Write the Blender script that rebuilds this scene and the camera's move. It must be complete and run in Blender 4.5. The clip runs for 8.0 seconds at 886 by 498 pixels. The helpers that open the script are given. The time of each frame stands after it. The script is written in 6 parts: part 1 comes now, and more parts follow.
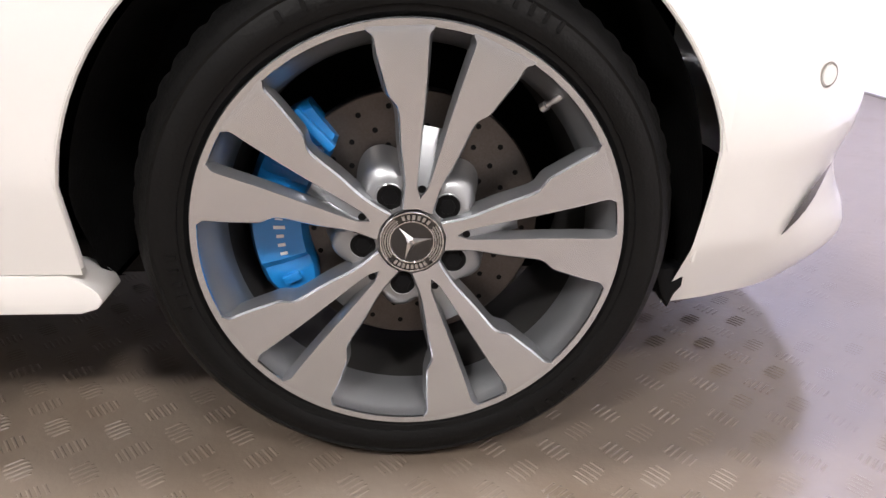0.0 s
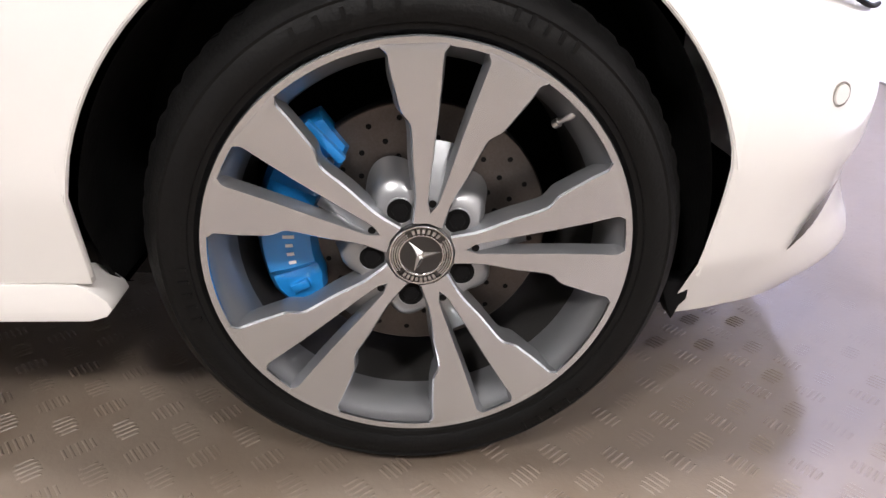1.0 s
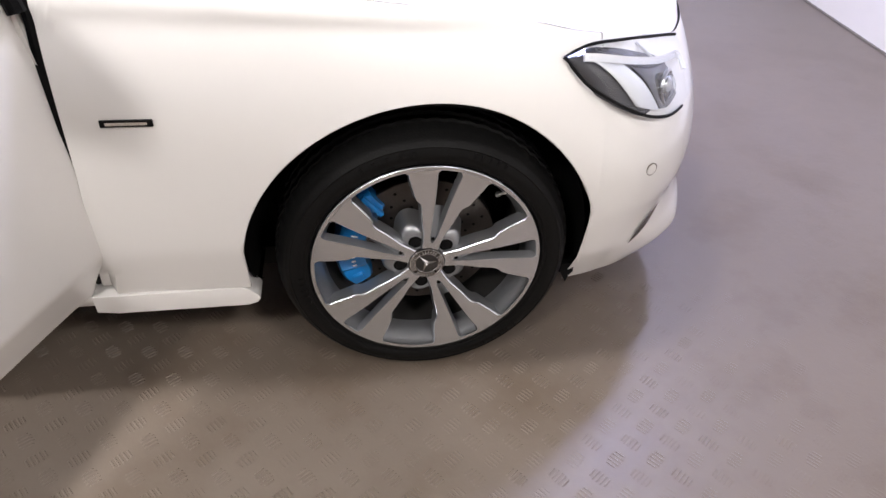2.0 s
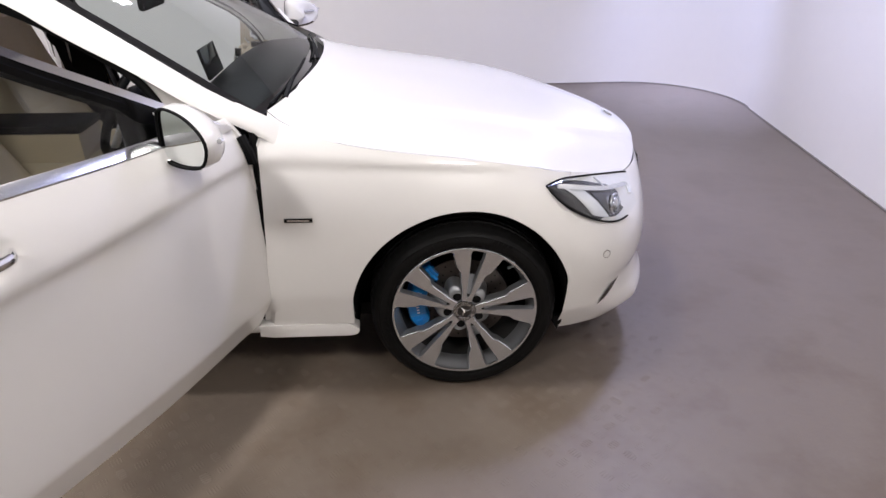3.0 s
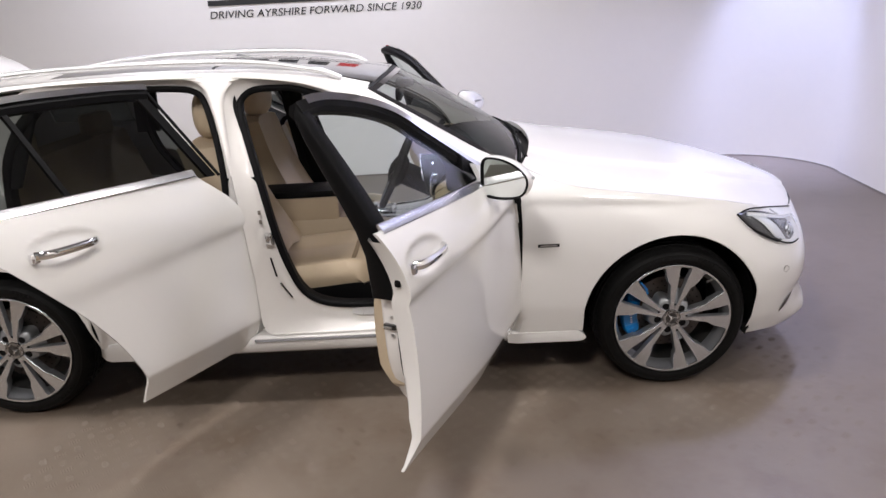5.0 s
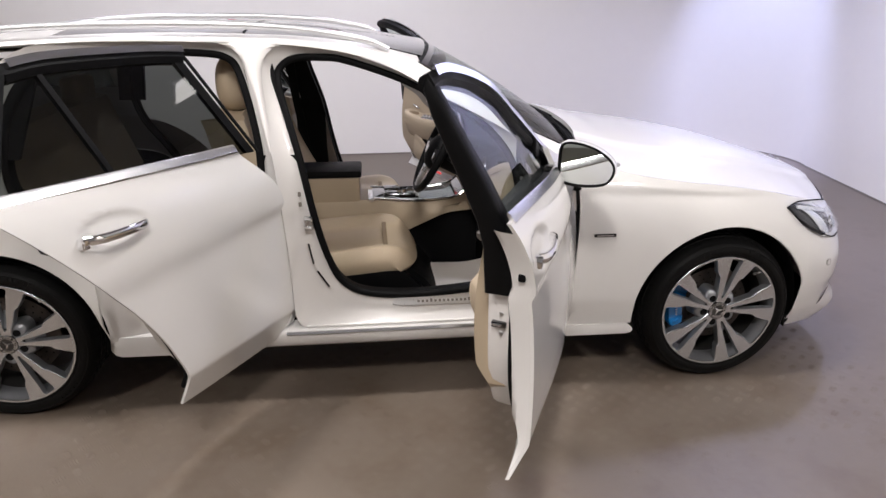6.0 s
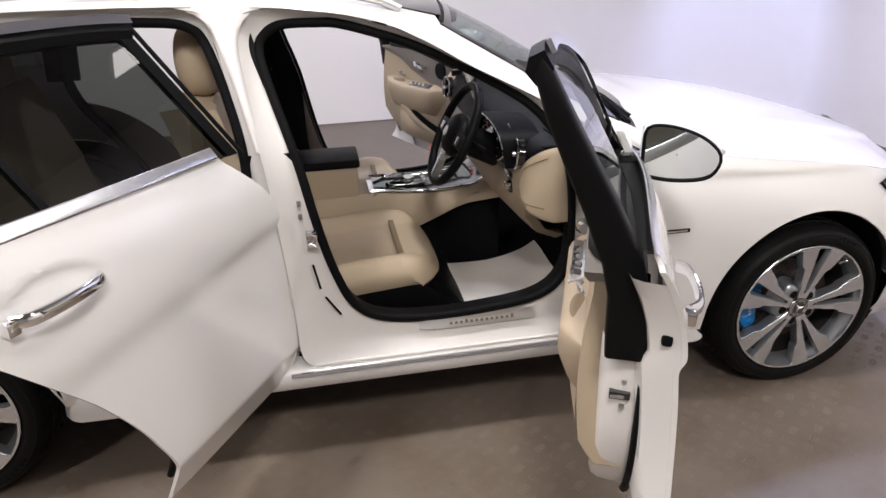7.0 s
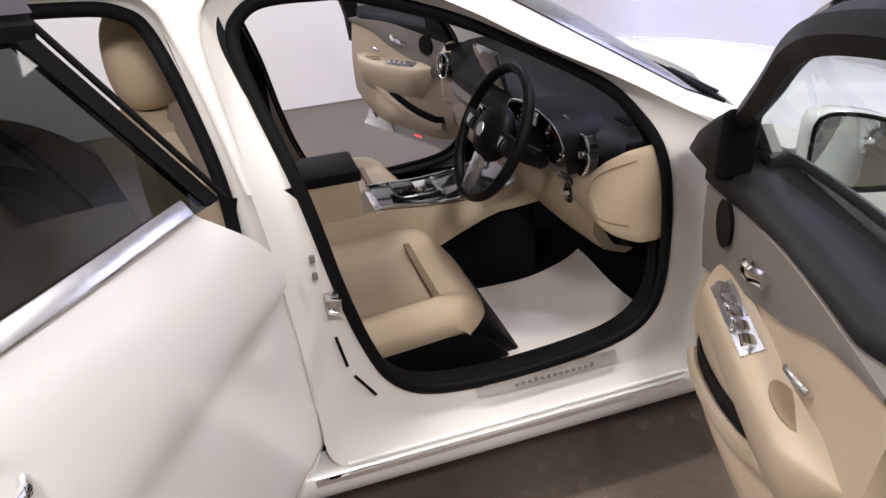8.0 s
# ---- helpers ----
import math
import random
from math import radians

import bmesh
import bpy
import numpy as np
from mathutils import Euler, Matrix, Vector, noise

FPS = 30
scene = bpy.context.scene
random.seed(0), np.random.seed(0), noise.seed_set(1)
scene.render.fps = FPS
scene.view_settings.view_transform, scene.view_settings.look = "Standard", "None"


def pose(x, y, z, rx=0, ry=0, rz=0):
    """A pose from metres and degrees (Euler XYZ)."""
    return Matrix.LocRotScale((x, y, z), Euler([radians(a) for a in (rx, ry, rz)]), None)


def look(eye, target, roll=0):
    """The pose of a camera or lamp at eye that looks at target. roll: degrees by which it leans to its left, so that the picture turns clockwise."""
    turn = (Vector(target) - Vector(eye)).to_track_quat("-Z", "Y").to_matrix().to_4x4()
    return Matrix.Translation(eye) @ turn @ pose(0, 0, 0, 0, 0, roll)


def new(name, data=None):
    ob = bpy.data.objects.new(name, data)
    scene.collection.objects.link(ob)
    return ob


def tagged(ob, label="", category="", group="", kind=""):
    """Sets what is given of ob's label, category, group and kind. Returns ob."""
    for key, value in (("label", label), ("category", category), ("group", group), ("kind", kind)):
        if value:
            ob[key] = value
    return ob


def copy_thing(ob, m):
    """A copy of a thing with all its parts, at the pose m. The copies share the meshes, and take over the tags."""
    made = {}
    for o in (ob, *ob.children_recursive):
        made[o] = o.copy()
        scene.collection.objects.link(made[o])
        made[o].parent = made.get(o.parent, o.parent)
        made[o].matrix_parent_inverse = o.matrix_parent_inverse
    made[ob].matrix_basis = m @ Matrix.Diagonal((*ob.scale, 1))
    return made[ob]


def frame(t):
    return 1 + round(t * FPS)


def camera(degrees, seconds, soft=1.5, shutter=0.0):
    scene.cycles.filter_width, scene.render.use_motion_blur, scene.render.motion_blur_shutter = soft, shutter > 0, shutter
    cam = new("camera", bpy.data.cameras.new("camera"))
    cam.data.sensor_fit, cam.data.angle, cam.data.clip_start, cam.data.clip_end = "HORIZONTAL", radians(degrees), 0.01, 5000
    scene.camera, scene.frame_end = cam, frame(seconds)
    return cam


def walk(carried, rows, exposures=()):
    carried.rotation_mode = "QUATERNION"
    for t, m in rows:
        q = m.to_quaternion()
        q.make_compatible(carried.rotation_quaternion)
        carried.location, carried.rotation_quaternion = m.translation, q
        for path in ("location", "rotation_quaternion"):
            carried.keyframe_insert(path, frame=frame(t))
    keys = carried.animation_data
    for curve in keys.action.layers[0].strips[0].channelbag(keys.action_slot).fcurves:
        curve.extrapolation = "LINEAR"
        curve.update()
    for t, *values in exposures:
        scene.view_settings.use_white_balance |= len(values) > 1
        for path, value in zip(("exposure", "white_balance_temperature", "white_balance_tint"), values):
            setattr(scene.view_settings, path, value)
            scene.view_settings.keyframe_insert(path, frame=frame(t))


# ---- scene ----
cam = camera(68.3, 8.0)
PATH = [
    (0, (-0.024, -1.559, 0.606), (0.134, 0.276, -0.173), 1.2),
    (0.5, (-0.034, -1.560, 0.583), (0.096, 0.308, -0.117), 1.8),
    (1, (-0.041, -1.540, 0.652), (0.133, 0.259, -0.207), 2.3),
    (1.2, (-0.052, -1.574, 0.717), (0.187, 0.127, -0.309), 3.2),
    (2.3, (-0.164, -2.145, 1.371), (0.075, -0.585, 0.142), 1.4),
    (2.5, (-0.162, -2.29, 1.435), (-0.006, -0.699, 0.233), 0.1),
    (3, (-0.199, -2.742, 1.546), (-0.083, -0.972, 0.622), 0.2),
    (3.5, (-0.241, -3.027, 1.59), (-0.186, -1.155, 0.886), -0.1),
    (4, (-0.42, -3.318, 1.573), (-0.439, -1.476, 0.794), -0.3),
    (4.5, (-0.638, -3.393, 1.577), (-0.701, -1.511, 0.902), 1.8),
    (4.7, (-0.756, -3.396, 1.58), (-0.857, -1.513, 0.915), -2.0),
    (5.8, (-1.389, -3.265, 1.57), (-1.2, -1.394, 0.89), 0.5),
    (6, (-1.446, -3.2, 1.558), (-1.234, -1.347, 0.835), 0.3),
    (6.5, (-1.538, -2.895, 1.547), (-1.276, -1.064, 0.786), -2.2),
    (7, (-1.632, -2.619, 1.536), (-1.3, -0.838, 0.69), -1.4),
    (7.5, (-1.747, -2.283, 1.53), (-1.25, -0.548, 0.669), -1.4),
    (8, (-1.77, -1.993, 1.486), (-1.299, -0.292, 0.545), -4.3),
]
walk(cam, [(t, look(eye, target, roll)) for t, eye, target, roll in PATH], [(0.0, 1.40), (1.2, 1.38), (2.3, 0.45), (2.5, 0.43), (3.0, 0.21), (3.5, 0.03), (4.0, 0.13), (4.5, 0.27), (6.0, 0.20), (6.5, 0.30), (7.0, 0.33), (7.5, 0.31), (8.0, 0.44)])

# ---- light ----
world = bpy.data.worlds.new("world")
scene.world = world
world.use_nodes = True
world.node_tree.nodes["Background"].inputs[0].default_value = (0.9, 0.92, 1.0, 1)
world.node_tree.nodes["Background"].inputs[1].default_value = 0.02


def area_lamp(name, x, y, z, sx, sy, watts, colour, aim=(0, 0, -1)):
    data = bpy.data.lights.new(name, "AREA")
    data.shape, data.size, data.size_y, data.energy, data.color = "RECTANGLE", sx, sy, watts, colour
    ob = new(name, data)
    ob.matrix_world = look((x, y, z), (x + aim[0], y + aim[1] + 1e-4, z + aim[2]))
    return ob


WARM, MILD, COOL = (1.0, 0.95, 0.93), (1.0, 0.955, 0.95), (0.56, 0.60, 1.0)
PALE = (0.82, 0.83, 1.0)
CEIL = 3.3
# WARM and PALE panels are unseen fill for the flank and far side.
PANELS = [(-4.4, -0.78, MILD, 40), (-2.5, -0.78, MILD, 38), (-0.6, -0.78, MILD, 32), (1.50, 0.82, COOL, 52), (-4.3, -3.4, WARM, 58), (-1.6, -3.4, WARM, 62), (1.1, -3.4, WARM, 36), (-3.4, 2.1, PALE, 33), (-1.2, 2.1, PALE, 36)]
# Unseen narrow lamp, added to wash a pale streak down the rounded corner.
CORNER_WASH = (2.50, 3.36, (0.50, 0.56, 1.0), 21)
for px, py, tint, watts in PANELS + [CORNER_WASH]:
    side = 0.18 if (px, py) == CORNER_WASH[:2] else 0.55 if tint is WARM else 0.32 if tint is COOL else 0.28
    lamp = area_lamp("ceiling_lamp", px, py, CEIL - 0.045, side, side, watts, tint)
    if side < 0.2:
        lamp.data.spread = radians(48)
    elif tint is COOL:
        lamp.data.spread = radians(125)


# ---- materials ----
def material(name, colour, rough=0.5, metal=0.0, coat=0.0, vary=0.0, scale=8.0, bump=0.0, bscale=60.0, spec=0.5, sheen=0.0, second=None):
    """A principled surface with colour noise at two scales, roughness noise and fine relief."""
    m = bpy.data.materials.new(name)
    m.use_nodes = True
    nt = m.node_tree
    b = nt.nodes["Principled BSDF"]
    b.inputs["Base Color"].default_value = (*colour, 1)
    b.inputs["Roughness"].default_value, b.inputs["Metallic"].default_value = rough, metal
    b.inputs["Coat Weight"].default_value, b.inputs["Coat Roughness"].default_value = coat, 0.04
    b.inputs["Specular IOR Level"].default_value = spec
    if sheen:
        b.inputs["Sheen Weight"].default_value = sheen
    tex = nt.nodes.new("ShaderNodeTexCoord")
    if vary:
        big, fine = nt.nodes.new("ShaderNodeTexNoise"), nt.nodes.new("ShaderNodeTexNoise")
        big.inputs["Scale"].default_value, fine.inputs["Scale"].default_value = scale, scale * 14
        big.inputs["Detail"].default_value, fine.inputs["Detail"].default_value = 5, 3
        add = nt.nodes.new("ShaderNodeMath")
        add.operation = "ADD"
        half = nt.nodes.new("ShaderNodeMath")
        half.operation = "MULTIPLY"
        half.inputs[1].default_value = 0.5
        ramp = nt.nodes.new("ShaderNodeMix")
        ramp.data_type = "RGBA"
        dark = second or tuple(c * (1 - vary) for c in colour)
        lite = tuple(min(1, c * (1 + vary)) for c in colour)
        ramp.inputs[6].default_value, ramp.inputs[7].default_value = (*dark, 1), (*lite, 1)
        for n in (big, fine):
            nt.links.new(tex.outputs["Object"], n.inputs["Vector"])
        nt.links.new(big.outputs["Fac"], add.inputs[0])
        nt.links.new(fine.outputs["Fac"], add.inputs[1])
        nt.links.new(add.outputs[0], half.inputs[0])
        nt.links.new(half.outputs[0], ramp.inputs[0])
        nt.links.new(ramp.outputs[2], b.inputs["Base Color"])
        rr = nt.nodes.new("ShaderNodeMapRange")
        rr.inputs[3].default_value, rr.inputs[4].default_value = rough * 0.8, min(1, rough * 1.2)
        nt.links.new(big.outputs["Fac"], rr.inputs[0])
        nt.links.new(rr.outputs[0], b.inputs["Roughness"])
    if bump:
        grain, bm_ = nt.nodes.new("ShaderNodeTexNoise"), nt.nodes.new("ShaderNodeBump")
        grain.inputs["Scale"].default_value, grain.inputs["Detail"].default_value = bscale, 4
        bm_.inputs["Strength"].default_value, bm_.inputs["Distance"].default_value = bump, 0.002
        nt.links.new(tex.outputs["Object"], grain.inputs["Vector"])
        nt.links.new(grain.outputs["Fac"], bm_.inputs["Height"])
        nt.links.new(bm_.outputs[0], b.inputs["Normal"])
    return m


def glass(name, tint, amount, ior=1.45):
    """A thin pane: clear or tinted see-through mixed with a mirror-like gloss."""
    m = bpy.data.materials.new(name)
    m.use_nodes = True
    nt = m.node_tree
    nt.nodes.remove(nt.nodes["Principled BSDF"])
    out = nt.nodes["Material Output"]
    clear, gloss, mix, facing, power, scale = (nt.nodes.new(k) for k in ("ShaderNodeBsdfTransparent", "ShaderNodeBsdfGlossy", "ShaderNodeMixShader", "ShaderNodeLayerWeight", "ShaderNodeMath", "ShaderNodeMath"))
    clear.inputs[0].default_value = (*tint, 1)
    gloss.inputs["Roughness"].default_value = 0.02
    gloss.inputs[0].default_value = (amount, amount, amount, 1)
    # gloss rises towards grazing view, alike from both sides of the pane
    face_on = ((ior - 1) / (ior + 1)) ** 2
    facing.inputs["Blend"].default_value = 0.5
    power.operation, scale.operation = "POWER", "MULTIPLY_ADD"
    power.inputs[1].default_value = 5
    scale.inputs[1].default_value, scale.inputs[2].default_value = 0.75 * (1 - face_on), face_on
    nt.links.new(facing.outputs["Facing"], power.inputs[0])
    nt.links.new(power.outputs[0], scale.inputs[0])
    nt.links.new(scale.outputs[0], mix.inputs[0])
    nt.links.new(clear.outputs[0], mix.inputs[1])
    nt.links.new(gloss.outputs[0], mix.inputs[2])
    nt.links.new(mix.outputs[0], out.inputs[0])
    return m


def glowing(name, colour, strength):
    m = material(name, colour, 0.4)
    b = m.node_tree.nodes["Principled BSDF"]
    b.inputs["Emission Color"].default_value = (*colour, 1)
    b.inputs["Emission Strength"].default_value = strength
    return m


PAINT = material("white_paint", (0.715, 0.700, 0.680), 0.32, coat=1.0, vary=0.015, scale=3)
PAINT_IN = material("white_paint_inner", (0.715, 0.692, 0.668), 0.36, coat=0.7, vary=0.02, scale=4)
RUBBER = material("black_rubber", (0.004, 0.004, 0.0044), 0.6, spec=0.09, vary=0.3, scale=20, bump=0.2, bscale=300)
TYRE = material("tyre_rubber", (0.0050, 0.0049, 0.0049), 0.50, spec=0.13, vary=0.35, scale=12, bump=0.35, bscale=220)
PLASTIC = material("black_plastic", (0.0045, 0.0045, 0.005), 0.46, spec=0.10, vary=0.25, scale=15, bump=0.25, bscale=500)
SOFTBLACK = material("black_soft_skin", (0.014, 0.014, 0.0145), 0.42, spec=0.10, vary=0.15, scale=12, bump=0.3, bscale=420)
GLOSS = material("gloss_black", (0.008, 0.008, 0.009), 0.08, coat=1.0)
LINER = material("wheel_well_liner", (0.004, 0.004, 0.004), 0.95, spec=0.1, vary=0.3, scale=30, bump=0.5, bscale=200)
CHROME = material("chrome", (0.86, 0.86, 0.87), 0.06, 1.0)
SATIN = material("satin_metal", (0.62, 0.62, 0.63), 0.28, 1.0, vary=0.05, scale=30)
RAIL = material("brushed_rail", (0.60, 0.60, 0.61), 0.42, 1.0)
BRIGHT = material("polished_aluminium", (0.82, 0.82, 0.83), 0.26, 1.0)
RIMFACE = material("machined_alloy", (0.735, 0.77, 0.82), 0.27, 1.0)
RIMPAINT = material("grey_alloy_paint", (0.33, 0.34, 0.355), 0.36, 0.8, coat=0.3, vary=0.03, scale=6)
RIMDARK = material("dark_barrel", (0.028, 0.027, 0.026), 0.6, 0.3, vary=0.35, scale=14)
DISC = material("brake_disc_iron", (0.105, 0.098, 0.093), 0.42, 0.9, vary=0.3, scale=25, second=(0.07, 0.054, 0.046), bump=0.1, bscale=400)
LAMPBOWL = material("lamp_bowl_grey", (0.10, 0.10, 0.11), 0.25, 0.5)
BLUE = material("blue_caliper_paint", (0.012, 0.20, 0.55), 0.3, coat=0.8, vary=0.12, scale=30)
WHITE = material("white_print", (0.8, 0.8, 0.8), 0.5)
LEATHER = material("beige_leather", (0.485, 0.39, 0.275), 0.5, vary=0.07, scale=9, bump=0.45, bscale=420, spec=0.4)
LEATHER2 = material("beige_soft_plastic", (0.42, 0.338, 0.240), 0.55, vary=0.05, scale=7, bump=0.25, bscale=600)
SEAM_SHADE = material("seam_shadow_leather", (0.22, 0.16, 0.10), 0.8)
CARPET = material("black_carpet", (0.005, 0.005, 0.0055), 0.95, spec=0.1, vary=0.5, scale=60, bump=0.8, bscale=700)
PLATE = material("brushed_entry_plate", (0.74, 0.73, 0.72), 0.30, 0.72, vary=0.04, scale=60)
PAPER = material("paper_mat", (0.74, 0.69, 0.64), 0.7, vary=0.06, scale=6, bump=0.2, bscale=40)
TRIMGREY = material("grey_open_pore_trim", (0.20, 0.178, 0.157), 0.45, 0.2, vary=0.12, scale=18)
LINING = material("headlining", (0.55, 0.50, 0.44), 0.9, vary=0.06, scale=30, bump=0.3, bscale=500)
WALL = material("white_wall_paint", (0.83, 0.80, 0.770), 0.48, vary=0.025, scale=0.8, bump=0.08, bscale=90)
WALL.node_tree.nodes["Principled BSDF"].inputs["Coat Weight"].default_value = 0.6
WALL.node_tree.nodes["Principled BSDF"].inputs["Coat Roughness"].default_value = 0.28
DARKWALL = material("unseen_dark_wall", (0.30, 0.30, 0.305), 0.6, vary=0.08, scale=0.9, bump=0.08, bscale=90)
CEILING = material("ceiling_paint", (0.30, 0.295, 0.29), 0.8, vary=0.03, scale=1.0)
GLASS_CLEAR = glass("clear_glass", (0.70, 0.77, 0.745), 0.9, 1.6)
GLASS_DARK = glass("privacy_glass", (0.115, 0.125, 0.12), 0.85, 1.5)
GLASS_LAMP = glass("headlight_glass", (0.93, 0.95, 0.97), 0.9)
MIRROR = material("mirror_glass", (0.82, 0.85, 0.85), 0.02, 1.0)
PANEL = glowing("light_panel_glow", (1.0, 0.96, 0.92), 9.0)
DRL = material("lamp_reflector", (0.85, 0.87, 0.9), 0.15, 0.6)
REDLAMP = glowing("red_marker_glow", (1.0, 0.08, 0.08), 0.8)
RED = material("red_sign_paint", (0.55, 0.03, 0.03), 0.4)
BLACKSIGN = material("black_sign_paint", (0.012, 0.012, 0.013), 0.4)


def floor_material():
    """Grey floor paint, worn and stained, over tread plate."""
    m = material("grey_floor_paint", (0.30, 0.275, 0.25), 0.46)
    nt = m.node_tree
    b = nt.nodes["Principled BSDF"]
    tex = nt.nodes.new("ShaderNodeTexCoord")
    parts = []
    for sc, de in ((0.45, 6), (3.2, 8), (55, 3)):
        n = nt.nodes.new("ShaderNodeTexNoise")
        n.inputs["Scale"].default_value, n.inputs["Detail"].default_value = sc, de
        n.inputs["Roughness"].default_value = 0.62
        nt.links.new(tex.outputs["Object"], n.inputs["Vector"])
        parts.append(n)
    base = nt.nodes.new("ShaderNodeMix")
    base.data_type = "RGBA"
    base.inputs[6].default_value, base.inputs[7].default_value = (0.124, 0.094, 0.069, 1), (0.150, 0.124, 0.101, 1)
    nt.links.new(parts[0].outputs["Fac"], base.inputs[0])
    stain = nt.nodes.new("ShaderNodeValToRGB")
    stain.color_ramp.elements[0].position, stain.color_ramp.elements[1].position = 0.33, 0.52
    stain.color_ramp.elements[0].color, stain.color_ramp.elements[1].color = (0.84, 0.79, 0.73, 1), (1.04, 1.04, 1.04, 1)
    nt.links.new(parts[1].outputs["Fac"], stain.inputs[0])
    mul = nt.nodes.new("ShaderNodeMix")
    mul.data_type, mul.blend_type = "RGBA", "MULTIPLY"
    mul.inputs[0].default_value = 1.0
    nt.links.new(base.outputs[2], mul.inputs[6])
    nt.links.new(stain.outputs[0], mul.inputs[7])
    nt.links.new(mul.outputs[2], b.inputs["Base Color"])
    rr = nt.nodes.new("ShaderNodeMapRange")
    rr.inputs[3].default_value, rr.inputs[4].default_value = 0.30, 0.60
    nt.links.new(parts[1].outputs["Fac"], rr.inputs[0])
    nt.links.new(rr.outputs[0], b.inputs["Roughness"])
    bump = nt.nodes.new("ShaderNodeBump")
    bump.inputs["Strength"].default_value, bump.inputs["Distance"].default_value = 0.25, 0.002
    nt.links.new(parts[2].outputs["Fac"], bump.inputs["Height"])
    nt.links.new(bump.outputs[0], b.inputs["Normal"])
    return m


FLOOR = floor_material()


# ---- mesh tools ----
def link_mesh(name, verts, faces, mat, parent=None, label="", smooth=True, sharp=40):
    me = bpy.data.meshes.new(name)
    me.from_pydata([tuple(map(float, v)) for v in verts], [], faces)
    me.materials.append(mat)
    if smooth:
        me.shade_smooth()
        me.set_sharp_from_angle(angle=radians(sharp))
    me.update()
    ob = new(name, me)
    ob.parent = parent
    if label:
        ob["label"] = label
    return ob


def part(name, bm, mat, parent=None, label="", smooth=True, sharp=40):
    me = bpy.data.meshes.new(name)
    bmesh.ops.recalc_face_normals(bm, faces=bm.faces[:])
    bm.to_mesh(me)
    bm.free()
    me.materials.append(mat)
    if smooth:
        me.shade_smooth()
        me.set_sharp_from_angle(angle=radians(sharp))
    ob = new(name, me)
    ob.parent = parent
    if label:
        ob["label"] = label
    return ob


def curve(xs, ys):
    """A smooth function through points (cubic Hermite, no overshoot)."""
    xs, ys = np.array(xs, float), np.array(ys, float)
    d = np.diff(ys) / np.diff(xs)
    m = np.empty(len(xs))
    m[0], m[-1] = d[0], d[-1]
    for i in range(1, len(xs) - 1):
        m[i] = 0 if d[i - 1] * d[i] <= 0 else 2 * d[i - 1] * d[i] / (d[i - 1] + d[i])

    def f(x):
        x = min(max(x, xs[0]), xs[-1])
        i = int(min(max(np.searchsorted(xs, x) - 1, 0), len(xs) - 2))
        h = xs[i + 1] - xs[i]
        t = (x - xs[i]) / h
        return float((1 + 2 * t) * (1 - t) ** 2 * ys[i] + t * (1 - t) ** 2 * h * m[i] + t * t * (3 - 2 * t) * ys[i + 1] + t * t * (t - 1) * h * m[i + 1])

    return f


def spline(pts, n, closed=False):
    """n points along a Catmull-Rom curve through pts, evenly by chord length."""
    p = np.array(pts, float)
    k = len(p)
    get = (lambda i: p[i % k]) if closed else (lambda i: p[i] if 0 <= i < k else (2 * p[0] - p[1] if i < 0 else 2 * p[-1] - p[-2]))
    out = []
    for i in range(k if closed else k - 1):
        a, b, c, d = get(i - 1), get(i), get(i + 1), get(i + 2)
        for s in range(24):
            t = s / 24
            out.append(0.5 * (2 * b + (c - a) * t + (2 * a - 5 * b + 4 * c - d) * t * t + (3 * b - a - 3 * c + d) * t**3))
    out.append(p[0] if closed else p[-1])
    out = np.array(out)
    arc = np.r_[0, np.cumsum(np.linalg.norm(np.diff(out, axis=0), axis=1))]
    at = np.linspace(0, arc[-1], n + 1)[:-1] if closed else np.linspace(0, arc[-1], n)
    return np.stack([np.interp(at, arc, out[:, j]) for j in range(out.shape[1])], 1)


def grid(rows, close_u=False, close_v=False):
    """Verts and quads of rows of points (m x n x 3)."""
    rows = np.array(rows, float)
    m, n = rows.shape[:2]
    faces = []
    for i in range(m if close_u else m - 1):
        for j in range(n if close_v else n - 1):
            a, b = i * n + j, i * n + (j + 1) % n
            c, d = ((i + 1) % m) * n + (j + 1) % n, ((i + 1) % m) * n + j
            faces.append((a, b, c, d))
    return rows.reshape(-1, 3), faces


def thick(rows, offset):
    """A closed slab from a grid of points and a per-point or common offset vector."""
    rows = np.array(rows, float)
    m, n = rows.shape[:2]
    back = rows + np.array(offset, float)
    v = np.concatenate([rows.reshape(-1, 3), back.reshape(-1, 3)])
    k, f = m * n, []
    for i in range(m - 1):
        for j in range(n - 1):
            a = i * n + j
            f.append((a, a + 1, a + n + 1, a + n))
            f.append((k + a, k + a + n, k + a + n + 1, k + a + 1))
    edge = [j for j in range(n)] + [i * n + n - 1 for i in range(1, m)] + [(m - 1) * n + j for j in range(n - 2, -1, -1)] + [i * n for i in range(m - 2, 0, -1)]
    for a, b in zip(edge, edge[1:] + edge[:1]):
        f.append((b, a, k + a, k + b))
    return v, f


def sheet(name, rows, mat, parent, label="", offset=None, smooth=True, sharp=40):
    v, f = thick(rows, offset) if offset is not None else grid(rows)
    ob = link_mesh(name, v, f, mat, parent, label, smooth, sharp)
    bm = bmesh.new()
    bm.from_mesh(ob.data)
    bmesh.ops.recalc_face_normals(bm, faces=bm.faces[:])
    bm.to_mesh(ob.data)
    bm.free()
    if smooth:
        ob.data.set_sharp_from_angle(angle=radians(sharp))
    return ob


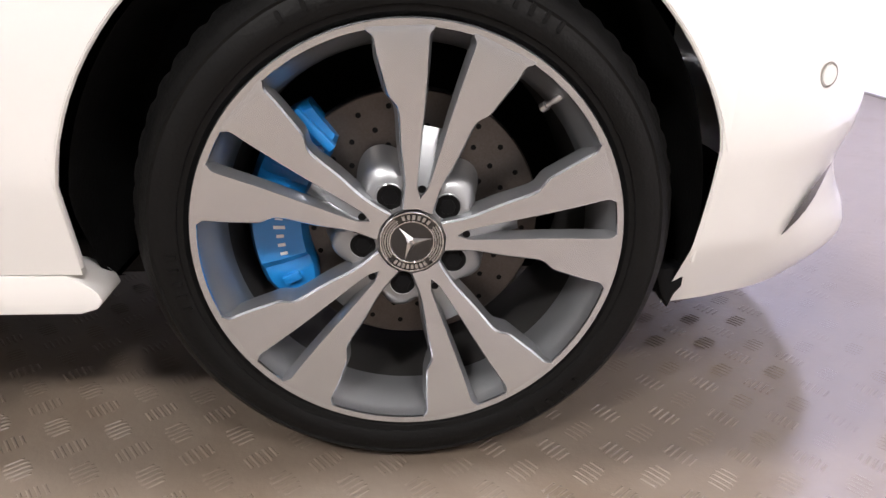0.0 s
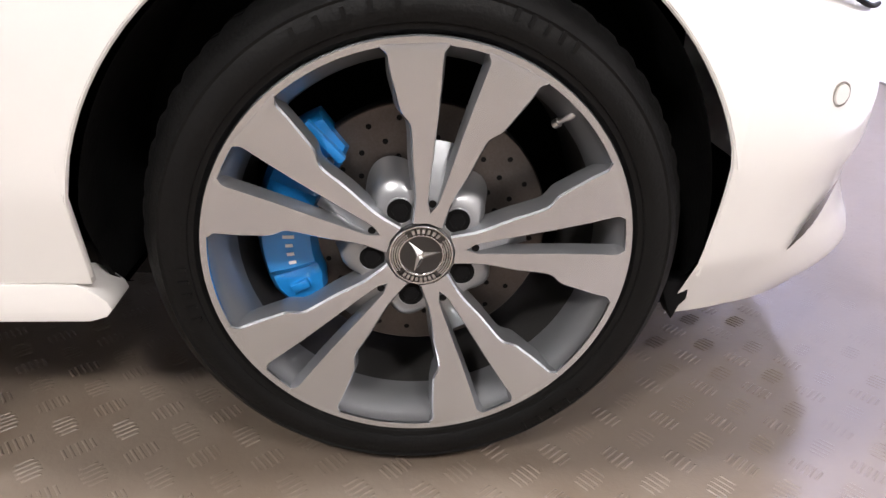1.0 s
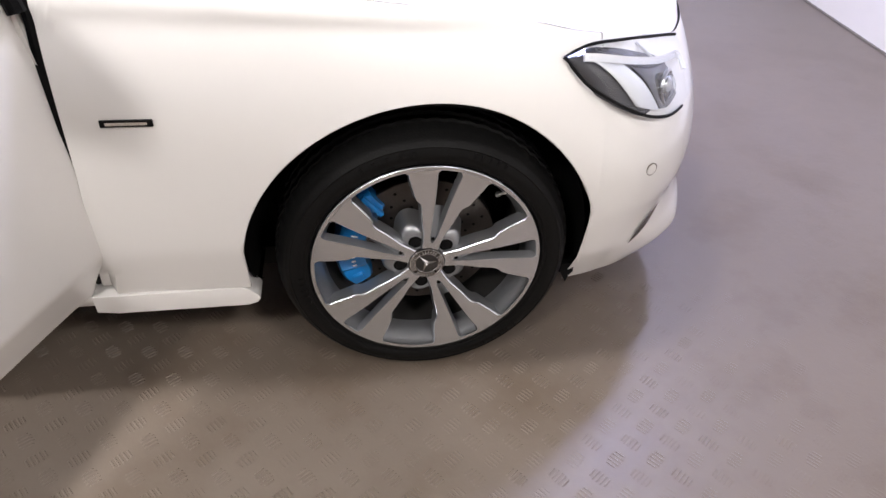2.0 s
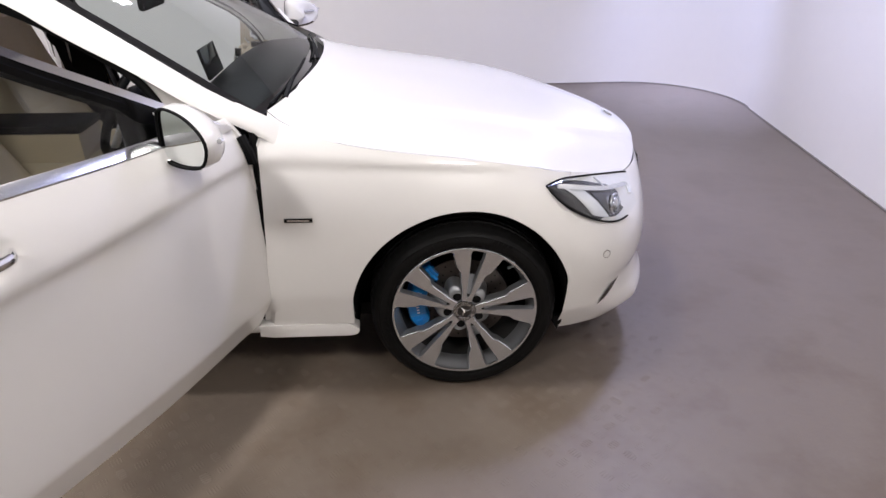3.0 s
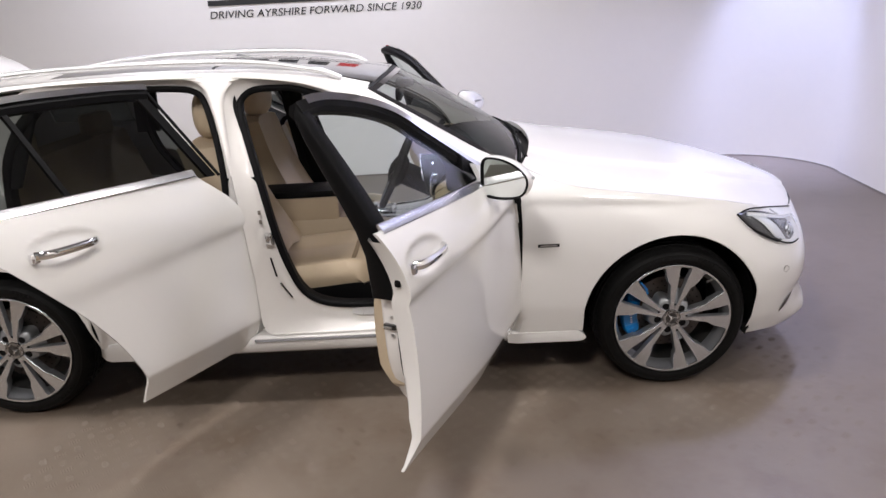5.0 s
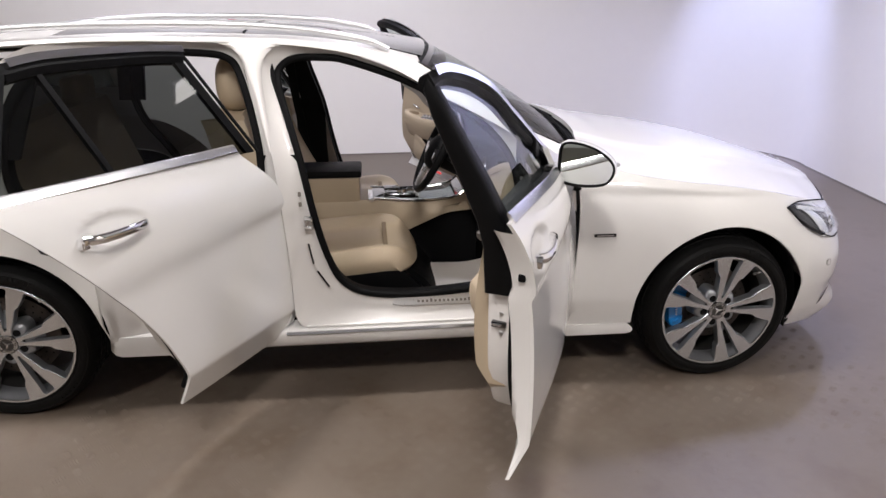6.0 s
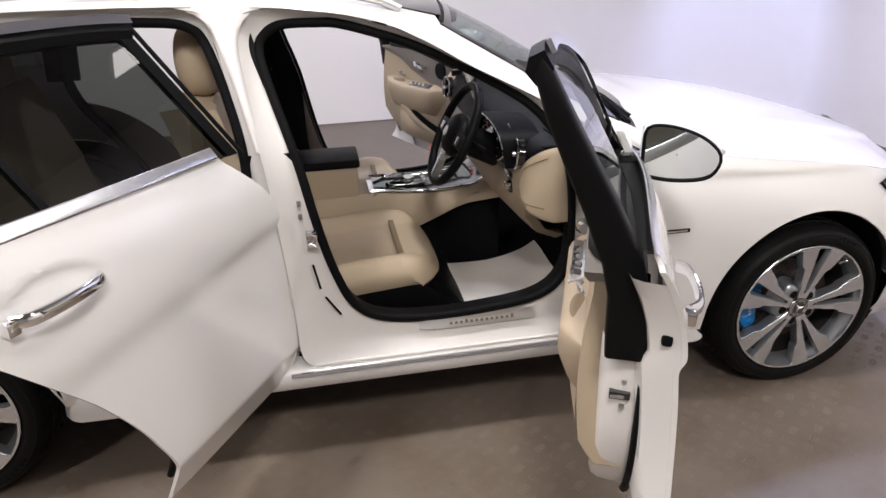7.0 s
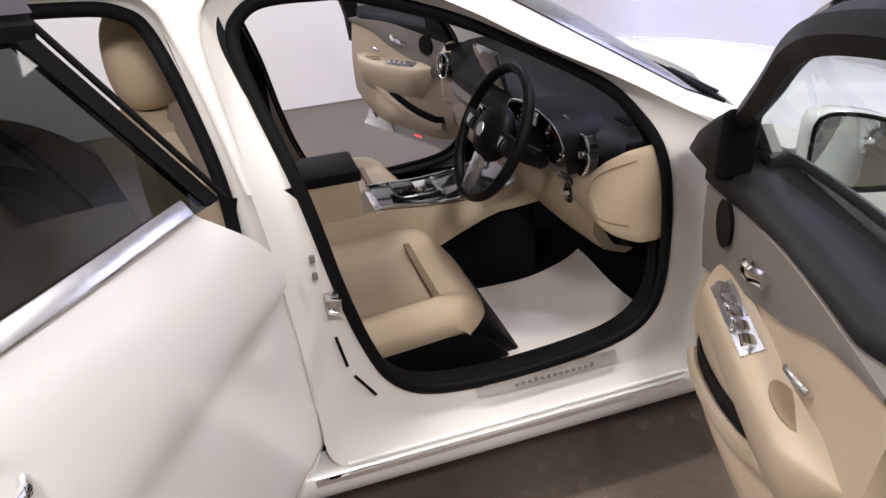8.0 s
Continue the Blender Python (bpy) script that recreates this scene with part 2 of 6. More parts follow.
def sweep(path, shape, closed=False, up=(0, 0, 1)):
    """Verts and faces of a 2D outline swept along a path; the outline's x goes across (path x up), its y along up."""
    path = np.array(path, float)
    n, rows = len(path), []
    for i in range(n):
        a, b = (path[i - 1], path[(i + 1) % n]) if closed else (path[max(i - 1, 0)], path[min(i + 1, n - 1)])
        d = (b - a) / (np.linalg.norm(b - a) + 1e-9)
        u = np.array(up[i] if np.ndim(up) == 2 else up, float)
        s = np.cross(d, u)
        s /= np.linalg.norm(s) + 1e-9
        w = np.cross(s, d)
        rows.append([path[i] + s * x + w * y for x, y in shape])
    v, f = grid(rows, closed, True)
    if not closed:
        k = len(shape)
        f += [tuple(range(k - 1, -1, -1)), tuple((n - 1) * k + j for j in range(k))]
    return v, f


def ring(r, n=8, sx=1.0, sy=1.0):
    return [(r * sx * math.cos(2 * math.pi * i / n), r * sy * math.sin(2 * math.pi * i / n)) for i in range(n)]


def tube(name, path, r, mat, parent, label="", closed=False, n=8, sx=1.0, sy=1.0, up=(0, 0, 1)):
    v, f = sweep(path, ring(r, n, sx, sy), closed, up)
    return link_mesh(name, v, f, mat, parent, label)


def lathe(name, profile, mat, parent, centre=(0, 0, 0), n=96, label="", closed=False, turn=None):
    """A profile of (radius, y) turned about the y axis."""
    rows = []
    for i in range(n):
        a = 2 * math.pi * i / n
        rows.append([(centre[0] + r * math.cos(a), centre[1] + y, centre[2] + r * math.sin(a)) for r, y in profile])
    v, f = grid(rows, True, closed)
    ob = link_mesh(name, v, f, mat, parent, label)
    bm = bmesh.new()
    bm.from_mesh(ob.data)
    bmesh.ops.recalc_face_normals(bm, faces=bm.faces[:])
    bm.to_mesh(ob.data)
    bm.free()
    return ob


def bevelled(bm, width, segments=2):
    if width > 0:
        bmesh.ops.bevel(bm, geom=[e for e in bm.edges if e.calc_face_angle(0) > 0.5], offset=width, segments=segments, affect="EDGES", profile=0.6)
    return bm


def block(x, y, z, sx, sy, sz, bevel=0.0, m=None, segments=2, taper=None):
    """A bmesh box with rounded edges; taper(v) may reshape its corners first."""
    bm = bmesh.new()
    bmesh.ops.create_cube(bm, size=1)
    for v in bm.verts:
        v.co = Vector((v.co.x * sx, v.co.y * sy, v.co.z * sz))
        if taper:
            v.co = Vector(taper(v.co))
    bevelled(bm, bevel, segments)
    mm = Matrix.Translation((x, y, z)) @ (m or Matrix())
    bmesh.ops.transform(bm, matrix=mm, verts=bm.verts[:])
    return bm


def prism(outline, y0, y1, bevel=0.0, segments=2, plane="xz"):
    """A 2D outline given depth; plane xz: along y; xy: along z."""
    bm = bmesh.new()
    put = (lambda a, b, c: (a, c, b)) if plane == "xz" else (lambda a, b, c: (a, b, c)) if plane == "xy" else (lambda a, b, c: (c, a, b))
    lo = [bm.verts.new(put(a, b, y0)) for a, b in outline]
    hi = [bm.verts.new(put(a, b, y1)) for a, b in outline]
    bm.faces.new(lo)
    bm.faces.new(hi[::-1])
    for i in range(len(lo)):
        j = (i + 1) % len(lo)
        bm.faces.new((lo[j], lo[i], hi[i], hi[j]))
    bmesh.ops.recalc_face_normals(bm, faces=bm.faces[:])
    bevelled(bm, bevel, segments)
    return bm


def thing(name, label, category, group="", kind=""):
    return tagged(new(name), label, category, group, kind)


# ---- the room ----
def wall_slab(name, a, b, mat, height=CEIL):
    """An upright wall from a to b on plan, its face on that line, its thickness behind."""
    ax, ay = a
    bx, by = b
    d = Vector((bx - ax, by - ay, 0)).normalized()
    n = Vector((d.y, -d.x, 0)) * -0.15
    rows = [[(ax, ay, z), (bx, by, z)] for z in (-0.05, height)]
    return sheet(name, rows, mat, None, offset=n, smooth=False)


def room():
    back = lambda x: 3.66 + 0.035 * x
    right = lambda y: 2.52 + 0.115 * y
    cx, cy, r = 2.00, 2.87, 0.86
    west, south = -8.0, -7.0
    f = link_mesh("floor", [(west - 0.2, south - 0.2, 0), (4.2, south - 0.2, 0), (4.2, 4.6, 0), (west - 0.2, 4.6, 0), (west - 0.2, south - 0.2, -0.1), (4.2, south - 0.2, -0.1), (4.2, 4.6, -0.1), (west - 0.2, 4.6, -0.1)],
                  [(0, 1, 2, 3), (7, 6, 5, 4), (0, 4, 5, 1), (1, 5, 6, 2), (2, 6, 7, 3), (3, 7, 4, 0)], FLOOR, smooth=False)
    tagged(f, "grey painted tread-plate showroom floor with stains", "floor", kind="structure")
    # back wall, rounded corner and side wall are one curved sheet
    arc = [(cx + r * math.sin(a), cy + r * math.cos(a)) for a in np.linspace(radians(-2), radians(96), 24)]
    line = [(west, back(west))] + [(x, back(x)) for x in np.linspace(west + 1, arc[0][0] - 0.05, 12)] + arc + [(right(y), y) for y in np.linspace(arc[-1][1] - 0.1, south, 14)]
    line = np.array(line)
    tang = np.gradient(line, axis=0)
    tang /= np.linalg.norm(tang, axis=1)[:, None]
    rows = [[(x, y, z) for x, y in line] for z in (-0.02, CEIL + 0.05)]
    off = np.array([[(-t[1] * 0.15, t[0] * 0.15, 0) for t in tang]] * 2)
    w = sheet("wall_north", rows, WALL, None, offset=off)
    tagged(w, "plain white painted wall with a rounded corner", "wall", kind="structure")
    base = np.array([(x + t[1] * 0.004, y - t[0] * 0.004, 0.006) for (x, y), t in zip(line, tang)])
    v, fc = sweep(base, [(-0.004, -0.006), (0.004, -0.006), (0.004, 0.004), (-0.004, 0.006)])
    tagged(link_mesh("trim", v, fc, TRIMGREY), "thin grey sealing strip along the wall foot", "trim", kind="structure")
    tagged(wall_slab("wall_west", (west, south), (west, 4.2), WALL), "plain white painted wall", "wall", kind="structure")
    # the south wall is unseen, kept dark to dim window reflections and fill
    tagged(wall_slab("wall_south", (4.0, south), (west, south), DARKWALL), "unseen closing wall, kept dark grey to cut reflections and fill light", "wall", kind="structure")
    c = part("ceiling", block((west + 4.2) / 2, -1.2, CEIL + 0.06, 12.6, 11.8, 0.1), CEILING, smooth=False)
    tagged(c, "plain grey ceiling", "ceiling", kind="structure")
    for px, py, tint, watts in PANELS + [CORNER_WASH]:
        p = thing("ceiling_light", "flat rectangular white light panel, placed out of view overhead", "ceiling light", "ceiling light panels")
        p.location = (px, py, CEIL)
        side = 0.18 if (px, py) == CORNER_WASH[:2] else 0.55 if tint is WARM else 0.32 if tint is COOL else 0.28
        part("frame", block(0, 0, -0.006, side + 0.06, side + 0.06, 0.034, 0.004), SATIN, p)
        part("diffuser", block(0, 0, -0.022, side, side, 0.012, 0.002), PANEL, p)


room()


# ---- the car: shared shape (front wheel centre at x 0, nose towards +x, driver's side at -y) ----
BASE, HUBZ, ARCHZ, WHEEL_Y = -2.84, 0.315, 0.322, 0.860
half_w = curve([-3.95, -3.75, -3.4, -2.84, -2.3, -1.75, -1.2, -0.65, -0.4, 0.0, 0.36], [0.66, 0.79, 0.855, 0.890, 0.888, 0.874, 0.886, 0.862, 0.869, 0.886, 0.862])
HOODLINE = [(-0.622, 0.69, 0.985), (-0.564, 0.735, 0.957), (-0.48, 0.765, 0.925), (-0.366, 0.785, 0.899), (-0.19, 0.79, 0.873), (0.0, 0.785, 0.848), (0.21, 0.765, 0.811), (0.29, 0.75, 0.79), (0.36, 0.72, 0.772)]
hood_y = curve([p[0] for p in HOODLINE], [p[1] for p in HOODLINE])
hood_z = curve([p[0] for p in HOODLINE], [p[2] for p in HOODLINE])
round_p = curve([-0.66, -0.3, 0.0, 0.36], [6.0, 4.0, 3.0, 2.2])
belt_z = curve([-3.6, -2.6, -1.75, -0.66], [1.085, 1.055, 1.018, 0.985])
crease_z = curve([-3.2, -2.5, -1.7, -0.65, -0.4, -0.2, 0.05, 0.3], [0.72, 0.765, 0.815, 0.855, 0.843, 0.829, 0.813, 0.798])
crease_d = curve([-3.4, -2.9, -2.4, -1.0, -0.5, -0.2, 0.08, 0.28], [0.0, 0.004, 0.009, 0.009, 0.008, 0.007, 0.004, 0.0])


def body_y(x, z):
    """Half width of the body's side at x and height z."""
    y = half_w(x)
    if z < 0.42:
        y -= 0.05 * (0.42 - z) + (0.40 if x < -0.655 else 0.15) * max(0, 0.392 - z)
    if x > -0.64:
        top_z, top_y, p = hood_z(x), hood_y(x), round_p(x)
    else:
        top_z, top_y, p = belt_z(x), half_w(x) - 0.072 - 0.035 * min(1, max(0, (x + 1.0) / 0.35)), 5.0
    w = min(max((z - 0.45) / (top_z - 0.45), 0), 1.02)
    y -= (y - top_y) * w**p
    # below the crease the flank draws in sharply and comes back out in a long hollow
    drop = crease_z(x) - z
    soft = 0.012 + 0.028 * min(1, max(0, (-1.7 - x) / 0.6))
    y -= 1.8 * crease_d(x) * 0.5 * (1 + math.tanh(drop / soft)) * max(0.0, 1 - max(0, drop) / 0.36) ** 1.3
    return y


def inset(x):
    """How far the side window draws in towards the windscreen pillar."""
    return 0.045 * min(1, max(0, (x + 1.30) / 0.45))


def glass_y(z):
    """Half width of the side windows at height z."""
    return 0.800 - 0.48 * (z - 1.03)


def front_y(z):
    """Half width of the front door's window and frame, which lean in more."""
    return 0.786 - 0.54 * (z - 1.0)


def S(points, sgn):
    """Mirror points of the driver's side (given with positive half widths) to the side wanted: sgn -1 is the driver's side."""
    a = np.array(points, float)
    a[..., 1] *= sgn
    return a


def panel_rows(xs, low, high, nz, inset=0.0, yf=body_y):
    return [[(x, yf(x, z) - inset, z) for z in np.linspace(low(x), high(x), nz)] for x in xs]


def arch(x, r=0.372, centre=0.0, lift=0.0):
    if centre == 0.0 and x < 0:
        x *= 0.372 / 0.386
    return ARCHZ + lift + math.sqrt(max(r * r - (x - centre) ** 2, 0))


car = thing("car", "white estate car parked with all doors and tailgate open", "car")
PLAN = [(0.352, 0.862), (0.44, 0.84), (0.52, 0.80), (0.60, 0.73), (0.67, 0.63), (0.722, 0.51), (0.765, 0.35), (0.79, 0.18), (0.80, 0.0)]
TOP = [(0.36, 0.72, 0.772), (0.44, 0.675, 0.750), (0.52, 0.61, 0.727), (0.60, 0.54, 0.704), (0.66, 0.45, 0.698), (0.70, 0.36, 0.702), (0.735, 0.22, 0.716), (0.75, 0.1, 0.723), (0.755, 0.0, 0.725)]
plan_s, top_s = spline(PLAN, 61), spline(TOP, 61)


def nose(s, z):
    """A point of the front bumper's skin: s from 0 at the wheel arch to 1 at the nose, at height z."""
    i = min(max(s, 0), 1) * 60
    k = min(int(i), 59)
    a = plan_s[k] + (plan_s[k + 1] - plan_s[k]) * (i - k)
    b = top_s[k] + (top_s[k + 1] - top_s[k]) * (i - k)
    w = max(0, (z - 0.45) / (b[2] - 0.45))
    x, y = a + (b[:2] - a) * min(w, 1.0) ** 2.2
    under = 0.16 * max(0, 0.42 - z) + 0.25 * max(0, 0.30 - z)
    # lower blade stands out below the intake slit
    flick = (0.055 * math.exp(-(((z - 0.250) / 0.062) ** 2)) - 0.012 * math.exp(-(((z - 0.385) / 0.035) ** 2))) * min(1, max(0, (s - 0.10) / 0.25)) * (1 - 0.55 * min(1, max(0, (s - 0.55) / 0.3)))
    n = np.array([0.35 + 0.6 * s, 1 - 0.9 * s])
    n /= np.linalg.norm(n)
    x, y = np.array([x, y]) - n * (under - flick) * (1 if s < 0.98 else 0.9)
    return np.array([x, max(y, 0), z])


def nose_top(s):
    i = min(max(s, 0), 1) * 60
    k = min(int(i), 59)
    return (top_s[k] + (top_s[k + 1] - top_s[k]) * (i - k))[2]


def nose_patch(quad, nu, nv, lift):
    """Points on the bumper inside four corners (s, z), lifted off it; the sides may be lists to run curved."""
    rows = []
    for u in np.linspace(0, 1, nu):
        row = []
        lo, hi = quad(u)
        for v in np.linspace(0, 1, nv):
            s, z = lo[0] + (hi[0] - lo[0]) * v, lo[1] + (hi[1] - lo[1]) * v
            p, ps, pz = nose(s, z), nose(s + 0.01, z), nose(s, z + 0.004)
            n = np.cross(ps - p, pz - p)
            n /= np.linalg.norm(n) + 1e-9
            if n[1] < 0:
                n = -n
            row.append(p + n * lift)
        rows.append(row)
    return rows


def fenders(sgn):
    side = "right" if sgn < 0 else "left"
    shut = curve([0.28, 0.39, 0.57, 0.76, 0.90, 0.97], [-0.690, -0.664, -0.642, -0.636, -0.640, -0.648])
    rows = []
    for u in np.linspace(0, 1, 18):
        rows.append([(x := shut(z) + (-0.380 - shut(z)) * u, body_y(x, z), z) for z in np.linspace(0.276, min(hood_z(shut(0.95) + (-0.380 - shut(0.95)) * u), 0.915 + 0.6 * u) - 0.004, 44)])
    f = sheet("fender", S(rows, sgn), PAINT, car, offset=(0, -sgn * 0.012, 0))
    xs = np.linspace(-0.380, 0.357, 60)
    sheet("fender_arch", S(panel_rows(xs, lambda x: arch(x), lambda x: hood_z(x) - 0.004, 40), sgn), PAINT, f, offset=(0, -sgn * 0.012, 0))
    lip = [(0.372 * math.cos(a), body_y(0.372 * math.cos(a), ARCHZ + 0.372 * math.sin(a)) - 0.004, ARCHZ + 0.372 * math.sin(a)) for a in np.linspace(math.pi * 1.0 + 0.1, -0.12, 50)]
    lip = [(max(min(x * (0.386 / 0.372 if x < 0 else 1), 0.353), -0.381), y, z) for x, y, z in lip]
    tube("arch_lip", S(lip, sgn), 0.0032, PAINT, f, n=6, up=(0, 1, 0))
    tube("hood_gap", S([p - np.array((0, 0.001, 0.005)) for p in spline(HOODLINE, 30)], sgn), 0.0013, RUBBER, f, n=6)
    tube("door_gap", S([(shut(z) - 0.010, body_y(shut(z), z) - 0.018, z) for z in np.linspace(0.285, 0.95, 24)], sgn), 0.013, RUBBER, f, "black rubber in the door gap", n=8, up=(0, 1, 0))
    tube("scuttle_cover", S(spline([(-0.652, 0.835, 0.86), (-0.662, 0.830, 0.90), (-0.682, 0.815, 0.938)], 10), sgn), 0.015, RUBBER, f, "black cover between wing and pillar", n=8)
    # name plate on the flank
    rows = [[(x, body_y(x, z) + 0.004, z) for z in np.linspace(0.6705, 0.6825, 3)] for x in np.linspace(-0.575, -0.487, 6)]
    b = sheet("name_plate", S(rows, sgn), PLASTIC, f, "slim chrome name plate", offset=(0, -sgn * 0.006, 0), smooth=False)
    rows = [[(x, body_y(x, z) + 0.0055, z) for z in np.linspace(0.6740, 0.6795, 2)] for x in np.linspace(-0.566, -0.496, 6)]
    sheet("name_bar", S(rows, sgn), BRIGHT, b, smooth=False)


def bumper():
    rows = []
    for s in np.r_[np.linspace(0, 1, 60)]:
        lo = 0.205 + 0.012 * s
        rows.append([nose(s, z) for z in np.linspace(lo, nose_top(s) - 0.003, 44)])
    rows = np.array(rows)
    both = np.concatenate([S(rows, -1), S(rows, 1)[::-1][1:]])
    b = sheet("front_bumper", both, PAINT, car)
    # floor of the bumper, dark
    under = [[p * (1, k, 1) for k in (1, 0.5, 0, -0.5, -1)] for p in (rows[i][0] * (0.985, -0.985, 1) + (0, 0, 0.01) for i in range(0, 60, 4))]
    sheet("undertray", under, PLASTIC, b)
    for sgn in (-1, 1):
        at = lambda x, z: (min(np.linspace(0, 0.6, 241), key=lambda s: abs(nose(s, z)[0] - x)), z)
        q = lambda u: (at(0.477 + 0.075 * u + 0.007 * math.sin(math.pi * u), 0.303 + 0.083 * u - 0.004 * math.sin(math.pi * u)), at(0.477 + 0.075 * u - 0.006 * math.sin(math.pi * u), 0.305 + 0.083 * u + 0.009 * math.sin(math.pi * u)))
        sheet("intake_slit", S(nose_patch(q, 24, 6, 0.005), sgn), GLOSS, b, "narrow black air intake slit")
        c = S([nose(0.134, 0.505)], sgn)[0]
        n = Vector((0.35, sgn * 0.93, 0.05)).normalized()
        bm = bmesh.new()
        bmesh.ops.create_cone(bm, segments=24, radius1=0.0125, radius2=0.0115, depth=0.006, cap_ends=True)
        bmesh.ops.transform(bm, matrix=Matrix.Translation(c) @ n.to_track_quat("Z", "Y").to_matrix().to_4x4(), verts=bm.verts[:])
        part("parking_sensor", bm, PAINT, b)
        bm = bmesh.new()
        bmesh.ops.create_circle(bm, segments=24, radius=0.0145, cap_ends=False)
        ringp = [Matrix.Translation(c) @ n.to_track_quat("Z", "Y").to_matrix().to_4x4() @ Vector((0.0138 * math.cos(a), 0.0138 * math.sin(a), 0.001)) for a in np.linspace(0, 2 * math.pi, 25)[:-1]]
        bm.free()
        tube("sensor_ring", ringp, 0.0013, TRIMGREY, b, closed=True, n=6, up=tuple(n))
    # grille
    q = lambda u: ((0.78 + 0.22 * u, 0.42), (0.74 + 0.26 * u, 0.655 + 0.01 * u))
    g = np.array(nose_patch(q, 20, 6, 0.006))
    gr = sheet("grille", np.concatenate([S(g, -1), S(g, 1)[::-1][1:]]), GLOSS, b, "black radiator grille")
    for zz in (0.49, 0.56, 0.62):
        q = lambda u: ((0.77 + 0.23 * u, zz), (0.77 + 0.23 * u, zz + 0.014))
        g = np.array(nose_patch(q, 20, 3, 0.012))
        sheet("grille_bar", np.concatenate([S(g, -1), S(g, 1)[::-1][1:]]), SATIN, gr)


def headlight(sgn):
    """Lamp unit in the front corner: outline bent round the fender; black bowl, light blade, projector, clear cover."""
    # outline corners along the top and the bottom edge, from the rear tip forward; x, half width, z
    top = spline([(0.262, 0.795, 0.752), (0.32, 0.765, 0.762), (0.40, 0.71, 0.749), (0.50, 0.632, 0.726), (0.58, 0.562, 0.704), (0.610, 0.537, 0.695)], 24)
    bot = spline([(0.262, 0.795, 0.746), (0.32, 0.812, 0.69), (0.41, 0.795, 0.628), (0.50, 0.742, 0.592), (0.565, 0.682, 0.587), (0.612, 0.622, 0.607)], 24)

    at = lambda line, k: np.array([np.interp(k, range(24), line[:, j]) for j in range(3)])

    def surf(k, v, lift):
        p = at(top, k) + (at(bot, k) - at(top, k)) * v
        n = np.array([0.55, 0.75, 0.35])
        n /= np.linalg.norm(n)
        return p + n * (lift + 0.027 * min(1, max(0, (k - 3.5) / 6)) * v**0.7 + 0.028 * math.sin(math.pi * v) * math.sin(math.pi * min(1, k / 23 + 0.08)) ** 0.6)

    hl = sheet("headlight", S([[surf(k, v, -0.012) for v in np.linspace(0, 1, 10)] for k in range(24)], sgn), LAMPBOWL, car, "black-edged headlight with a white light blade under clear glass")
    edge = [surf(k, 0, 0.004) for k in range(23, -1, -1)] + [surf(k, 1, 0.004) for k in range(1, 20)]
    tube("seal", S(edge, sgn), 0.0034, RUBBER, hl, n=6)
    # blade: along the top, turning down at the front and back along the bottom of the tip
    blade = [surf(k, v, 0.001) for k, v in ((1.8, 0.36), (4, 0.33), (8, 0.31), (13, 0.30), (18, 0.29), (20.6, 0.31), (21.7, 0.40), (22.0, 0.62))]
    v, f = sweep(S(spline(blade, 48), sgn), [(-0.0075, -0.003), (0.0075, -0.003), (0.0075, 0.003), (-0.0075, 0.003)], up=(0.55, 0.75 * sgn, 0.35))
    link_mesh("light_blade", v, f, DRL, hl, "white light blade")
    rows = [[surf(3 + 6.5 * s + 4.2 * q, 0.38 + 0.53 * s, -0.004) for q in np.linspace(0, 1, 5)] for s in np.linspace(0, 1, 14)]
    sheet("reflector", S(rows, sgn), DRL, hl, offset=(-0.004, 0, 0))
    rows = [[surf(8.6 + 5.4 * s + 5.6 * q, 0.40 + 0.50 * s, -0.006) for q in np.linspace(0, 1, 5)] for s in np.linspace(0, 1, 12)]
    sheet("bowl", S(rows, sgn), GLOSS, hl, offset=(-0.003, 0, 0))
    tube("vane", S([surf(11.5, 0.06, 0.0), surf(13.2, 0.29, 0.0)], sgn), 0.003, DRL, hl, n=6)
    c = S([surf(15.2, 0.64, -0.006)], sgn)[0]
    n = Vector((0.75, sgn * 0.62, 0.2)).normalized()
    q = Matrix.Translation(c) @ n.to_track_quat("Z", "Y").to_matrix().to_4x4()
    bm = bmesh.new()
    bmesh.ops.create_uvsphere(bm, u_segments=20, v_segments=12, radius=0.030)
    bmesh.ops.transform(bm, matrix=q @ Matrix.Diagonal((1, 1, 0.6, 1)), verts=bm.verts[:])
    part("projector_lens", bm, GLASS_LAMP, hl)
    bm = bmesh.new()
    bmesh.ops.create_uvsphere(bm, u_segments=20, v_segments=12, radius=0.026)
    bmesh.ops.transform(bm, matrix=q @ Matrix.Diagonal((1, 1, 0.5, 1)), verts=bm.verts[:])
    part("projector", bm, SATIN, hl)
    tube("lens_ring", [q @ Vector((0.034 * math.cos(a), 0.034 * math.sin(a), 0.0)) for a in np.linspace(0, 2 * math.pi, 33)[:-1]], 0.004, SATIN, hl, closed=True, n=6, up=tuple(n))
    rows = [[surf(k, v, 0.006) for v in np.linspace(0.02, 0.98, 10)] for k in range(24)]
    sheet("cover", S(rows, sgn), GLASS_LAMP, hl, "clear cover").visible_shadow = False


HOOD_MID = [(-0.520, 1.004), (-0.48, 1.000), (-0.42, 0.992), (-0.33, 0.975), (-0.17, 0.953), (0.02, 0.926), (0.23, 0.888), (0.33, 0.866), (0.41, 0.846), (0.49, 0.824), (0.57, 0.800), (0.66, 0.770), (0.715, 0.747), (0.757, 0.728)]


